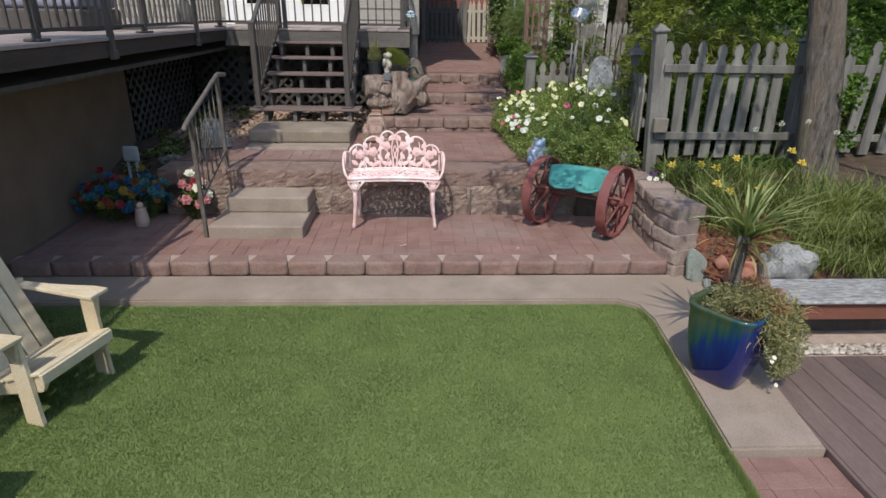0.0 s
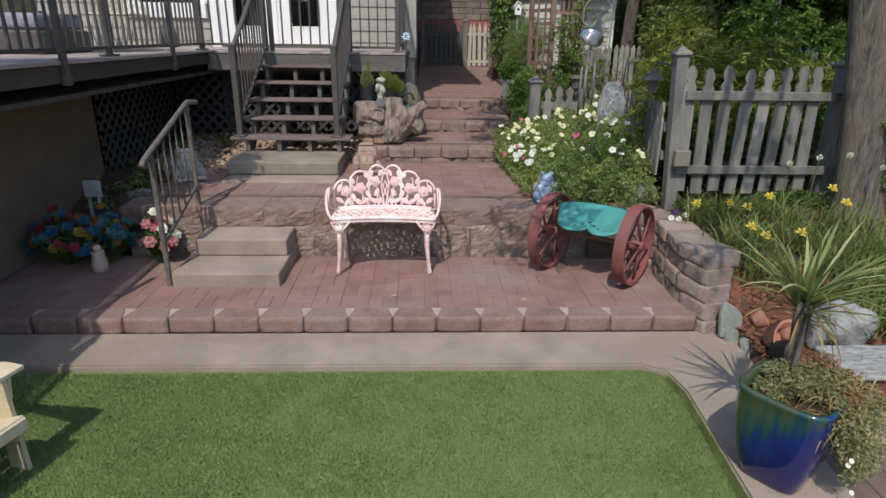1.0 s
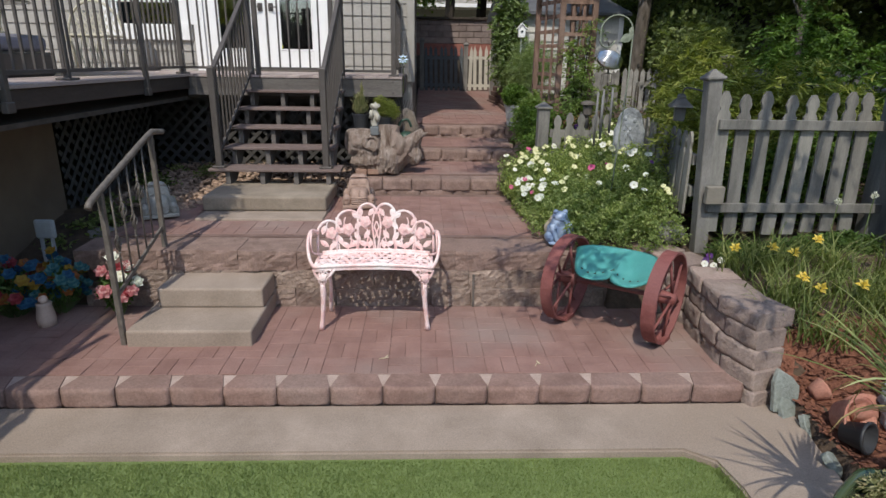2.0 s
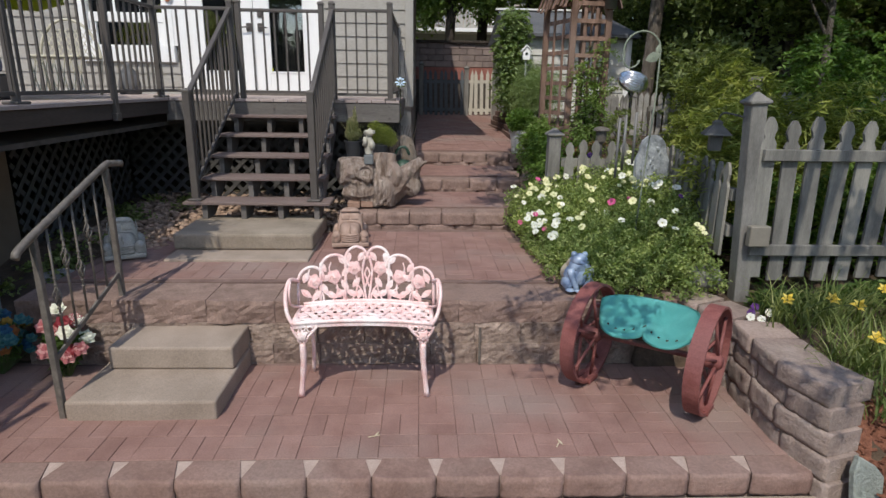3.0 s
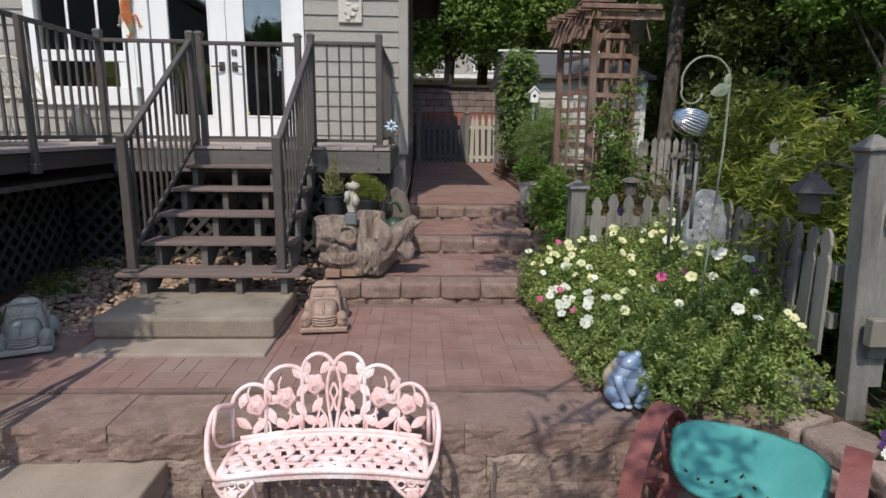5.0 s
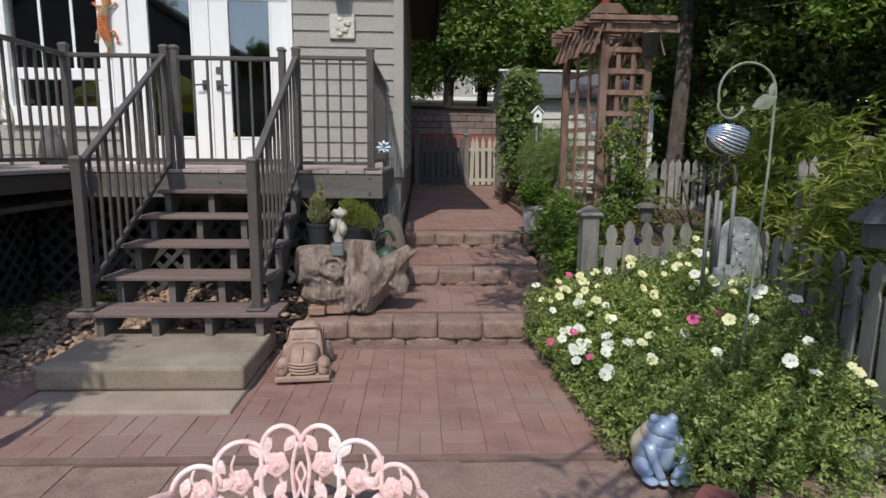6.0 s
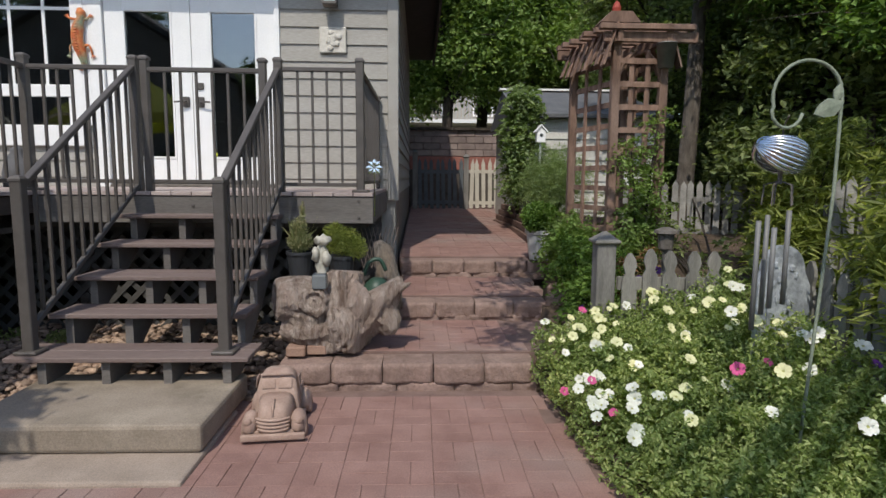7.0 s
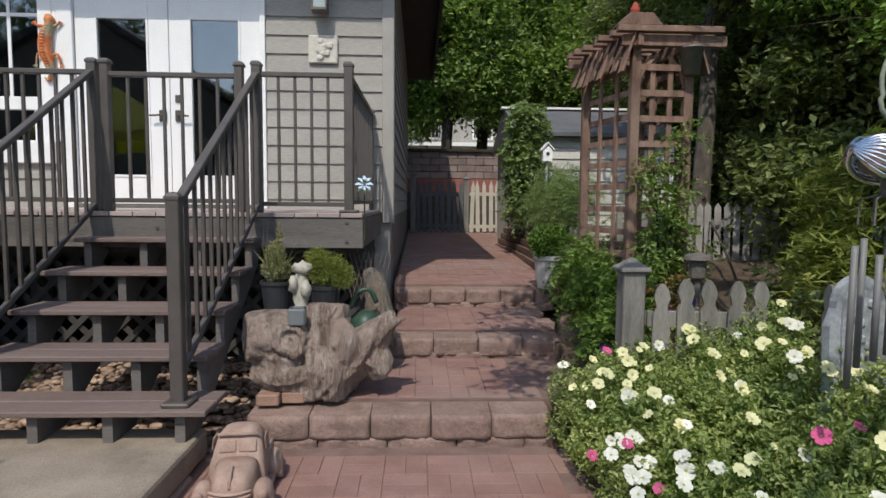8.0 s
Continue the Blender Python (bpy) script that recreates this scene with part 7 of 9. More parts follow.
# white fence by the shed
PK_WHITE = mesh_of(prism(bm_new(), [(-0.035, 0), (0.035, 0), (0.035, 0.78), (0, 0.84), (-0.035, 0.78)], -0.01, 0.01), "picket", surface("old_white_paint", (0.17, 0.165, 0.15), (0.33, 0.32, 0.295), 6, 0.8, 0.3, 80, vary=V))
picket_run("old white picket fence beyond the arbour", (2.6, 11.0), (3.45, 11.2), 0.95, 0.84, 11, 0.07, (0.2, 0.6), PK_WHITE, 0, "white fences")
picket_run("old white picket fence beyond the arbour", (3.5, 11.2), (5.6, 9.8), 0.98, 0.84, 26, 0.07, (0.2, 0.6), PK_WHITE, 0, "white fences")
picket_run("grey picket fence at the back of the garden", (3.2, 7.9), (6.4, 7.4), 1.02, 0.84, 34, 0.07, (0.2, 0.6), PK_WHITE, 0, "white fences")

# gate across the path, brick wall behind
# blue-grey gate, darkened in colour for the house's shade on it
M_GATED = surface("shaded_grey_gate", (0.085, 0.10, 0.11), (0.125, 0.14, 0.15), 6, 0.8, 0.2, 80)
M_GATEW = surface("cream_fence_paint", (0.46, 0.43, 0.36), (0.56, 0.53, 0.45), 6, 0.8, 0.2, 80)
PK_G = mesh_of(prism(bm_new(), [(-0.036, 0), (0.036, 0), (0.036, 0.93), (0, 1.02), (-0.036, 0.93)], -0.01, 0.01), "picket", M_GATED)
PK_C = mesh_of(prism(bm_new(), [(-0.038, 0), (0.038, 0), (0.038, 0.90), (0.02, 0.94), (0, 1.02), (-0.02, 0.94), (-0.038, 0.90)], -0.01, 0.01), "picket", M_GATEW)
picket_run("blue-grey picket gate in the shade, shut", (0.27, 16.0), (1.23, 16.0), 1.215, 1.0, 8, 0.09, (0.12, 0.74), PK_G, 0, "path gate", M_GATED)
picket_run("cream picket fence panel beside the gate", (1.31, 16.0), (2.35, 16.0), 1.225, 1.0, 8, 0.085, (0.10, 0.74), PK_C, 0, "path gate", M_GATEW)
fence_post(1.265, 15.98, 1.15, 2.32, 0.10, "grey gate post by the path gate")
fence_post(0.22, 15.98, 1.15, 2.40, 0.10, "dark gate post by the house wall")
M_FARB = surface("pink_block", (0.20, 0.155, 0.14), (0.30, 0.24, 0.215), 6, 0.9, 0.4, 60, vary=V)
M_REDB = surface("red_brick_band", (0.24, 0.09, 0.07), (0.33, 0.14, 0.11), 8, 0.9, 0.4, 60)
bw = thing("block_wall", (1.5, 17.4, 1.1), "pinkish block wall with a dark coping behind the gate", "wall", kind="structure")
part("core", box(bm_new(), (-0.5, 17.36, 0.9), (6.5, 17.6, 2.86)), M_SAND, bw)
FB = mesh_of(box(bm_new(), (-0.19, 0, 0), (0.19, 0.1, 0.165), 0.008), "block", M_FARB)
for r in range(4):
    x = -0.4 + (0.2 if r % 2 else 0)
    while x < 4.5:
        place("block", FB, bw, x, 17.25 + rnd.uniform(-0.008, 0.008), 2.32 + 0.172 * r * 0.85, 0, 1.0, 0.83)
        x += 0.39
part("red_band", box(bm_new(), (-0.5, 17.24, 2.02), (4.6, 17.35, 2.31)), M_REDB, bw)
# shade showing between the gate pickets is put into this base's colour
part("base", box(bm_new(), (-0.5, 17.26, 0.9), (4.6, 17.355, 2.015)), M_DARK, bw)
part("coping", box(bm_new(), (-0.5, 17.18, 2.89), (6.5, 17.64, 2.95), 0.006), M_BARKD, bw)

# house far behind
fh = thing("far_house", (3, 30, 3), "distant low house with a white balcony rail behind trees", "house")
M_FARW = plain("far_wall", (0.36, 0.36, 0.34), 0.85, 0, 0.1, 0.1)
part("wall", box(bm_new(), (-1.5, 30, 2.0), (7.5, 33, 6.0)), M_FARW, fh)
part("roof", prism(bm_new(), [(-2, 5.95), (8, 5.95), (7.0, 7.2), (-1, 7.2)], 29.5, 33.5), M_SLATE, fh)
for x in (0.4, 2.6, 4.8):
    w = part("window", box(bm_new(), (x, 29.96, 4.5), (x + 0.9, 29.995, 5.5)), M_WHITE, fh)
    # far panes are opaque, coloured like the unlit rooms
    part("pane", box(bm_new(), (x + 0.08, 29.95, 4.58), (x + 0.82, 29.958, 5.42)), M_ROOM, w)
bl = part("balcony", box(bm_new(), (-0.6, 28.6, 4.1), (6.6, 29.99, 4.25)), M_WHITE, fh)
M_FARR = plain("far_tan_rail", (0.40, 0.35, 0.30), 0.8, 0, 0.1, 0.2)
part("rail", box(bm_new(), (-0.6, 28.6, 5.15), (6.6, 28.68, 5.22)), M_FARR, bl)
for k in range(48):
    part("baluster", box(bm_new(), (-0.55 + 0.15 * k, 28.62, 4.25), (-0.51 + 0.15 * k, 28.66, 5.15)), M_FARR, bl)

# house across the lawn, seen in the door glass
nh_ = thing("neighbour_house", (-16, -18, 0), "brown gabled house with a dark overhanging roof across the lawn", "house")
M_BROWNW = surface("brown_siding", (0.10, 0.085, 0.07), (0.15, 0.13, 0.11), 3, 0.85, 0.3, 60)
part("wall", prism(bm_new(), [(-23.3, -0.2), (-8.7, -0.2), (-8.7, 6.3), (-16, 10.9), (-23.3, 6.3)], -22, -14.4), M_BROWNW, nh_)
for sx in (-1, 1):
    part("roof", prism(bm_new(), [(-16, 10.95), (-16 + sx * 8.3, 5.9), (-16 + sx * 8.3, 6.15), (-16, 11.3)], -22.6, -14.0), M_ROOF, nh_)

# ---------- on the deck ----------
M_WICK = surface("pale_wicker", (0.45, 0.42, 0.32), (0.60, 0.57, 0.46), 30, 0.8, 0.5, 120)
wk = thing("wire_chair", (-3.6, 8.7, DZ), "pale woven metal garden chair with an arched back", "chair")
for s in (0,):
    b = bm_new()
    arch = [(-3.72 + 0.33 * math.cos(a), 8.95 + 0.0, 2.10 + 0.42 * math.sin(a)) for a in np.linspace(0, math.pi, 20)]
    tube(b, [(-3.44, 8.95, DZ)] + arch + [(-4.0, 8.95, DZ)], 0.016, 7)
    part("back_frame", b, M_WICK, wk, smooth=True)
    b = bm_new()
    for k in range(9):
        x = -3.94 + 0.055 * k
        tube(b, [(x - 0.1, 8.95, 2.12), (x + 0.1, 8.95, 2.42)], 0.005, 5)
        tube(b, [(x + 0.1, 8.95, 2.12), (x - 0.1, 8.95, 2.42)], 0.005, 5)
    part("back_weave", b, M_WICK, wk, kind="stuff")
    part("seat", box(bm_new(), (-3.92, 8.48, 2.10), (-3.38, 8.96, 2.13), 0.01), M_WICK, wk)
    b = bm_new()
    for k in range(9):
        x = -3.90 + 0.06 * k
        tube(b, [(x, 8.49, DZ + 0.01), (x + 0.06, 8.49, 2.1)], 0.006, 5)
        tube(b, [(x + 0.06, 8.49, DZ + 0.01), (x, 8.49, 2.1)], 0.006, 5)
    part("skirt", b, M_WICK, wk, kind="stuff")
copy_thing(wk, Matrix.Translation((-4.55, 8.2, DZ)) @ Matrix.Rotation(0.7, 4, "Z"))
tb = thing("patio_table", (-4.2, 7.4, DZ), "round glass patio table on a pale woven base", "table")
part("top", lathe(bm_new(), [(0.46, 0), (0.47, 0.01), (0.46, 0.022)], (-4.1, 7.5, DZ + 0.66), 32), plain("table_top", (0.40, 0.40, 0.36), 0.25, 0, 0), tb)
part("base", lathe(bm_new(), [(0.24, 0), (0.16, 0.3), (0.22, 0.66)], (-4.1, 7.5, DZ), 20), M_WICK, tb)
cu = thing("lounge_seat", (-3.66, 6.5, DZ), "low outdoor seat with a lavender grey cushion", "seat")
part("frame", box(bm_new(), (-4.25, 6.1, DZ), (-3.08, 6.9, DZ + 0.20), 0.02), M_METAL, cu)
part("cushion", box(bm_new(), (-4.23, 6.12, DZ + 0.202), (-3.1, 6.88, DZ + 0.34), 0.05, None, 3), surface("lavender_cloth", (0.20, 0.20, 0.26), (0.27, 0.27, 0.33), 10, 0.95, 0.3, 200), cu)
gc = thing("grey_urn", (-3.28, 9.2, DZ), "tall grey covered urn beside the window", "urn")
part("body", lathe(bm_new(), [(0.12, 0), (0.125, 0.12), (0.10, 0.24), (0.05, 0.31), (0.055, 0.325), (0.02, 0.37)], (-3.3, 9.35, DZ), 20), plain("grey_cover", (0.11, 0.11, 0.115), 0.8, 0, 0.15, 0.15), gc, smooth=True)
um = thing("patio_umbrella", (-3.85, 7.0, DZ), "open yellow-green patio umbrella over the deck", "umbrella")
part("pole", tube(bm_new(), [(-3.85, 7.0, DZ), (-3.85, 7.0, 3.5)], 0.022, 10), M_METAL, um)
b = bm_new()
n = 16
ring0 = [b.verts.new((-3.85 + 1.05 * math.cos(k * math.tau / n), 7.0 + 1.05 * math.sin(k * math.tau / n), 2.67 - (0.05 if k % 2 else 0))) for k in range(n)]
ring1 = [b.verts.new((-3.85 + 1.07 * math.cos(k * math.tau / n), 7.0 + 1.07 * math.sin(k * math.tau / n), 2.53 - (0.03 if k % 2 else 0))) for k in range(n)]
top = b.verts.new((-3.85, 7.0, 3.35))
for k in range(n):
    b.faces.new((ring0[k], ring0[(k + 1) % n], top))
    b.faces.new((ring1[k], ring1[(k + 1) % n], ring0[(k + 1) % n], ring0[k]))
bmesh.ops.solidify(b, geom=b.faces[:], thickness=0.004)
part("canopy", b, plain("lime_cloth", (0.42, 0.46, 0.08), 0.9, 0, 0.1, 0.08), um)

# ---------- planting ----------
L_PET = foliage("petunia_leaf", (0.14, 0.192, 0.058), (0.265, 0.342, 0.12), (0.49, 0.54, 0.245), 0.45)
L_GRASS = foliage("strap_leaf", (0.085, 0.12, 0.032), (0.18, 0.23, 0.07), (0.36, 0.38, 0.17), 0.4)
L_DRAC = foliage("striped_strap_leaf", (0.12, 0.16, 0.05), (0.25, 0.30, 0.12), (0.54, 0.57, 0.32), 0.3)
L_SUMAC = foliage("yellow_green_leaf", (0.11, 0.14, 0.03), (0.24, 0.28, 0.06), (0.42, 0.44, 0.13), 0.4)
L_MID = foliage("mid_green_leaf", (0.04, 0.075, 0.016), (0.08, 0.14, 0.034), (0.15, 0.23, 0.07), 0.35)
L_BRIGHT = foliage("bright_green_leaf", (0.06, 0.115, 0.018), (0.115, 0.20, 0.036), (0.20, 0.31, 0.075), 0.4)
L_DARK = foliage("dark_tree_leaf", (0.11, 0.14, 0.055), (0.19, 0.235, 0.09), (0.33, 0.39, 0.17), 0.5)
L_SUN = foliage("sunlit_leaf", (0.12, 0.19, 0.045), (0.20, 0.29, 0.08), (0.31, 0.41, 0.14), 0.45)
L_FEATH = foliage("feathery_leaf", (0.13, 0.19, 0.075), (0.23, 0.31, 0.13), (0.36, 0.44, 0.23), 0.45)
L_SAGE = foliage("sage_leaf", (0.14, 0.16, 0.07), (0.26, 0.28, 0.14), (0.45, 0.40, 0.26), 0.35)
M_STEM = plain("green_stem", (0.09, 0.12, 0.04), 0.7, 0, 0.1)


def petal_mat(name, c, edge):
    mat = foliage(name, tuple(v * 0.85 for v in c), c, edge, 0.25, 0.6)
    return mat


P_WHITE = petal_mat("white_petal", (0.78, 0.77, 0.72), (0.82, 0.82, 0.80))
P_CREAM = petal_mat("cream_petal", (0.70, 0.68, 0.34), (0.78, 0.77, 0.52))
P_PINK = petal_mat("magenta_petal", (0.55, 0.04, 0.20), (0.62, 0.12, 0.30))
P_PURPLE = petal_mat("purple_petal", (0.055, 0.015, 0.10), (0.10, 0.03, 0.20))
P_YELLOW = petal_mat("yellow_petal", (0.74, 0.54, 0.08), (0.80, 0.66, 0.20))


M_THROAT = foliage("flower_throat", (0.30, 0.34, 0.10), (0.42, 0.45, 0.16), (0.5, 0.5, 0.22), 0.3)


def trumpet(r, material, lobes=5, depth=0.5):
    """A ruffled trumpet flower opening towards +z, notched between its lobes."""
    bm = bm_new()
    n = lobes * 6
    c = bm.verts.new((0, 0, -r * depth))
    prev = None
    for rr, z in ((0.16, -0.30 * depth), (0.55, -0.06), (1.0, 0.04)):
        ring = []
        for k in range(n):
            a = k * math.tau / n
            w = 1 - (0.20 * max(0, math.cos(lobes * a)) ** 4 if rr > 0.9 else 0)
            ring.append(bm.verts.new((rr * r * w * math.cos(a), rr * r * w * math.sin(a), r * (z + (0.13 * math.sin(lobes * 2 * a + 1) if rr > 0.9 else 0)))))
        for k in range(n):
            f = bm.faces.new((c, ring[k], ring[(k + 1) % n]) if prev is None else (prev[k], ring[k], ring[(k + 1) % n], prev[(k + 1) % n]))
            f.material_index = 1 if prev is None else 0
        prev = ring
    me = mesh_of(bm, "flower", material, True)
    me.materials.append(M_THROAT)
    return me


def put_flower(me, parent, p, up, size=1.0, spin=0.0, label=""):
    ob = new("flower", me)
    ob.parent = parent
    ob.location = Vector(p) - origin(parent)
    ob.rotation_mode = "QUATERNION"
    ob.rotation_quaternion = Vector(up).normalized().to_track_quat("Z", "Y")
    ob.scale = (size, size, size)
    return tagged(ob, label)


# petunias along the terrace
pet = thing("petunia_bed", (1.7, 6.3, 0.58), "dense petunia planting with white, cream and magenta flowers", "flowers")
mounds = []
for y in np.arange(5.45, 7.4, 0.16):
    x = bed_edge(max(y, 5.7)) + (0.10 if y > 5.62 else 0.34)
    while x < (2.2 if y > 5.62 else 2.06):
        edge = min(1, (x - bed_edge(max(y, 5.7))) / 0.35) * (1 if y > 5.6 else 0.7)
        far_side = min(1, max(0, (x - 1.45) / 0.6)) * min(1, max(0, (y - 5.5) / 0.4))
        mounds.append((x + rng.uniform(-0.05, 0.05), y + rng.uniform(-0.05, 0.05), max(0.58, bed_z(x, y)) + 0.02 + 0.10 * edge + 0.13 * far_side, 0.17, 0.16, 0.11 + 0.10 * edge + 0.10 * far_side + rng.uniform(-0.03, 0.06)))
        x += 0.18
tuft, tdir = in_blobs(mounds, 14500, 0.22)
pick = np.repeat(np.arange(len(tuft)), 7)
pts, out = tuft[pick] + rng.normal(size=(len(pick), 3)) * 0.014, unit(tdir[pick] * 0.7 + rng.normal(size=(len(pick), 3)) * 0.6)
keep = (pts[:, 2] > 0.585) & (pts[:, 0] > np.array([bed_edge(max(v, 5.7)) for v in pts[:, 1]]) - 0.05)
part("foliage", leaves("foliage", pts[keep], 0.027, 0.0145, L_PET, 0.6, out[keep]), L_PET, pet, kind="stuff")


def mound_top(x, y):
    z = 0.6
    for mx, my, mz, rx, ry, rz in mounds:
        d = ((x - mx) / rx) ** 2 + ((y - my) / ry) ** 2
        if d < 1:
            z = max(z, mz + rz * math.sqrt(1 - d))
    return z


F_W, F_C, F_M, F_P = (trumpet(0.033, m) for m in (P_WHITE, P_CREAM, P_PINK, P_PURPLE))
fr_ = random.Random(21)
made = 0
while made < 104:
    y = fr_.uniform(5.5, 7.3)
    e = bed_edge(max(y, 5.7))
    kind = fr_.random()
    if kind < 0.20:
        y = fr_.gauss(6.45, 0.16)
        x = e + abs(fr_.gauss(0.03, 0.09))
        me = fr_.choice((F_W,) * 9 + (F_M,))
    elif kind < 0.45:
        y = fr_.gauss(7.1, 0.16)
        x = e + abs(fr_.gauss(0.15, 0.20))
        me = fr_.choice((F_C, F_C, F_C, F_C, F_W))
    elif kind < 0.62:
        x, y = fr_.gauss(1.98, 0.10), fr_.uniform(5.6, 7.0)
        me = fr_.choice((F_C, F_C, F_C, F_W))
    else:
        x = fr_.uniform(e + 0.1, 2.1)
        y = y if y > 5.9 or fr_.random() < 0.4 else fr_.uniform(5.9, 7.2)
        me = fr_.choice((F_W, F_W, F_C, F_C, F_W, F_C, F_W, F_W, F_W, F_W, F_C, F_C, F_C, F_C, F_W, F_M, F_P, F_C))
    if x > 2.14 or y < 5.45 or y > 7.38:
        continue
    z = mound_top(x, y)
    if z < 0.62:
        continue
    put_flower(me, pet, (x, y, z + 0.010), (fr_.uniform(-0.7, 0.4), fr_.uniform(-1.0, -0.2), fr_.uniform(0.3, 1.1)), fr_.uniform(0.55, 1.05))
    made += 1
b = bm_new()
blob(b, (2.12, 5.56, 0.66), (0.11, 0.09, 0.09), 0.25, 2, 3, 4)
M_ROCK = surface("grey_rock", (0.17, 0.165, 0.15), (0.34, 0.33, 0.31), 9, 0.9, 0.8, 60, dist=0.02)
solid("rock", b, M_ROCK, "grey rock beside the gate post", "rock", "garden rocks", smooth=True)


# day lilies and ornamental grasses
def clump(label, x, y, n, length, width, mat, spread=0.09, droop=0.9, lean=0.8, name="day_lily"):
    z = bed_z(x, y)
    t = thing(name, (x, y, z), label, "plant", "strap-leaved clumps")
    roots = [(x + rng.normal() * spread, y + rng.normal() * spread, z - 0.01) for _ in range(n)]
    part("leaves", blades("leaves", roots, length, width, mat, lean, droop), mat, t, kind="stuff")
    return t, z


def lily(t, p, r=0.05):
    st = bm_new()
    base = origin(t)
    tube(st, curve([base, base.lerp(Vector(p), 0.5) + Vector((0, 0, 0.06)), p], 6), 0.003, 5)
    part("stalk", st, M_STEM, t)
    fl = bm_new()
    for k in range(6):
        a = k * math.tau / 6
        rr = r * (1.0 if k % 2 else 0.85)
        u = Vector((math.cos(a), math.sin(a), 0))
        s = Vector((-math.sin(a), math.cos(a), 0))
        pts = [Vector((0, 0, -0.02)), u * rr * 0.45 - s * rr * 0.24 + Z * 0.012, u * rr + Z * 0.005 * k, u * rr * 0.45 + s * rr * 0.24 + Z * 0.012]
        m = Vector((fr_.uniform(-0.4, 0), -0.7, 0.8)).to_track_quat("Z", "Y").to_matrix()
        fl.faces.new([fl.verts.new(Vector(p) + m @ q) for q in pts])
    part("flower", fl, P_YELLOW, t, "open yellow lily flower")


lil = []
for x, y, n, ln in ((2.42, 5.02, 80, 0.40), (2.75, 5.08, 80, 0.40), (3.05, 4.95, 70, 0.40), (2.58, 4.62, 80, 0.42), (2.95, 4.55, 80, 0.40), (3.35, 4.75, 70, 0.42), (2.42, 4.55, 60, 0.34), (2.66, 4.30, 60, 0.30), (2.50, 4.38, 40, 0.24)):
    t, z = clump("day lily clump of arching green leaves with yellow flowers", x, y, int(n * 1.5), ln * 0.86, 0.010, L_GRASS)
    lil.append((t, x, y, z))
for i, dx, dy, h in ((0, -0.10, -0.05, 0.20), (0, 0.13, -0.10, 0.22), (0, 0.25, -0.15, 0.20), (1, 0.14, -0.1, 0.26), (3, -0.05, -0.08, 0.20), (3, 0.02, -0.16, 0.16), (4, -0.12, -0.12, 0.18), (5, -0.1, -0.12, 0.30), (2, 0.25, -0.08, 0.34)):
    t, x, y, z = lil[i]
    lily(t, (x + dx, y + dy, z + h))
for x, y, n, ln in ((3.05, 4.05, 320, 0.36), (3.35, 4.3, 320, 0.38), (2.92, 3.80, 200, 0.26), (3.45, 3.9, 320, 0.36), (3.8, 4.15, 280, 0.36), (3.2, 3.68, 240, 0.28), (3.6, 3.68, 240, 0.30), (4.1, 3.8, 260, 0.34), (3.05, 4.4, 200, 0.34), (4.2, 4.4, 220, 0.4), (3.7, 4.5, 220, 0.38)):
    clump("mound of fine green ornamental grass", x, y, n, ln, 0.008, L_GRASS, 0.10, 1.0, 1.0, "ornamental_grass")
for x, y in ((2.14, 5.16), (2.20, 5.10), (2.26, 5.17), (2.22, 5.02), (2.30, 5.08), (2.17, 5.05)):
    t = thing("pansy", (x, y, bed_z(x, y)), "small violet and white pansy by the wall", "flower", "pansies")
    z = bed_z(x, y) + 0.05
    put_flower(F_P if (x * 50) % 3 > 1 else F_W, t, (x, y, z + 0.02), (-0.3, -0.8, 0.6), 0.75)
    part("stalk", tube(bm_new(), [(x, y, z - 0.06), (x, y, z + 0.01)], 0.003, 5), M_STEM, t)
# low leaves along the foot of the gate
pts, out = in_blobs([(x, 5.3 + rng.uniform(-0.05, 0.05), bed_z(x, 5.3) + 0.04, 0.14, 0.1, 0.10) for x in np.arange(2.4, 3.6, 0.16)], 3600, 0.5)
gcov = thing("ground_cover", (3.0, 5.3, 0.56), "low dusty blue-green foliage along the fence", "plant")
part("foliage", leaves("foliage", pts, 0.045, 0.02, L_MID, 0.3, out), L_MID, gcov, kind="stuff")
# white seed heads on thin stalks by the tree
for x, y, h in ((3.25, 5.05, 0.52), (3.45, 5.0, 0.55), (3.62, 4.85, 0.50), (3.12, 5.2, 0.42), (4.1, 4.7, 0.5)):
    z = bed_z(x, y)
    t = thing("allium", (x, y, z), "thin stalk with a pale round flower head", "flower", "alliums")
    part("stalk", tube(bm_new(), [(x, y, z), (x + 0.02, y, z + h)], 0.004, 5), M_STEM, t)
    pp_, oo = in_blobs([(x + 0.02, y, z + h, 0.024, 0.024, 0.022)], 60, 0.2)
    part("head", leaves("head", pp_, 0.016, 0.008, P_WHITE, 0.2, oo), P_WHITE, t)

# red mulch, rocks and shards between wall end and seat wall
sheet("mulch", np.linspace(2.32, 2.95, 14).tolist(), np.linspace(3.52, 4.4, 18).tolist(), lambda x, y: bed_z(x, y) + 0.012 + 0.01 * noise.noise(Vector((x * 22, y * 22, 5))), M_MULCH, "red-brown bark mulch", "mulch")
mv, mf = [], []
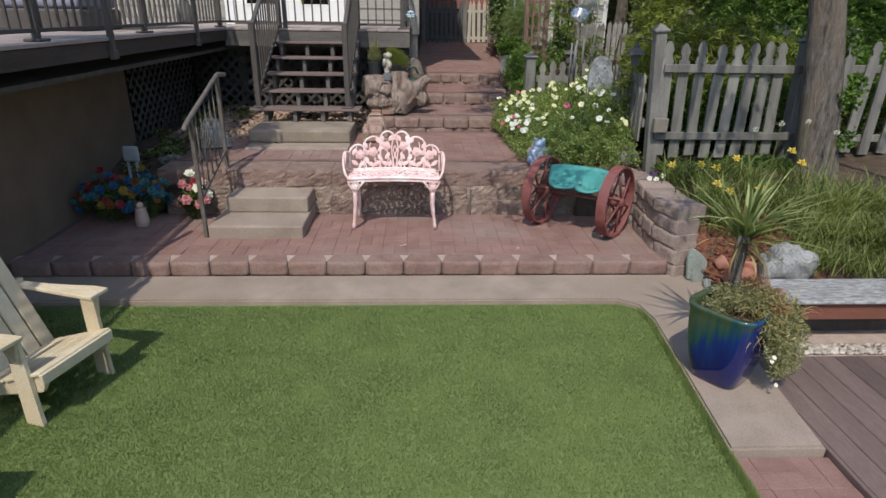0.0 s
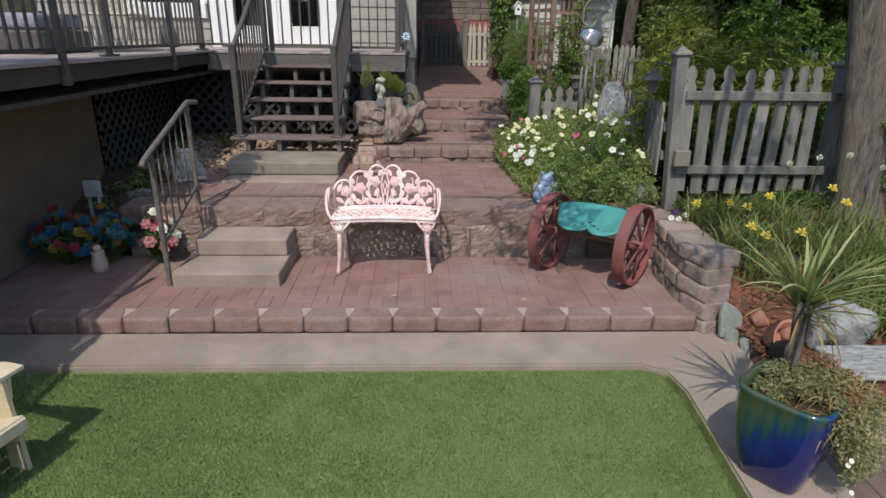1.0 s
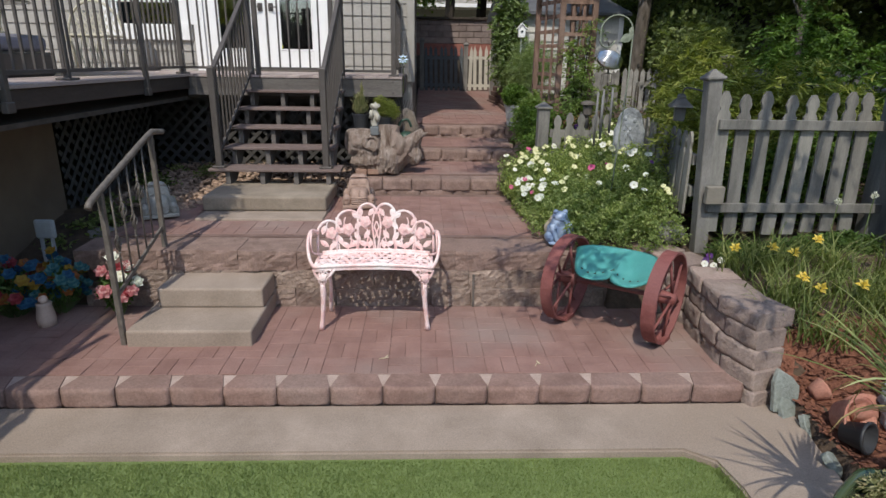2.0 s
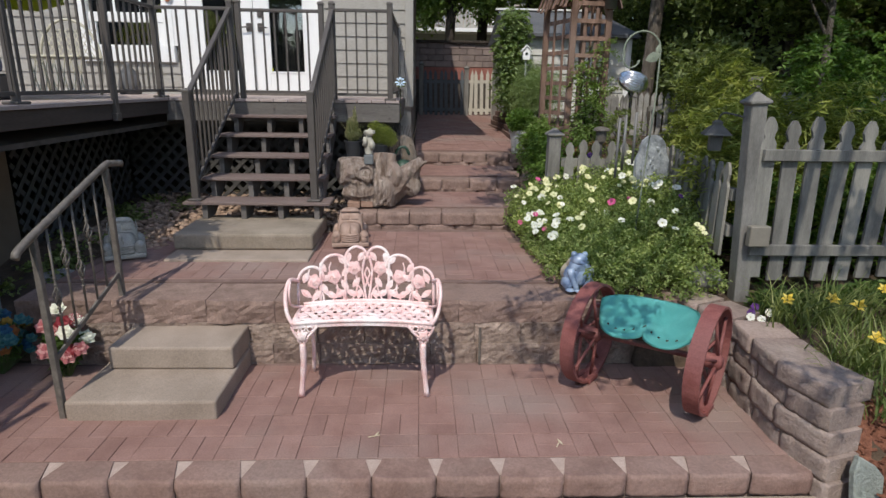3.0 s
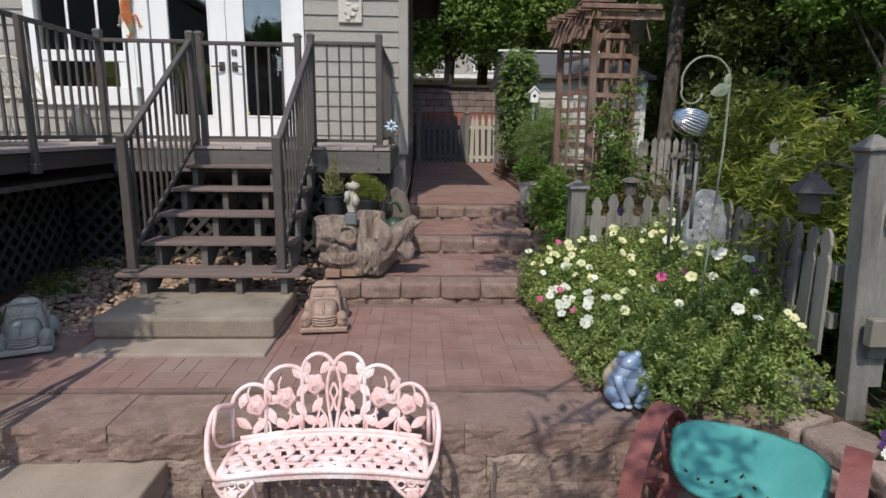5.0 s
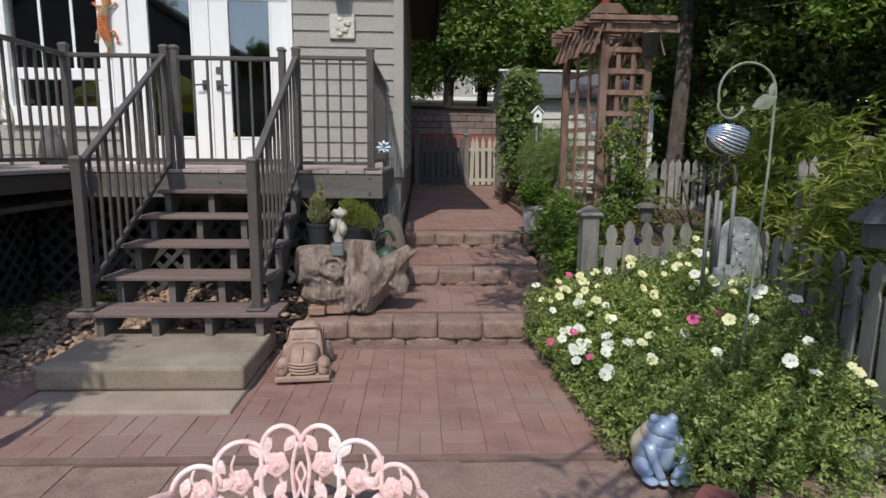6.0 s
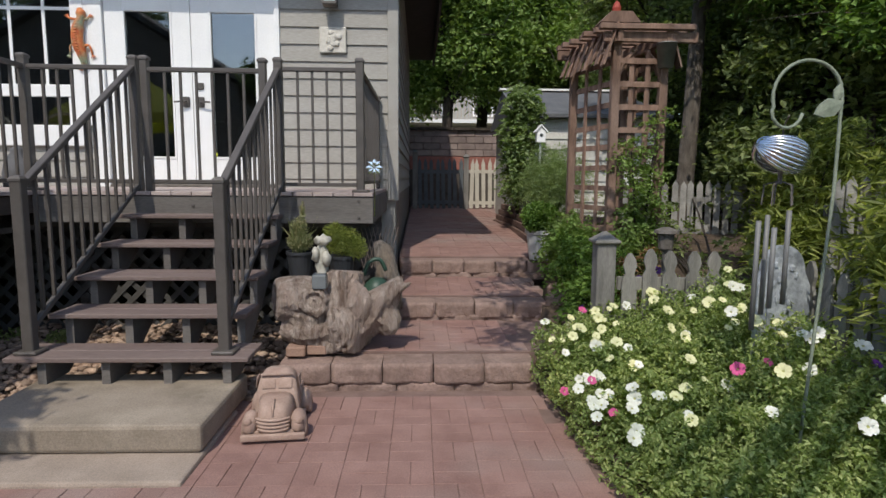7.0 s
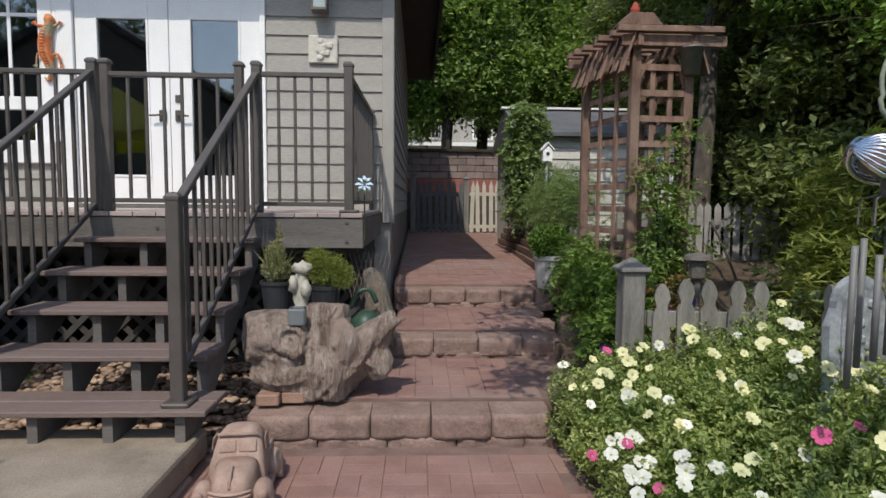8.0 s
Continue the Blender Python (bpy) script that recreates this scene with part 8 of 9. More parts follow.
for q in range(900):
    x, y = rng.uniform(2.28, 3.0), rng.uniform(3.5, 4.45)
    c = np.array([x, y, bed_z(x, y) + 0.022])
    a = rng.uniform(0, math.tau)
    l, w = rng.uniform(0.012, 0.03), rng.uniform(0.004, 0.009)
    u, s = np.array([math.cos(a), math.sin(a), rng.uniform(-0.4, 0.4)]), np.array([-math.sin(a), math.cos(a), 0])
    mv += [c - u * l - s * w, c + u * l - s * w, c + u * l + s * w + [0, 0, 0.006], c - u * l + s * w + [0, 0, 0.004]]
    mf.append([4 * q, 4 * q + 1, 4 * q + 2, 4 * q + 3])
tagged(new("mulch_chips", raw("mulch_chips", np.array(mv), mf, M_MULCH)), "loose red-brown bark chips", "mulch", kind="stuff")
M_PALEROCK = surface("pale_veined_rock", (0.24, 0.245, 0.245), (0.50, 0.505, 0.50), 7, 0.7, 0.9, 50, dist=0.03, c3=(0.24, 0.26, 0.26))
b = bm_new()
blob(b, (2.73, 3.75, 0.27), (0.19, 0.14, 0.19), 0.3, 1.8, 4, 8)
solid("boulder", b, M_PALEROCK, "pale grey veined boulder behind the seat wall", "rock", "garden rocks", smooth=True)
M_GREENROCK = surface("green_slate", (0.20, 0.225, 0.20), (0.33, 0.365, 0.33), 7, 0.75, 0.8, 60, dist=0.02)
for x, y, z, w, h, lean, turn, label in ((2.25, 4.065, 0.05, 0.165, 0.245, 0.22, 0.15, "green-grey slate slab leaning on the wall end"), (2.275, 4.015, -0.01, 0.15, 0.16, 0.45, 0.35, "low green-grey slate slab at the bed edge"), (2.34, 3.90, -0.02, 0.15, 0.15, 0.6, 0.6, "tilted grey slate slab beside the concrete strip"), (2.25, 3.60, 0.0, 0.12, 0.13, 0.7, 1.0, "grey slate piece beside the concrete strip")):
    b = prism(bm_new(), [(-0.5 * w, 0), (0.42 * w, -0.02), (0.5 * w, 0.55 * h), (0.22 * w, 0.78 * h), (-0.30 * w, h), (-0.48 * w, 0.7 * h)], -0.018, 0.018)
    bmesh.ops.bevel(b, geom=b.edges[:], offset=0.006, segments=1, affect="EDGES")
    m = Matrix.Translation((x, y, z)) @ Matrix.Rotation(turn, 4, "Z") @ Matrix.Rotation(-lean, 4, "X")
    for v in b.verts:
        v.co = m @ v.co
    solid("rock", b, M_GREENROCK, label, "rock", "garden rocks")
M_SHARD = surface("pink_terracotta", (0.34, 0.13, 0.09), (0.47, 0.25, 0.185), 8, 0.85, 0.4, 90)
for i, (x, y, s, a) in enumerate(((2.40, 3.86, 0.12, 0.3), (2.39, 4.07, 0.07, 1.6), (2.50, 3.80, 0.09, 2.9))):
    b = bm_new()
    z = bed_z(x, y)
    half = lathe(bm_new(), [(s * 0.6, 0), (s * 0.9, s * 0.9), (s, s), (s * 0.85, s), (s * 0.55, 0.02)], (0, 0, 0), 18)
    for v in half.verts:
        v.co = Matrix.Translation((x, y, z + s * 0.6)) @ Matrix.Rotation(a, 4, "Z") @ Matrix.Rotation(1.2, 4, "X") @ v.co
    solid("terracotta_pot", half, M_SHARD, "small tipped-over terracotta pot on the mulch", "pot", "tipped pots", smooth=True)
half = lathe(bm_new(), [(0.05, 0), (0.075, 0.11), (0.082, 0.11), (0.082, 0.125), (0.07, 0.125), (0.045, 0.01)], (0, 0, 0), 18)
for v in half.verts:
    v.co = Matrix.Translation((2.34, 3.74, 0.14)) @ Matrix.Rotation(0.5, 4, "Z") @ Matrix.Rotation(1.35, 4, "X") @ v.co
solid("plastic_pot", half, M_PLASTIC, "small black plastic pot lying on the mulch", "pot", "tipped pots", smooth=True)
b = bm_new()
tube(b, curve([(3.72, 3.95, 0.55), (3.78, 4.0, 0.8), (3.74, 4.05, 1.0)], 8), [0.05, 0.05, 0.045, 0.045, 0.04, 0.04, 0.035, 0.035, 0.03], 10)
tube(b, curve([(3.76, 4.0, 0.75), (3.9, 3.95, 0.85), (4.05, 3.95, 0.88)], 8), 0.035, 8)
tube(b, curve([(3.7, 3.95, 0.6), (3.85, 3.85, 0.7), (4.0, 3.8, 0.72)], 8), 0.04, 8)
for v in b.verts:
    v.co += Vector((1, 1, 1)) * 0.012 * noise.noise(v.co * 14)
solid("driftwood", b, plain("bleached_wood", (0.50, 0.46, 0.40), 0.9, 0, 0.5, 0.2), "bleached branching driftwood piece in the bed", "driftwood", smooth=True)

# potted palm-like plant and trailing flowers in the blue pot
L_DRYS = foliage("dry_strap_leaf", (0.22, 0.15, 0.06), (0.36, 0.27, 0.12), (0.48, 0.40, 0.22), 0.25)
dr_ = thing("spiky_plant", (PX, PY, 0.47), "spiky striped dracaena growing in the glazed pot", "plant")
CX, CY = PX + 0.063, PY + 0.155
part("trunk", tube(bm_new(), curve([(PX + 0.04, PY + 0.09, 0.44), (PX + 0.05, PY + 0.13, 0.62), (CX, CY, 0.83)], 8), [0.028, 0.027, 0.026, 0.026, 0.027, 0.03, 0.034, 0.036, 0.03], 10), M_BARK, dr_, smooth=True)
roots = [(CX + rng.normal() * 0.012, CY + rng.normal() * 0.012, 0.82 + rng.uniform(-0.06, 0.05)) for _ in range(62)]
part("leaves", blades("leaves", roots, 0.47, 0.021, L_DRAC, 1.6, 0.45, 6), L_DRAC, dr_, kind="stuff")
roots = [(CX + rng.normal() * 0.012, CY + rng.normal() * 0.012, 0.78 + rng.uniform(-0.04, 0.02)) for _ in range(36)]
part("lower_leaves", blades("leaves", roots, 0.32, 0.012, L_DRYS, 2.2, 1.6, 6), L_DRAC, dr_, kind="stuff")
tf = thing("trailing_plant", (PX + 0.12, PY - 0.1, 0.47), "straggling sage-green trailing plant with tiny white daisies", "plant")
bl_ = [(PX - 0.06, PY + 0.03, 0.475, 0.10, 0.10, 0.03), (PX + 0.0, PY + 0.10, 0.52, 0.11, 0.07, 0.05), (PX + 0.08, PY - 0.02, 0.54, 0.15, 0.13, 0.08), (PX + 0.20, PY - 0.08, 0.47, 0.13, 0.14, 0.13), (PX + 0.25, PY - 0.10, 0.36, 0.12, 0.13, 0.13), (PX + 0.26, PY - 0.12, 0.24, 0.10, 0.10, 0.12), (PX + 0.0, PY - 0.02, 0.52, 0.08, 0.08, 0.05), (PX + 0.12, PY - 0.18, 0.46, 0.09, 0.08, 0.09), (PX + 0.15, PY - 0.22, 0.36, 0.08, 0.06, 0.10), (PX + 0.17, PY - 0.22, 0.24, 0.06, 0.05, 0.08)]
pts, out = in_blobs(bl_, 10400, 0.6)
part("foliage", leaves("foliage", pts, 0.022, 0.008, L_SAGE, 0.2, out, 0.3), L_SAGE, tf, kind="stuff")
strag = [(PX + rng.uniform(0.0, 0.26), PY - rng.uniform(0.0, 0.2), rng.uniform(0.36, 0.56)) for _ in range(160)]
part("dry_growth", blades("dry_growth", strag, 0.17, 0.005, L_DRYS, 2.2, 1.6, 5), L_DRYS, tf, "dry tan stems", kind="stuff")
L_RUSS = foliage("russet_tuft", (0.26, 0.12, 0.07), (0.40, 0.21, 0.13), (0.50, 0.32, 0.20), 0.3)
pts, out = in_blobs([(PX + 0.13, PY + 0.06, 0.58, 0.08, 0.06, 0.06), (PX + 0.20, PY - 0.02, 0.55, 0.05, 0.05, 0.05), (PX + 0.17, PY - 0.12, 0.52, 0.05, 0.05, 0.05)], 1500, 0.4)
part("russet_tuft", leaves("russet_tuft", pts, 0.024, 0.005, L_RUSS, 0.1, out, 0.3), L_RUSS, tf, "russet feathery growth", kind="stuff")
DAISY = trumpet(0.014, P_WHITE, 6, 0.15)
for x, y, z in ((0.17, -0.245, 0.14), (0.10, -0.265, 0.30), (0.105, -0.27, 0.325)):
    put_flower(DAISY, tf, (PX + x, PY + y, z), (0, -0.8, 0.6), 0.8)

# shrubs behind the fence: arching yellow-green sprays of narrow leaflets
def spray_shrub(name, label, blobs, n, mat, length=0.085, width=0.02, droop=0.35, cat="shrub", group="shrubs", stems=True):
    x, y = blobs[0][0], blobs[0][1]
    z0 = bed_z(x, y) if y > 3.3 else 0
    t = thing(name, (x, y, z0), label, cat, group)
    if stems:
        sb = bm_new()
        for bx, by, bz, *_ in blobs:
            tube(sb, curve([(x + 0.1 * (bx - x), y + 0.1 * (by - y), z0 - 0.02), (x + 0.5 * (bx - x), y + 0.5 * (by - y), z0 + 0.6 * (bz - z0)), (bx, by, bz)], 6), [0.014, 0.013, 0.012, 0.010, 0.008, 0.006, 0.004], 6)
        part("branchwork", sb, M_BARKD, t, kind="stuff")
    # leaflets gathered along short twigs
    tw = max(1, n // 14)
    base, d0 = in_blobs(blobs, tw, 0.45)
    dirs = unit(d0 + rng.normal(size=(tw, 3)) * 0.6 - [0, 0, droop])
    k = np.repeat(np.arange(tw), 14)
    f = np.tile(np.linspace(0, 1, 14), tw)[:, None]
    bend = np.zeros((len(k), 3))
    bend[:, 2] = -0.12 * f[:, 0] ** 2
    p = base[k] + dirs[k] * f * 0.16 + bend * 0.5 + rng.normal(size=(len(k), 3)) * 0.008
    side = unit(np.cross(dirs[k], np.tile([0, 0, 1.0], (len(k), 1)) + rng.normal(size=(len(k), 3)) * 0.3))
    sg = np.where(np.arange(len(k)) % 2 == 0, 1.0, -1.0)[:, None]
    p = p + side * sg * length * 0.4
    part("foliage", leaves("foliage", p, length, width, mat, 0.5, side * sg * 1.3 + dirs[k] * 0.5, 0.25), mat, t, kind="stuff")
    return t


spray_shrub("sumac_shrub", "tall arching yellow-green shrub behind the fence", [(2.75, 6.5, 1.15, 0.4, 0.35, 0.45), (2.55, 6.3, 1.55, 0.28, 0.25, 0.28), (3.0, 6.6, 1.6, 0.3, 0.3, 0.3), (2.7, 6.5, 1.9, 0.2, 0.2, 0.18), (2.42, 6.1, 1.25, 0.22, 0.2, 0.22)], 8600, L_SUMAC, 0.11, 0.02, 0.6)
spray_shrub("sumac_shrub", "tall arching yellow-green shrub behind the fence", [(3.4, 6.3, 1.2, 0.4, 0.3, 0.5), (3.3, 6.2, 1.7, 0.3, 0.25, 0.25), (3.75, 6.3, 1.5, 0.3, 0.25, 0.3), (2.95, 6.0, 1.2, 0.3, 0.2, 0.35)], 7200, L_SUMAC, 0.11, 0.02, 0.6)
spray_shrub("sumac_shrub", "yellow-green shrub with drooping leaflets", [(3.2, 8.2, 1.35, 0.3, 0.35, 0.35), (3.35, 8.4, 1.85, 0.3, 0.3, 0.3), (3.6, 8.0, 1.6, 0.35, 0.3, 0.4), (3.5, 8.3, 2.15, 0.22, 0.2, 0.18)], 7600, L_SUMAC, 0.11, 0.02, 0.6)
spray_shrub("green_shrub", "mid-green shrub behind the picket gate", [(2.65, 5.75, 1.0, 0.3, 0.15, 0.3), (3.1, 5.8, 1.05, 0.35, 0.15, 0.35), (3.5, 5.85, 1.1, 0.3, 0.15, 0.35), (4.2, 5.9, 1.2, 0.5, 0.2, 0.4), (5.0, 6.0, 1.3, 0.5, 0.3, 0.5)], 13000, L_BRIGHT, 0.06, 0.024)
spray_shrub("green_shrub", "leafy green shrub beyond the fence", [(4.2, 6.9, 1.6, 0.5, 0.4, 0.6), (4.9, 6.8, 1.8, 0.5, 0.4, 0.6), (3.9, 7.2, 2.1, 0.4, 0.4, 0.35), (5.6, 6.7, 1.9, 0.5, 0.4, 0.6)], 12000, L_BRIGHT, 0.06, 0.026)
# plants along the garden steps
spray_shrub("border_plant", "dark green border plant beside the steps", [(1.50, 7.75, 1.0, 0.17, 0.2, 0.22), (1.62, 8.1, 1.15, 0.2, 0.2, 0.25), (1.48, 8.2, 1.25, 0.13, 0.15, 0.18)], 4200, L_BRIGHT, 0.045, 0.024)
spray_shrub("border_plant", "bushy bright green border plant beside the path", [(1.62, 8.85, 1.25, 0.22, 0.25, 0.26), (1.55, 8.6, 1.35, 0.14, 0.15, 0.15), (1.72, 9.1, 1.3, 0.18, 0.2, 0.2)], 5200, L_SUN, 0.045, 0.024)
for x, y, z in ((1.36, 7.70, 0.90), (1.40, 7.62, 0.98), (1.72, 7.5, 1.2), (1.85, 7.55, 1.25), (1.95, 7.6, 1.1)):
    t = thing("violet", (x, y, z), "small purple flower in the border", "flower", "purple flowers")
    put_flower(F_P, t, (x, y, z), (-0.3, -0.8, 0.5), 0.9)
wps, wo = in_blobs([(1.47, 9.42, 1.47, 0.19, 0.18, 0.15), (1.40, 9.35, 1.42, 0.1, 0.1, 0.1)], 2400, 0.4)
part("foliage", leaves("foliage", wps, 0.042, 0.022, L_BRIGHT, 0.5, wo), L_BRIGHT, wp_, kind="stuff")
spray_shrub("feathery_plant", "tall feathery pale green plant in the timber planter", [(1.84, 10.7, 1.75, 0.18, 0.25, 0.32), (1.88, 11.0, 1.88, 0.22, 0.3, 0.34), (2.05, 10.7, 1.8, 0.2, 0.25, 0.35), (1.86, 11.8, 1.75, 0.2, 0.3, 0.28)], 20000, L_FEATH, 0.075, 0.007, 0.0)
spray_shrub("climbing_vine", "leafy green climber on a support beyond the planter", [(1.66, 12.0, 1.9, 0.18, 0.2, 0.4), (1.68, 12.0, 2.45, 0.24, 0.2, 0.4), (1.72, 12.0, 2.85, 0.22, 0.2, 0.22)], 5600, L_FEATH, 0.07, 0.04)
spray_shrub("arbour_vine", "vine climbing the arbour lattice", [(2.06, 8.42, 1.35, 0.13, 0.05, 0.30), (2.12, 8.42, 1.80, 0.09, 0.05, 0.22), (1.96, 8.42, 2.05, 0.07, 0.05, 0.16), (2.16, 8.42, 2.25, 0.05, 0.05, 0.12), (2.0, 8.4, 1.55, 0.12, 0.05, 0.3)], 3600, L_SUN, 0.04, 0.022)
spray_shrub("dry_plant", "dried orange-brown stalks at the arbour foot", [(2.0, 8.3, 1.15, 0.2, 0.1, 0.15), (1.85, 8.2, 1.1, 0.12, 0.1, 0.12)], 900, foliage("dry_leaf", (0.16, 0.08, 0.03), (0.25, 0.14, 0.06), (0.34, 0.22, 0.11), 0.2), 0.05, 0.012)
spray_shrub("dark_shrub", "dark green undergrowth beyond the low fence", [(2.5, 7.7, 1.1, 0.35, 0.3, 0.3), (2.6, 9.6, 1.3, 0.35, 0.4, 0.3), (2.9, 10.2, 1.3, 0.4, 0.4, 0.3), (3.6, 9.0, 1.3, 0.5, 0.5, 0.35), (3.3, 12.0, 1.5, 0.5, 0.3, 0.5), (4.4, 13.0, 1.9, 0.7, 0.5, 0.8), (4.2, 15.5, 2.3, 0.8, 0.5, 1.0)], 11000, L_DARK, 0.06, 0.03)
# shrubs on the stump
roots = [(-0.44 + rng.normal() * 0.02, 7.62 + rng.normal() * 0.02, 1.34 + rng.uniform(0, 0.06)) for _ in range(46)]
part("branches", blades("branches", roots, 0.20, 0.010, L_SAGE, 0.9, 0.25, 5), L_SAGE, sp_, kind="stuff")
pts, out = in_blobs([(-0.44, 7.62, 1.42, 0.085, 0.08, 0.07), (-0.45, 7.62, 1.50, 0.065, 0.06, 0.08), (-0.425, 7.62, 1.60, 0.022, 0.02, 0.08)], 2600, 0.6)
part("foliage", leaves("foliage", pts, 0.026, 0.005, L_SAGE, 0.1, out * 0.7 + [0, 0, 0.7]), L_SAGE, sp_, kind="stuff")
pts, out = in_blobs([(-0.19, 7.76, 1.41, 0.13, 0.1, 0.10), (-0.11, 7.76, 1.37, 0.09, 0.08, 0.09), (-0.24, 7.76, 1.47, 0.08, 0.08, 0.07)], 5200, 0.7)
part("foliage", leaves("foliage", pts, 0.032, 0.004, L_SUMAC, 0.05, out), L_SUMAC, ms, kind="stuff")

# ---------- artificial flowers in the shade ----------
def rosette(r, material):
    bm = bm_new()
    for layer, (rr, z, n) in enumerate(((1.0, 0.0, 6), (0.72, 0.22, 5), (0.45, 0.42, 4))):
        for k in range(n):
            a = k * math.tau / n + layer * 0.5
            u = Vector((math.cos(a), math.sin(a), 0))
            s = Vector((-math.sin(a), math.cos(a), 0))
            q = [Vector((0, 0, z * r)), u * rr * r * 0.6 - s * rr * r * 0.45 + Z * (z + 0.1) * r, u * rr * r + Z * (z + 0.28) * r, u * rr * r * 0.6 + s * rr * r * 0.45 + Z * (z + 0.1) * r]
            bm.faces.new([bm.verts.new(p) for p in q])
    return mesh_of(bm, "flower", material, True)


def bouquet(label, c, spread, mats, n, r, height):
    t = thing("silk_flowers", (c[0], c[1], c[2]), label, "artificial flowers", "silk flower bunches")
    meshes = [rosette(r, m) for m in mats]
    stem = bm_new()
    for k in range(n):
        a, q = fr_.uniform(0, math.tau), math.sqrt(fr_.random())
        x, y = c[0] + spread[0] * q * math.cos(a), c[1] + spread[1] * q * math.sin(a)
        z = c[2] + height * (0.35 + 0.65 * fr_.random()) * (1.15 - 0.5 * q)
        put_flower(fr_.choice(meshes), t, (x, y, z), (0.4 * math.cos(a) + 0.3, 0.4 * math.sin(a) - 0.7, 0.7), fr_.uniform(0.8, 1.2))
        tube(stem, [(c[0] + 0.2 * (x - c[0]), c[1] + 0.2 * (y - c[1]), c[2]), (x, y, z)], 0.003, 4)
    part("stem", stem, M_STEM, t, kind="stuff")
    pp, oo = in_blobs([(c[0], c[1], c[2] + height * 0.45, spread[0] * 0.8, spread[1] * 0.8, height * 0.35)], 500, 0.6)
    part("leaves", leaves("leaves", pp, 0.06, 0.03, L_MID, 0.3, oo), L_MID, t, kind="stuff")
    return t


S_BLUE = petal_mat("silk_blue", (0.018, 0.08, 0.18), (0.05, 0.17, 0.29))
S_TEAL = petal_mat("silk_teal", (0.035, 0.14, 0.17), (0.14, 0.27, 0.27))
S_ORANGE = petal_mat("silk_orange", (0.26, 0.08, 0.02), (0.36, 0.16, 0.035))
S_YELLOW = petal_mat("silk_yellow", (0.32, 0.19, 0.03), (0.42, 0.29, 0.05))
S_RED = petal_mat("silk_red", (0.24, 0.025, 0.035), (0.38, 0.07, 0.09))
S_PINK = petal_mat("silk_pink", (0.45, 0.15, 0.17), (0.66, 0.42, 0.42))
bouquet("big bunch of blue, orange and yellow silk flowers", (-2.66, 5.16, 0.15), (0.30, 0.25), [S_BLUE, S_BLUE, S_TEAL, S_ORANGE, S_YELLOW, S_RED], 84, 0.042, 0.44)
bouquet("smaller bunch of blue and yellow silk flowers", (-2.36, 5.22, 0.15), (0.18, 0.18), [S_BLUE, S_TEAL, S_YELLOW, S_TEAL, S_ORANGE], 46, 0.040, 0.46)
bouquet("bunch of pink and white silk roses", (-1.94, 5.18, 0.15), (0.15, 0.13), [S_PINK, S_PINK, S_PINK, S_RED, P_WHITE], 30, 0.046, 0.42)
b = bm_new()
lathe(b, [(0.055, 0), (0.06, 0.05), (0.045, 0.15), (0.05, 0.16)], (-2.34, 5.0, 0.15), 14)
blob(b, (-2.34, 5.0, 0.335), (0.03, 0.03, 0.03), 0, 1, 2)
solid("vase", b, plain("cream_ceramic", (0.55, 0.42, 0.34), 0.5, 0, 0.1), "small cream vase with metal sprays", "vase", smooth=True)
b = box(bm_new(), (-2.72, 5.62, 0.57), (-2.57, 5.66, 0.72), 0.02, None, 2)
box(b, (-2.695, 5.63, 0.12), (-2.675, 5.65, 0.57))
box(b, (-2.615, 5.63, 0.12), (-2.595, 5.65, 0.57))
solid("garden_sign", b, plain("white_board", (0.38, 0.39, 0.39), 0.6, 0, 0.1, 0.1), "small pale garden sign on two legs", "sign")
b = bm_new()
blob(b, (-2.45, 6.1, 0.47), (0.14, 0.08, 0.06), 0.25, 2, 3, 40)
solid("rock", b, M_ROCK, "grey rock below the deck", "rock", "garden rocks", smooth=True)
sheet("shade_bank", np.linspace(-3.0, -2.05, 10).tolist(), np.linspace(5.36, 6.6, 12).tolist(), lambda x, y: lerp(y, [5.36, 5.7, 6.5], [0.16, 0.36, 0.56]) + 0.03 * noise.noise(Vector((x * 5, y * 5, 2))), M_SOIL, "shaded earth bank below the deck", "ground")
pts, out = in_blobs([(x, y, lerp(y, [5.5, 6.5, 8], [0.35, 0.58, 0.66]), 0.16, 0.16, 0.06) for x, y in zip(rng.uniform(-2.9, -2.2, 22), rng.uniform(5.7, 8.2, 22))], 1800, 0.6)
ug = thing("ground_ivy", (-2.6, 6.6, 0.5), "sparse dark ground ivy under the deck", "plant")
part("foliage", leaves("foliage", pts, 0.045, 0.03, L_DARK, 0.5, out), L_DARK, ug, kind="stuff")
# bits on the paving
for x, y, z, a in ((-0.03, 4.50, 0.151, 0.3), (0.9, 4.42, 0.151, 1.1)):
    b = bm_new()
    tube(b, [(x - 0.03 * math.cos(a), y - 0.03 * math.sin(a), z + 0.004), (x + 0.03 * math.cos(a), y + 0.03 * math.sin(a), z + 0.004)], 0.003, 5)
    leaf_plate(b, Vector((x + 0.012, y + 0.01, z + 0.006)), 0.05, 0.012, a + 0.8, X, Y, Z, 0.002)
    solid("fallen_leaf", b, plain("dry_straw", (0.50, 0.42, 0.30), 0.9, 0, 0), "dry fallen leaf on the paving", "leaf", "fallen leaves")

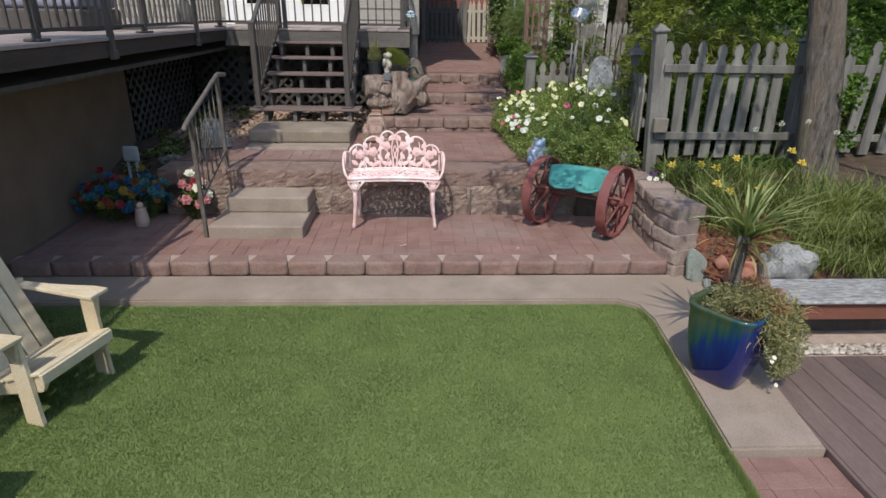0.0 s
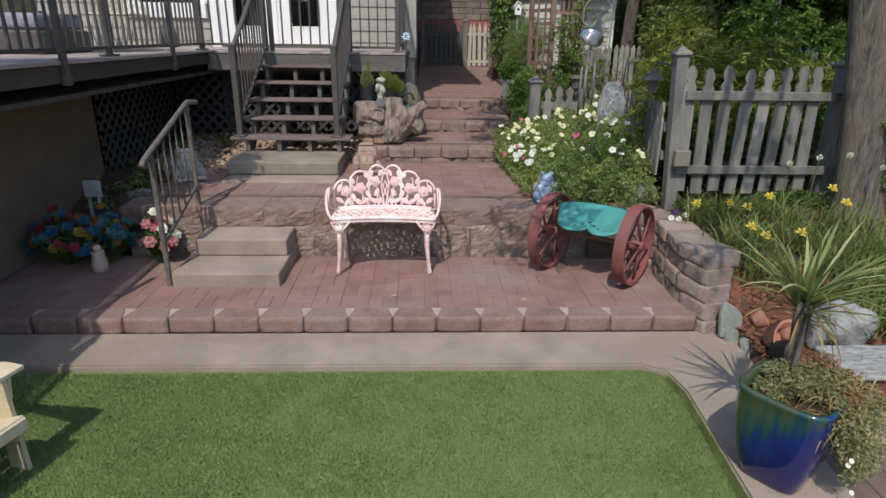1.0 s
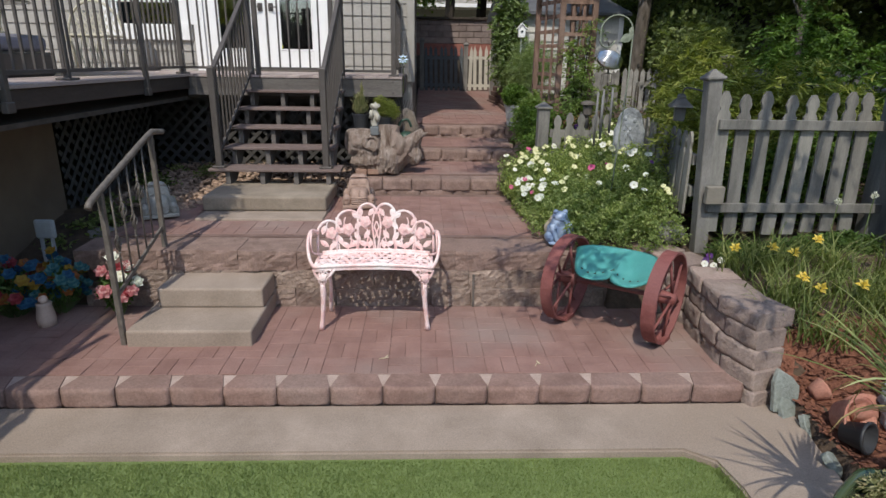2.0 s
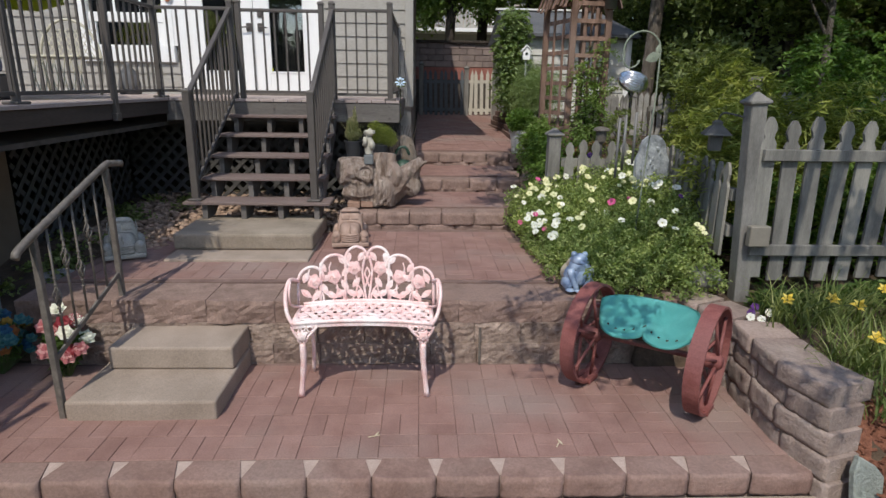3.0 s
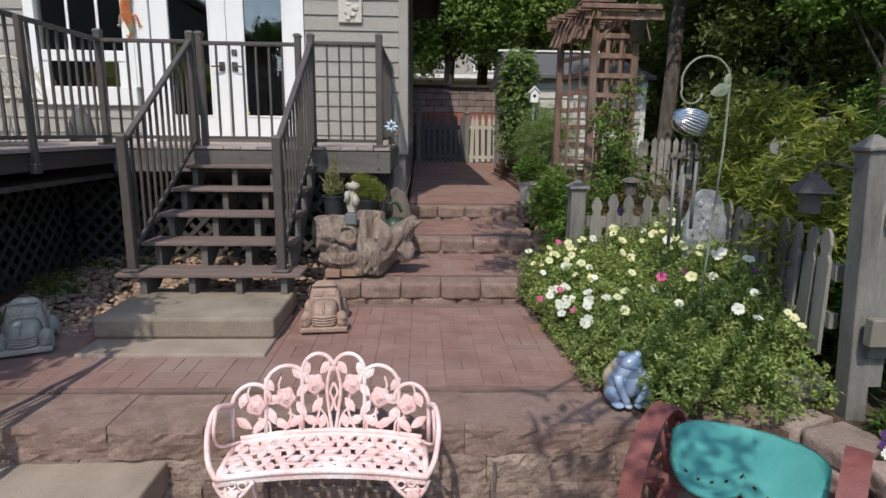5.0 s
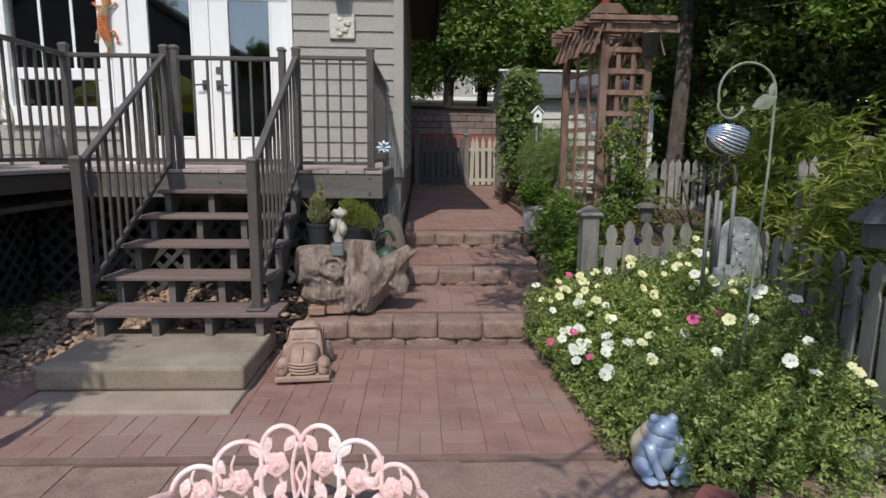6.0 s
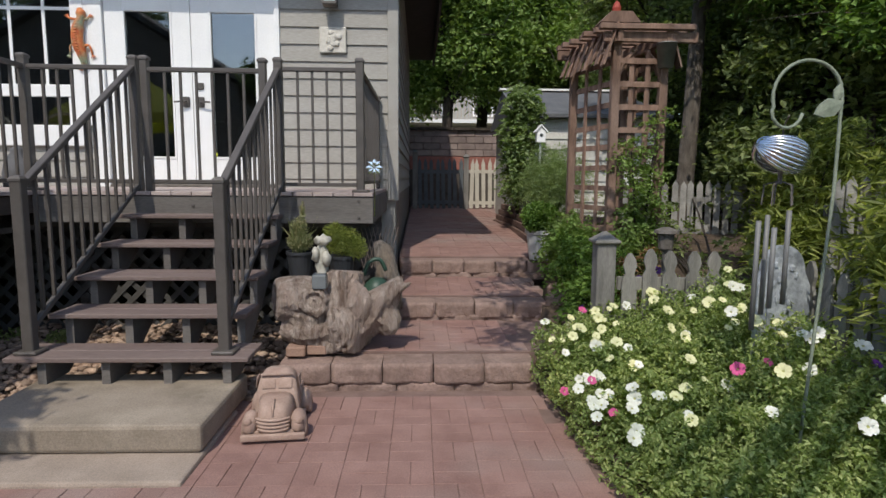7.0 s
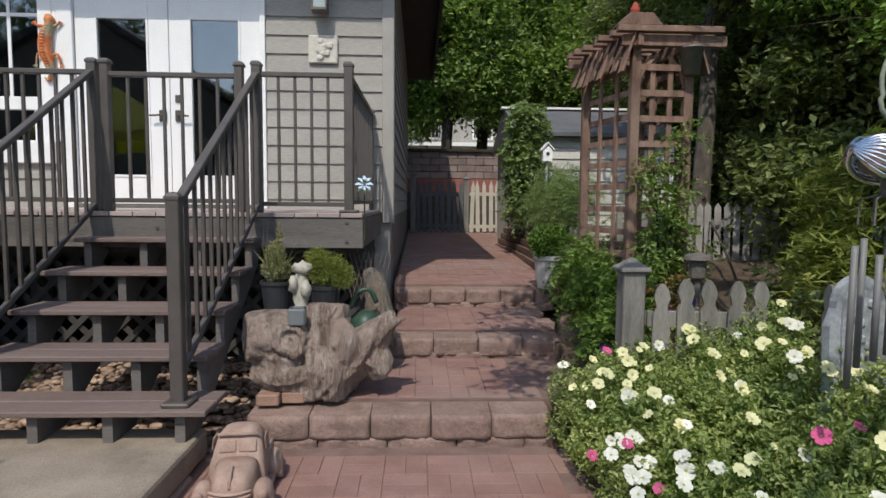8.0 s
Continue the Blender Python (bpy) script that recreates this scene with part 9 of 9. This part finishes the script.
# ---------- trees ----------
def tree(label, at, height, r0, blobs, n, leaf, bark, size=0.11, width=0.06, lean=(0, 0), name="tree", group="trees", limb_from=0.45):
    at = Vector(at)
    t = thing(name, at, label, "tree", group)
    top = at + Vector((lean[0], lean[1], height))
    trunk = bm_new()
    line = curve([at - Vector((0, 0, 0.2)), at.lerp(top, 0.35) + Vector((0.04 * height * 0.1, 0, 0)), at.lerp(top, 0.7), top], 18)
    tube(trunk, line, [r0 * (1.35 if k == 0 else 1.15 if k == 1 else 1.0) * (1 - 0.55 * k / 18) for k in range(19)], 14)
    for v in trunk.verts:
        v.co += Vector((1, 1, 0)) * r0 * 0.22 * noise.noise(Vector((v.co.x * 5, v.co.y * 5, v.co.z * 1.2)))
    part("trunk", trunk, bark, t, smooth=True)
    lb = bm_new()
    for bx, by, bz, rx, ry, rz in blobs:
        s = line[int(18 * min(0.95, limb_from + 0.5 * rng.random()))]
        e = Vector((bx, by, bz))
        tube(lb, curve([s, s.lerp(e, 0.5) + Vector((rng.normal() * 0.1, rng.normal() * 0.1, 0.12 * (e - s).length)), e], 8), [r0 * 0.42, r0 * 0.38, r0 * 0.34, r0 * 0.29, r0 * 0.24, r0 * 0.2, r0 * 0.15, r0 * 0.1, r0 * 0.05], 7)
        for _ in range(4):
            d = Vector((rng.normal() * rx, rng.normal() * ry, rng.normal() * rz)) * 0.8
            tube(lb, [e, e + d * 0.5 + Vector((0, 0, 0.05)), e + d], [r0 * 0.1, r0 * 0.06, r0 * 0.02], 5)
    part("branchwork", lb, bark, t, smooth=True, kind="stuff")
    # leaves in tufts so that the crown has gaps
    tufts = max(8, n // 26)
    c, d = in_blobs(blobs, tufts, 0.42)
    k = np.repeat(np.arange(tufts), 26)
    p = c[k] + rng.normal(size=(len(k), 3)) * size * 1.1
    part("crown", leaves("crown", p, size, width, leaf, 0.45, d[k] * 0.4), leaf, t, kind="stuff")
    return t


def crown(cx, cy, cz, w, h, k):
    return [(cx + rng.uniform(-w, w) * 0.75, cy + rng.uniform(-w, w) * 0.6, cz + rng.uniform(-h, h) * 0.8, w * rng.uniform(0.3, 0.5), w * rng.uniform(0.3, 0.45), h * rng.uniform(0.22, 0.4)) for _ in range(k)]


M_BARKM = surface("shaded_bark", (0.085, 0.07, 0.058), (0.20, 0.17, 0.14), 12, 0.95, 1.0, 60, stretch=(1.5, 1.5, 0.35), dist=0.03)
# garden tree by the gate: its sparse crown reaches over the bed and path
over_paving = [(0.13, 2.98, 3.75, 0.10, 0.13, 0.08), (0.40, 3.10, 3.75, 0.14, 0.10, 0.08), (0.24, 2.76, 3.75, 0.10, 0.10, 0.08), (0.22, 3.36, 3.75, 0.12, 0.06, 0.06), (0.95, 2.98, 3.75, 0.26, 0.14, 0.1), (0.52, 2.63, 3.8, 0.24, 0.16, 0.12), (1.6, 2.13, 3.7, 0.18, 0.12, 0.09), (1.8, 2.78, 3.7, 0.14, 0.12, 0.08), (2.55, 3.58, 3.6, 0.2, 0.12, 0.1), (0.42, 5.68, 3.75, 0.26, 0.22, 0.14), (0.65, 6.28, 3.8, 0.34, 0.3, 0.16), (0.5, 6.33, 3.75, 0.3, 0.2, 0.12), (0.55, 6.98, 3.75, 0.32, 0.28, 0.15), (0.8, 7.18, 3.7, 0.25, 0.2, 0.12), (0.85, 7.48, 3.7, 0.26, 0.25, 0.14)]
over_bed = [(4.6, 3.2, 3.9, 0.7, 0.5, 0.3), (5.0, 5.2, 4.4, 1.0, 1.0, 0.5), (3.7, 1.9, 3.9, 0.4, 0.3, 0.2), (3.6, 6.3, 4.6, 1.2, 0.9, 0.5), (2.4, 7.0, 4.4, 0.5, 0.6, 0.3)]
gt = tree("mature garden tree with grey furrowed bark by the gate", (3.81, 5.17, 0.5), 3.6, 0.182, over_paving + over_bed, 7000, L_MID, M_BARK, 0.085, 0.05, (-0.72, 0.05), limb_from=0.8)
pts, out = in_blobs([(3.80, 5.0, 1.35, 0.12, 0.05, 0.2), (3.85, 5.0, 0.95, 0.1, 0.05, 0.12), (3.75, 5.02, 1.75, 0.08, 0.05, 0.12)], 260, 0.5)
part("ivy", leaves("ivy", pts, 0.05, 0.04, L_BRIGHT, 0.2, out), L_BRIGHT, gt, "few ivy leaves on the bark", kind="stuff")

# sunlit broad-leaved trees beyond the far wall
for x, y, s in ((0.9, 19.5, 1.0), (1.9, 20.5, 1.1), (3.4, 21, 1.0), (5.2, 20, 1.0), (-0.8, 21, 1.0)):
    z = ground_z(x, y)
    tree("sunlit broad-leaved tree beyond the far wall", (x, y, z), 5.2 * s, 0.17, crown(x + 0.3, y - 0.3, z + 4.9 * s, 2.0, 2.6, 22), 26000, L_SUN, M_BARKD, 0.15, 0.09, (0.3, 0))
# darker trees behind the arbour and along the fence
for x, y, h, w in ((5.2, 16.0, 4.6, 1.6), (5.4, 13.5, 5.2, 1.9), (6.6, 10.8, 4.8, 1.8), (7.2, 8.6, 4.4, 1.6), (5.2, 10.6, 4.2, 1.4), (8.6, 11.5, 6.0, 2.2), (7.0, 14.5, 6.5, 2.4), (8.8, 7.4, 5.0, 1.7)):
    z = 1.1
    tree("dark dense garden tree", (x, y, z), h * 0.75, 0.16, crown(x, y - 0.2, z + h * 0.33, w * 0.9, h * 0.32, 16) + crown(x, y, z + h * 0.74, w, h * 0.36, 24), 44000, L_DARK, M_BARKD, 0.105, 0.06, (0.2, 0))
tree("light green feathery tree behind the shrubs", (5.4, 10.4, 1.0), 3.4, 0.08, crown(5.1, 10.1, 4.3, 1.3, 1.0, 11), 7000, L_BRIGHT, M_BARKM, 0.09, 0.04, (-0.1, 0))
tree("slender light green sapling beyond the fence", (4.9, 8.8, 1.0), 2.7, 0.05, crown(4.8, 8.7, 3.6, 1.0, 0.8, 9), 5200, L_BRIGHT, M_BARKM, 0.09, 0.05, (-0.1, 0))
# unseen potted tree, added so its outer spray shades the corner of the landing
TX, TY = -2.95, 3.55
dp = thing("tree_pot", (TX, TY, DZ), "added brown pot out of view, holding the shade-casting tree", "plant pot")
part("body", lathe(bm_new(), [(0.17, 0), (0.19, 0.03), (0.26, 0.36), (0.28, 0.37), (0.28, 0.41), (0.24, 0.41), (0.22, 0.34)], (TX, TY, DZ), 28), plain("brown_glaze", (0.16, 0.09, 0.06), 0.35, 0, 0.1), dp, smooth=True)
part("soil", lathe(bm_new(), [(0.23, 0), (0.0, 0.02)], (TX, TY, DZ + 0.34), 20), M_SOIL, dp)
tree("added potted tree out of view that shades the landing", (TX, TY, DZ + 0.40), 1.6, 0.04, [(-2.36, 4.28, 3.75, 0.22, 0.22, 0.12), (-2.42, 4.24, 3.72, 0.2, 0.2, 0.1), (-2.3, 4.30, 3.78, 0.2, 0.2, 0.1), (-2.4, 4.30, 3.7, 0.2, 0.2, 0.1), (-2.9, 3.6, 3.8, 0.35, 0.35, 0.22)], 5200, L_MID, M_BARK, 0.08, 0.05, (0.1, 0.1), limb_from=0.8)
# pale twisted trunk behind the arbour
tree("old grey-barked tree behind the arbour", (3.80, 11.6, 1.0), 4.6, 0.13, crown(3.9, 11.5, 5.3, 1.6, 1.0, 9), 12000, L_DARK, M_BARKM, 0.10, 0.05, (0.25, 0.2), limb_from=0.6)
# wooded hill that closes the view
hv, hm = in_blobs([(x, 34 + 5 * math.sin(x * 0.7), ground_z(x, 36) + 4.6 + 1.5 * math.sin(x * 1.3), 3.0, 2.5, 4.6) for x in np.arange(-26, 40, 2.4)] + [(x, -17 + 3 * math.sin(x), 1.4 + 0.8 * math.sin(x * 1.3), 2.6, 2.2, 2.8) for x in np.arange(-11, 24, 2.6)] + [(x, -27 + 2 * math.sin(x), 5.0 + 4.0 * k, 2.4, 2.0, 3.0) for x in np.arange(-44, -19, 3.1) for k in range(3)] + [(13 + 0.8 * k, 24 - 1.7 * k, 4.0, 2.2, 2.2, 3.6) for k in range(14)], 110000, 0.35)
tagged(new("far_woods", leaves("far_woods", hv, 0.42, 0.26, L_MID, 0.4, hm)), "dense green woods on the hill behind", "woods", kind="stuff")

# ---------- paving bricks, last ----------
def brick_mesh(material, along_x):
    l, w, h, c = 0.1942, 0.0962, 0.05, 0.0022
    if not along_x:
        l, w = w, l
    bm = bm_new()
    a = [bm.verts.new((sx * l / 2, sy * w / 2, 0)) for sx, sy in ((-1, -1), (1, -1), (1, 1), (-1, 1))]
    b = [bm.verts.new((sx * l / 2, sy * w / 2, h - c)) for sx, sy in ((-1, -1), (1, -1), (1, 1), (-1, 1))]
    t = [bm.verts.new((sx * (l / 2 - c), sy * (w / 2 - c), h)) for sx, sy in ((-1, -1), (1, -1), (1, 1), (-1, 1))]
    for lo, hi in ((a, b), (b, t)):
        for i in range(4):
            bm.faces.new((lo[i], lo[(i + 1) % 4], hi[(i + 1) % 4], hi[i]))
    bm.faces.new(t)
    return mesh_of(bm, "paver", material)


BX_, BY_ = brick_mesh(M_PAVER, True), brick_mesh(M_PAVER, False)
pv_r = random.Random(5)


def pave(parent, ok, x0, x1, y0, y1, ztop, phase=(0.0, 0.0), limit=300, flip=0):
    """Basketweave bricks over a stretch of plan; those past the limit are joined."""
    n, verts, faces = 0, [], []
    o = origin(parent)
    i0, i1 = math.floor((x0 - phase[0]) / U), math.ceil((x1 - phase[0]) / U)
    j0, j1 = math.floor((y0 - phase[1]) / U), math.ceil((y1 - phase[1]) / U)
    for j in range(j0, j1):
        for i in range(i0, i1):
            cx, cy = phase[0] + (i + 0.5) * U, phase[1] + (j + 0.5) * U
            upright = (i + j + flip) % 2 == 1
            for s in (-0.25, 0.25):
                x, y = (cx + s * U, cy) if upright else (cx, cy + s * U)
                if not ok(x, y):
                    continue
                z = (ztop(x, y) if callable(ztop) else ztop) - 0.05 + pv_r.uniform(-0.0018, 0.0018)
                me = BY_ if upright else BX_
                turn = pv_r.uniform(-0.012, 0.012)
                if n < limit:
                    ob = new("paver", me)
                    ob.parent = parent
                    ob.location = Vector((x, y, z)) - o
                    ob.rotation_euler = (pv_r.uniform(-0.006, 0.006), pv_r.uniform(-0.006, 0.006), turn)
                    n += 1
                else:
                    k = len(verts)
                    verts += [(v.co.x + x, v.co.y + y, v.co.z + z) for v in me.vertices]
                    faces += [[q + k for q in p.vertices] for p in me.polygons]
    if verts:
        part("pavers", raw("pavers", verts, faces, M_PAVER_JOIN), M_PAVER_JOIN, parent, kind="stuff")


pave(patio, lambda x, y: 4.33 < y < 5.33 and -2.95 < x < 2.06 - (0.18 if y > 5.15 else 0), -3.0, 2.1, 4.325, 5.36, Z_PATIO, (0.001, 4.323))
pave(terrace, lambda x, y: 5.76 < y < 7.17 and -2.2 < x < lerp(y, [5.7, 6.45, 7.2], [1.13, 1.10, 1.03]) and not (-1.74 < x < -0.70 and y > 6.24), -2.25, 1.2, 5.73, 7.2, Z_TERR, (-0.008, 5.75))
for (y0, y1, x0, x1, z0, z1), bed in zip(STEPS, step_beds):
    pave(bed, lambda x, y: y0 + 0.27 < y < min(y1, 9.62) - 0.03 and x0 + 0.06 < x < x1 - 0.03, x0, x1, y0 + 0.22, y1, z1, (x0 + 0.04, y0 + 0.235))
pave(garden_path, lambda x, y: 9.66 < y < 16.85 and 0.16 < x < lerp(y, [9.6, 11.2, 16.9], [1.54, 1.64, 2.0]), 0.1, 2.1, 9.6, 16.9, lambda x, y: 1.065 + (y - 9.6) * 0.0215, (0.14, 9.62), 240)
pvn = bpy.data.objects["pavement"]
pave(pvn, lambda x, y: 1.49 < x < 2.04 and 0.8 < y < 2.12, 1.45, 2.1, 0.7, 2.16, -0.01, (1.47, 0.2), 120)
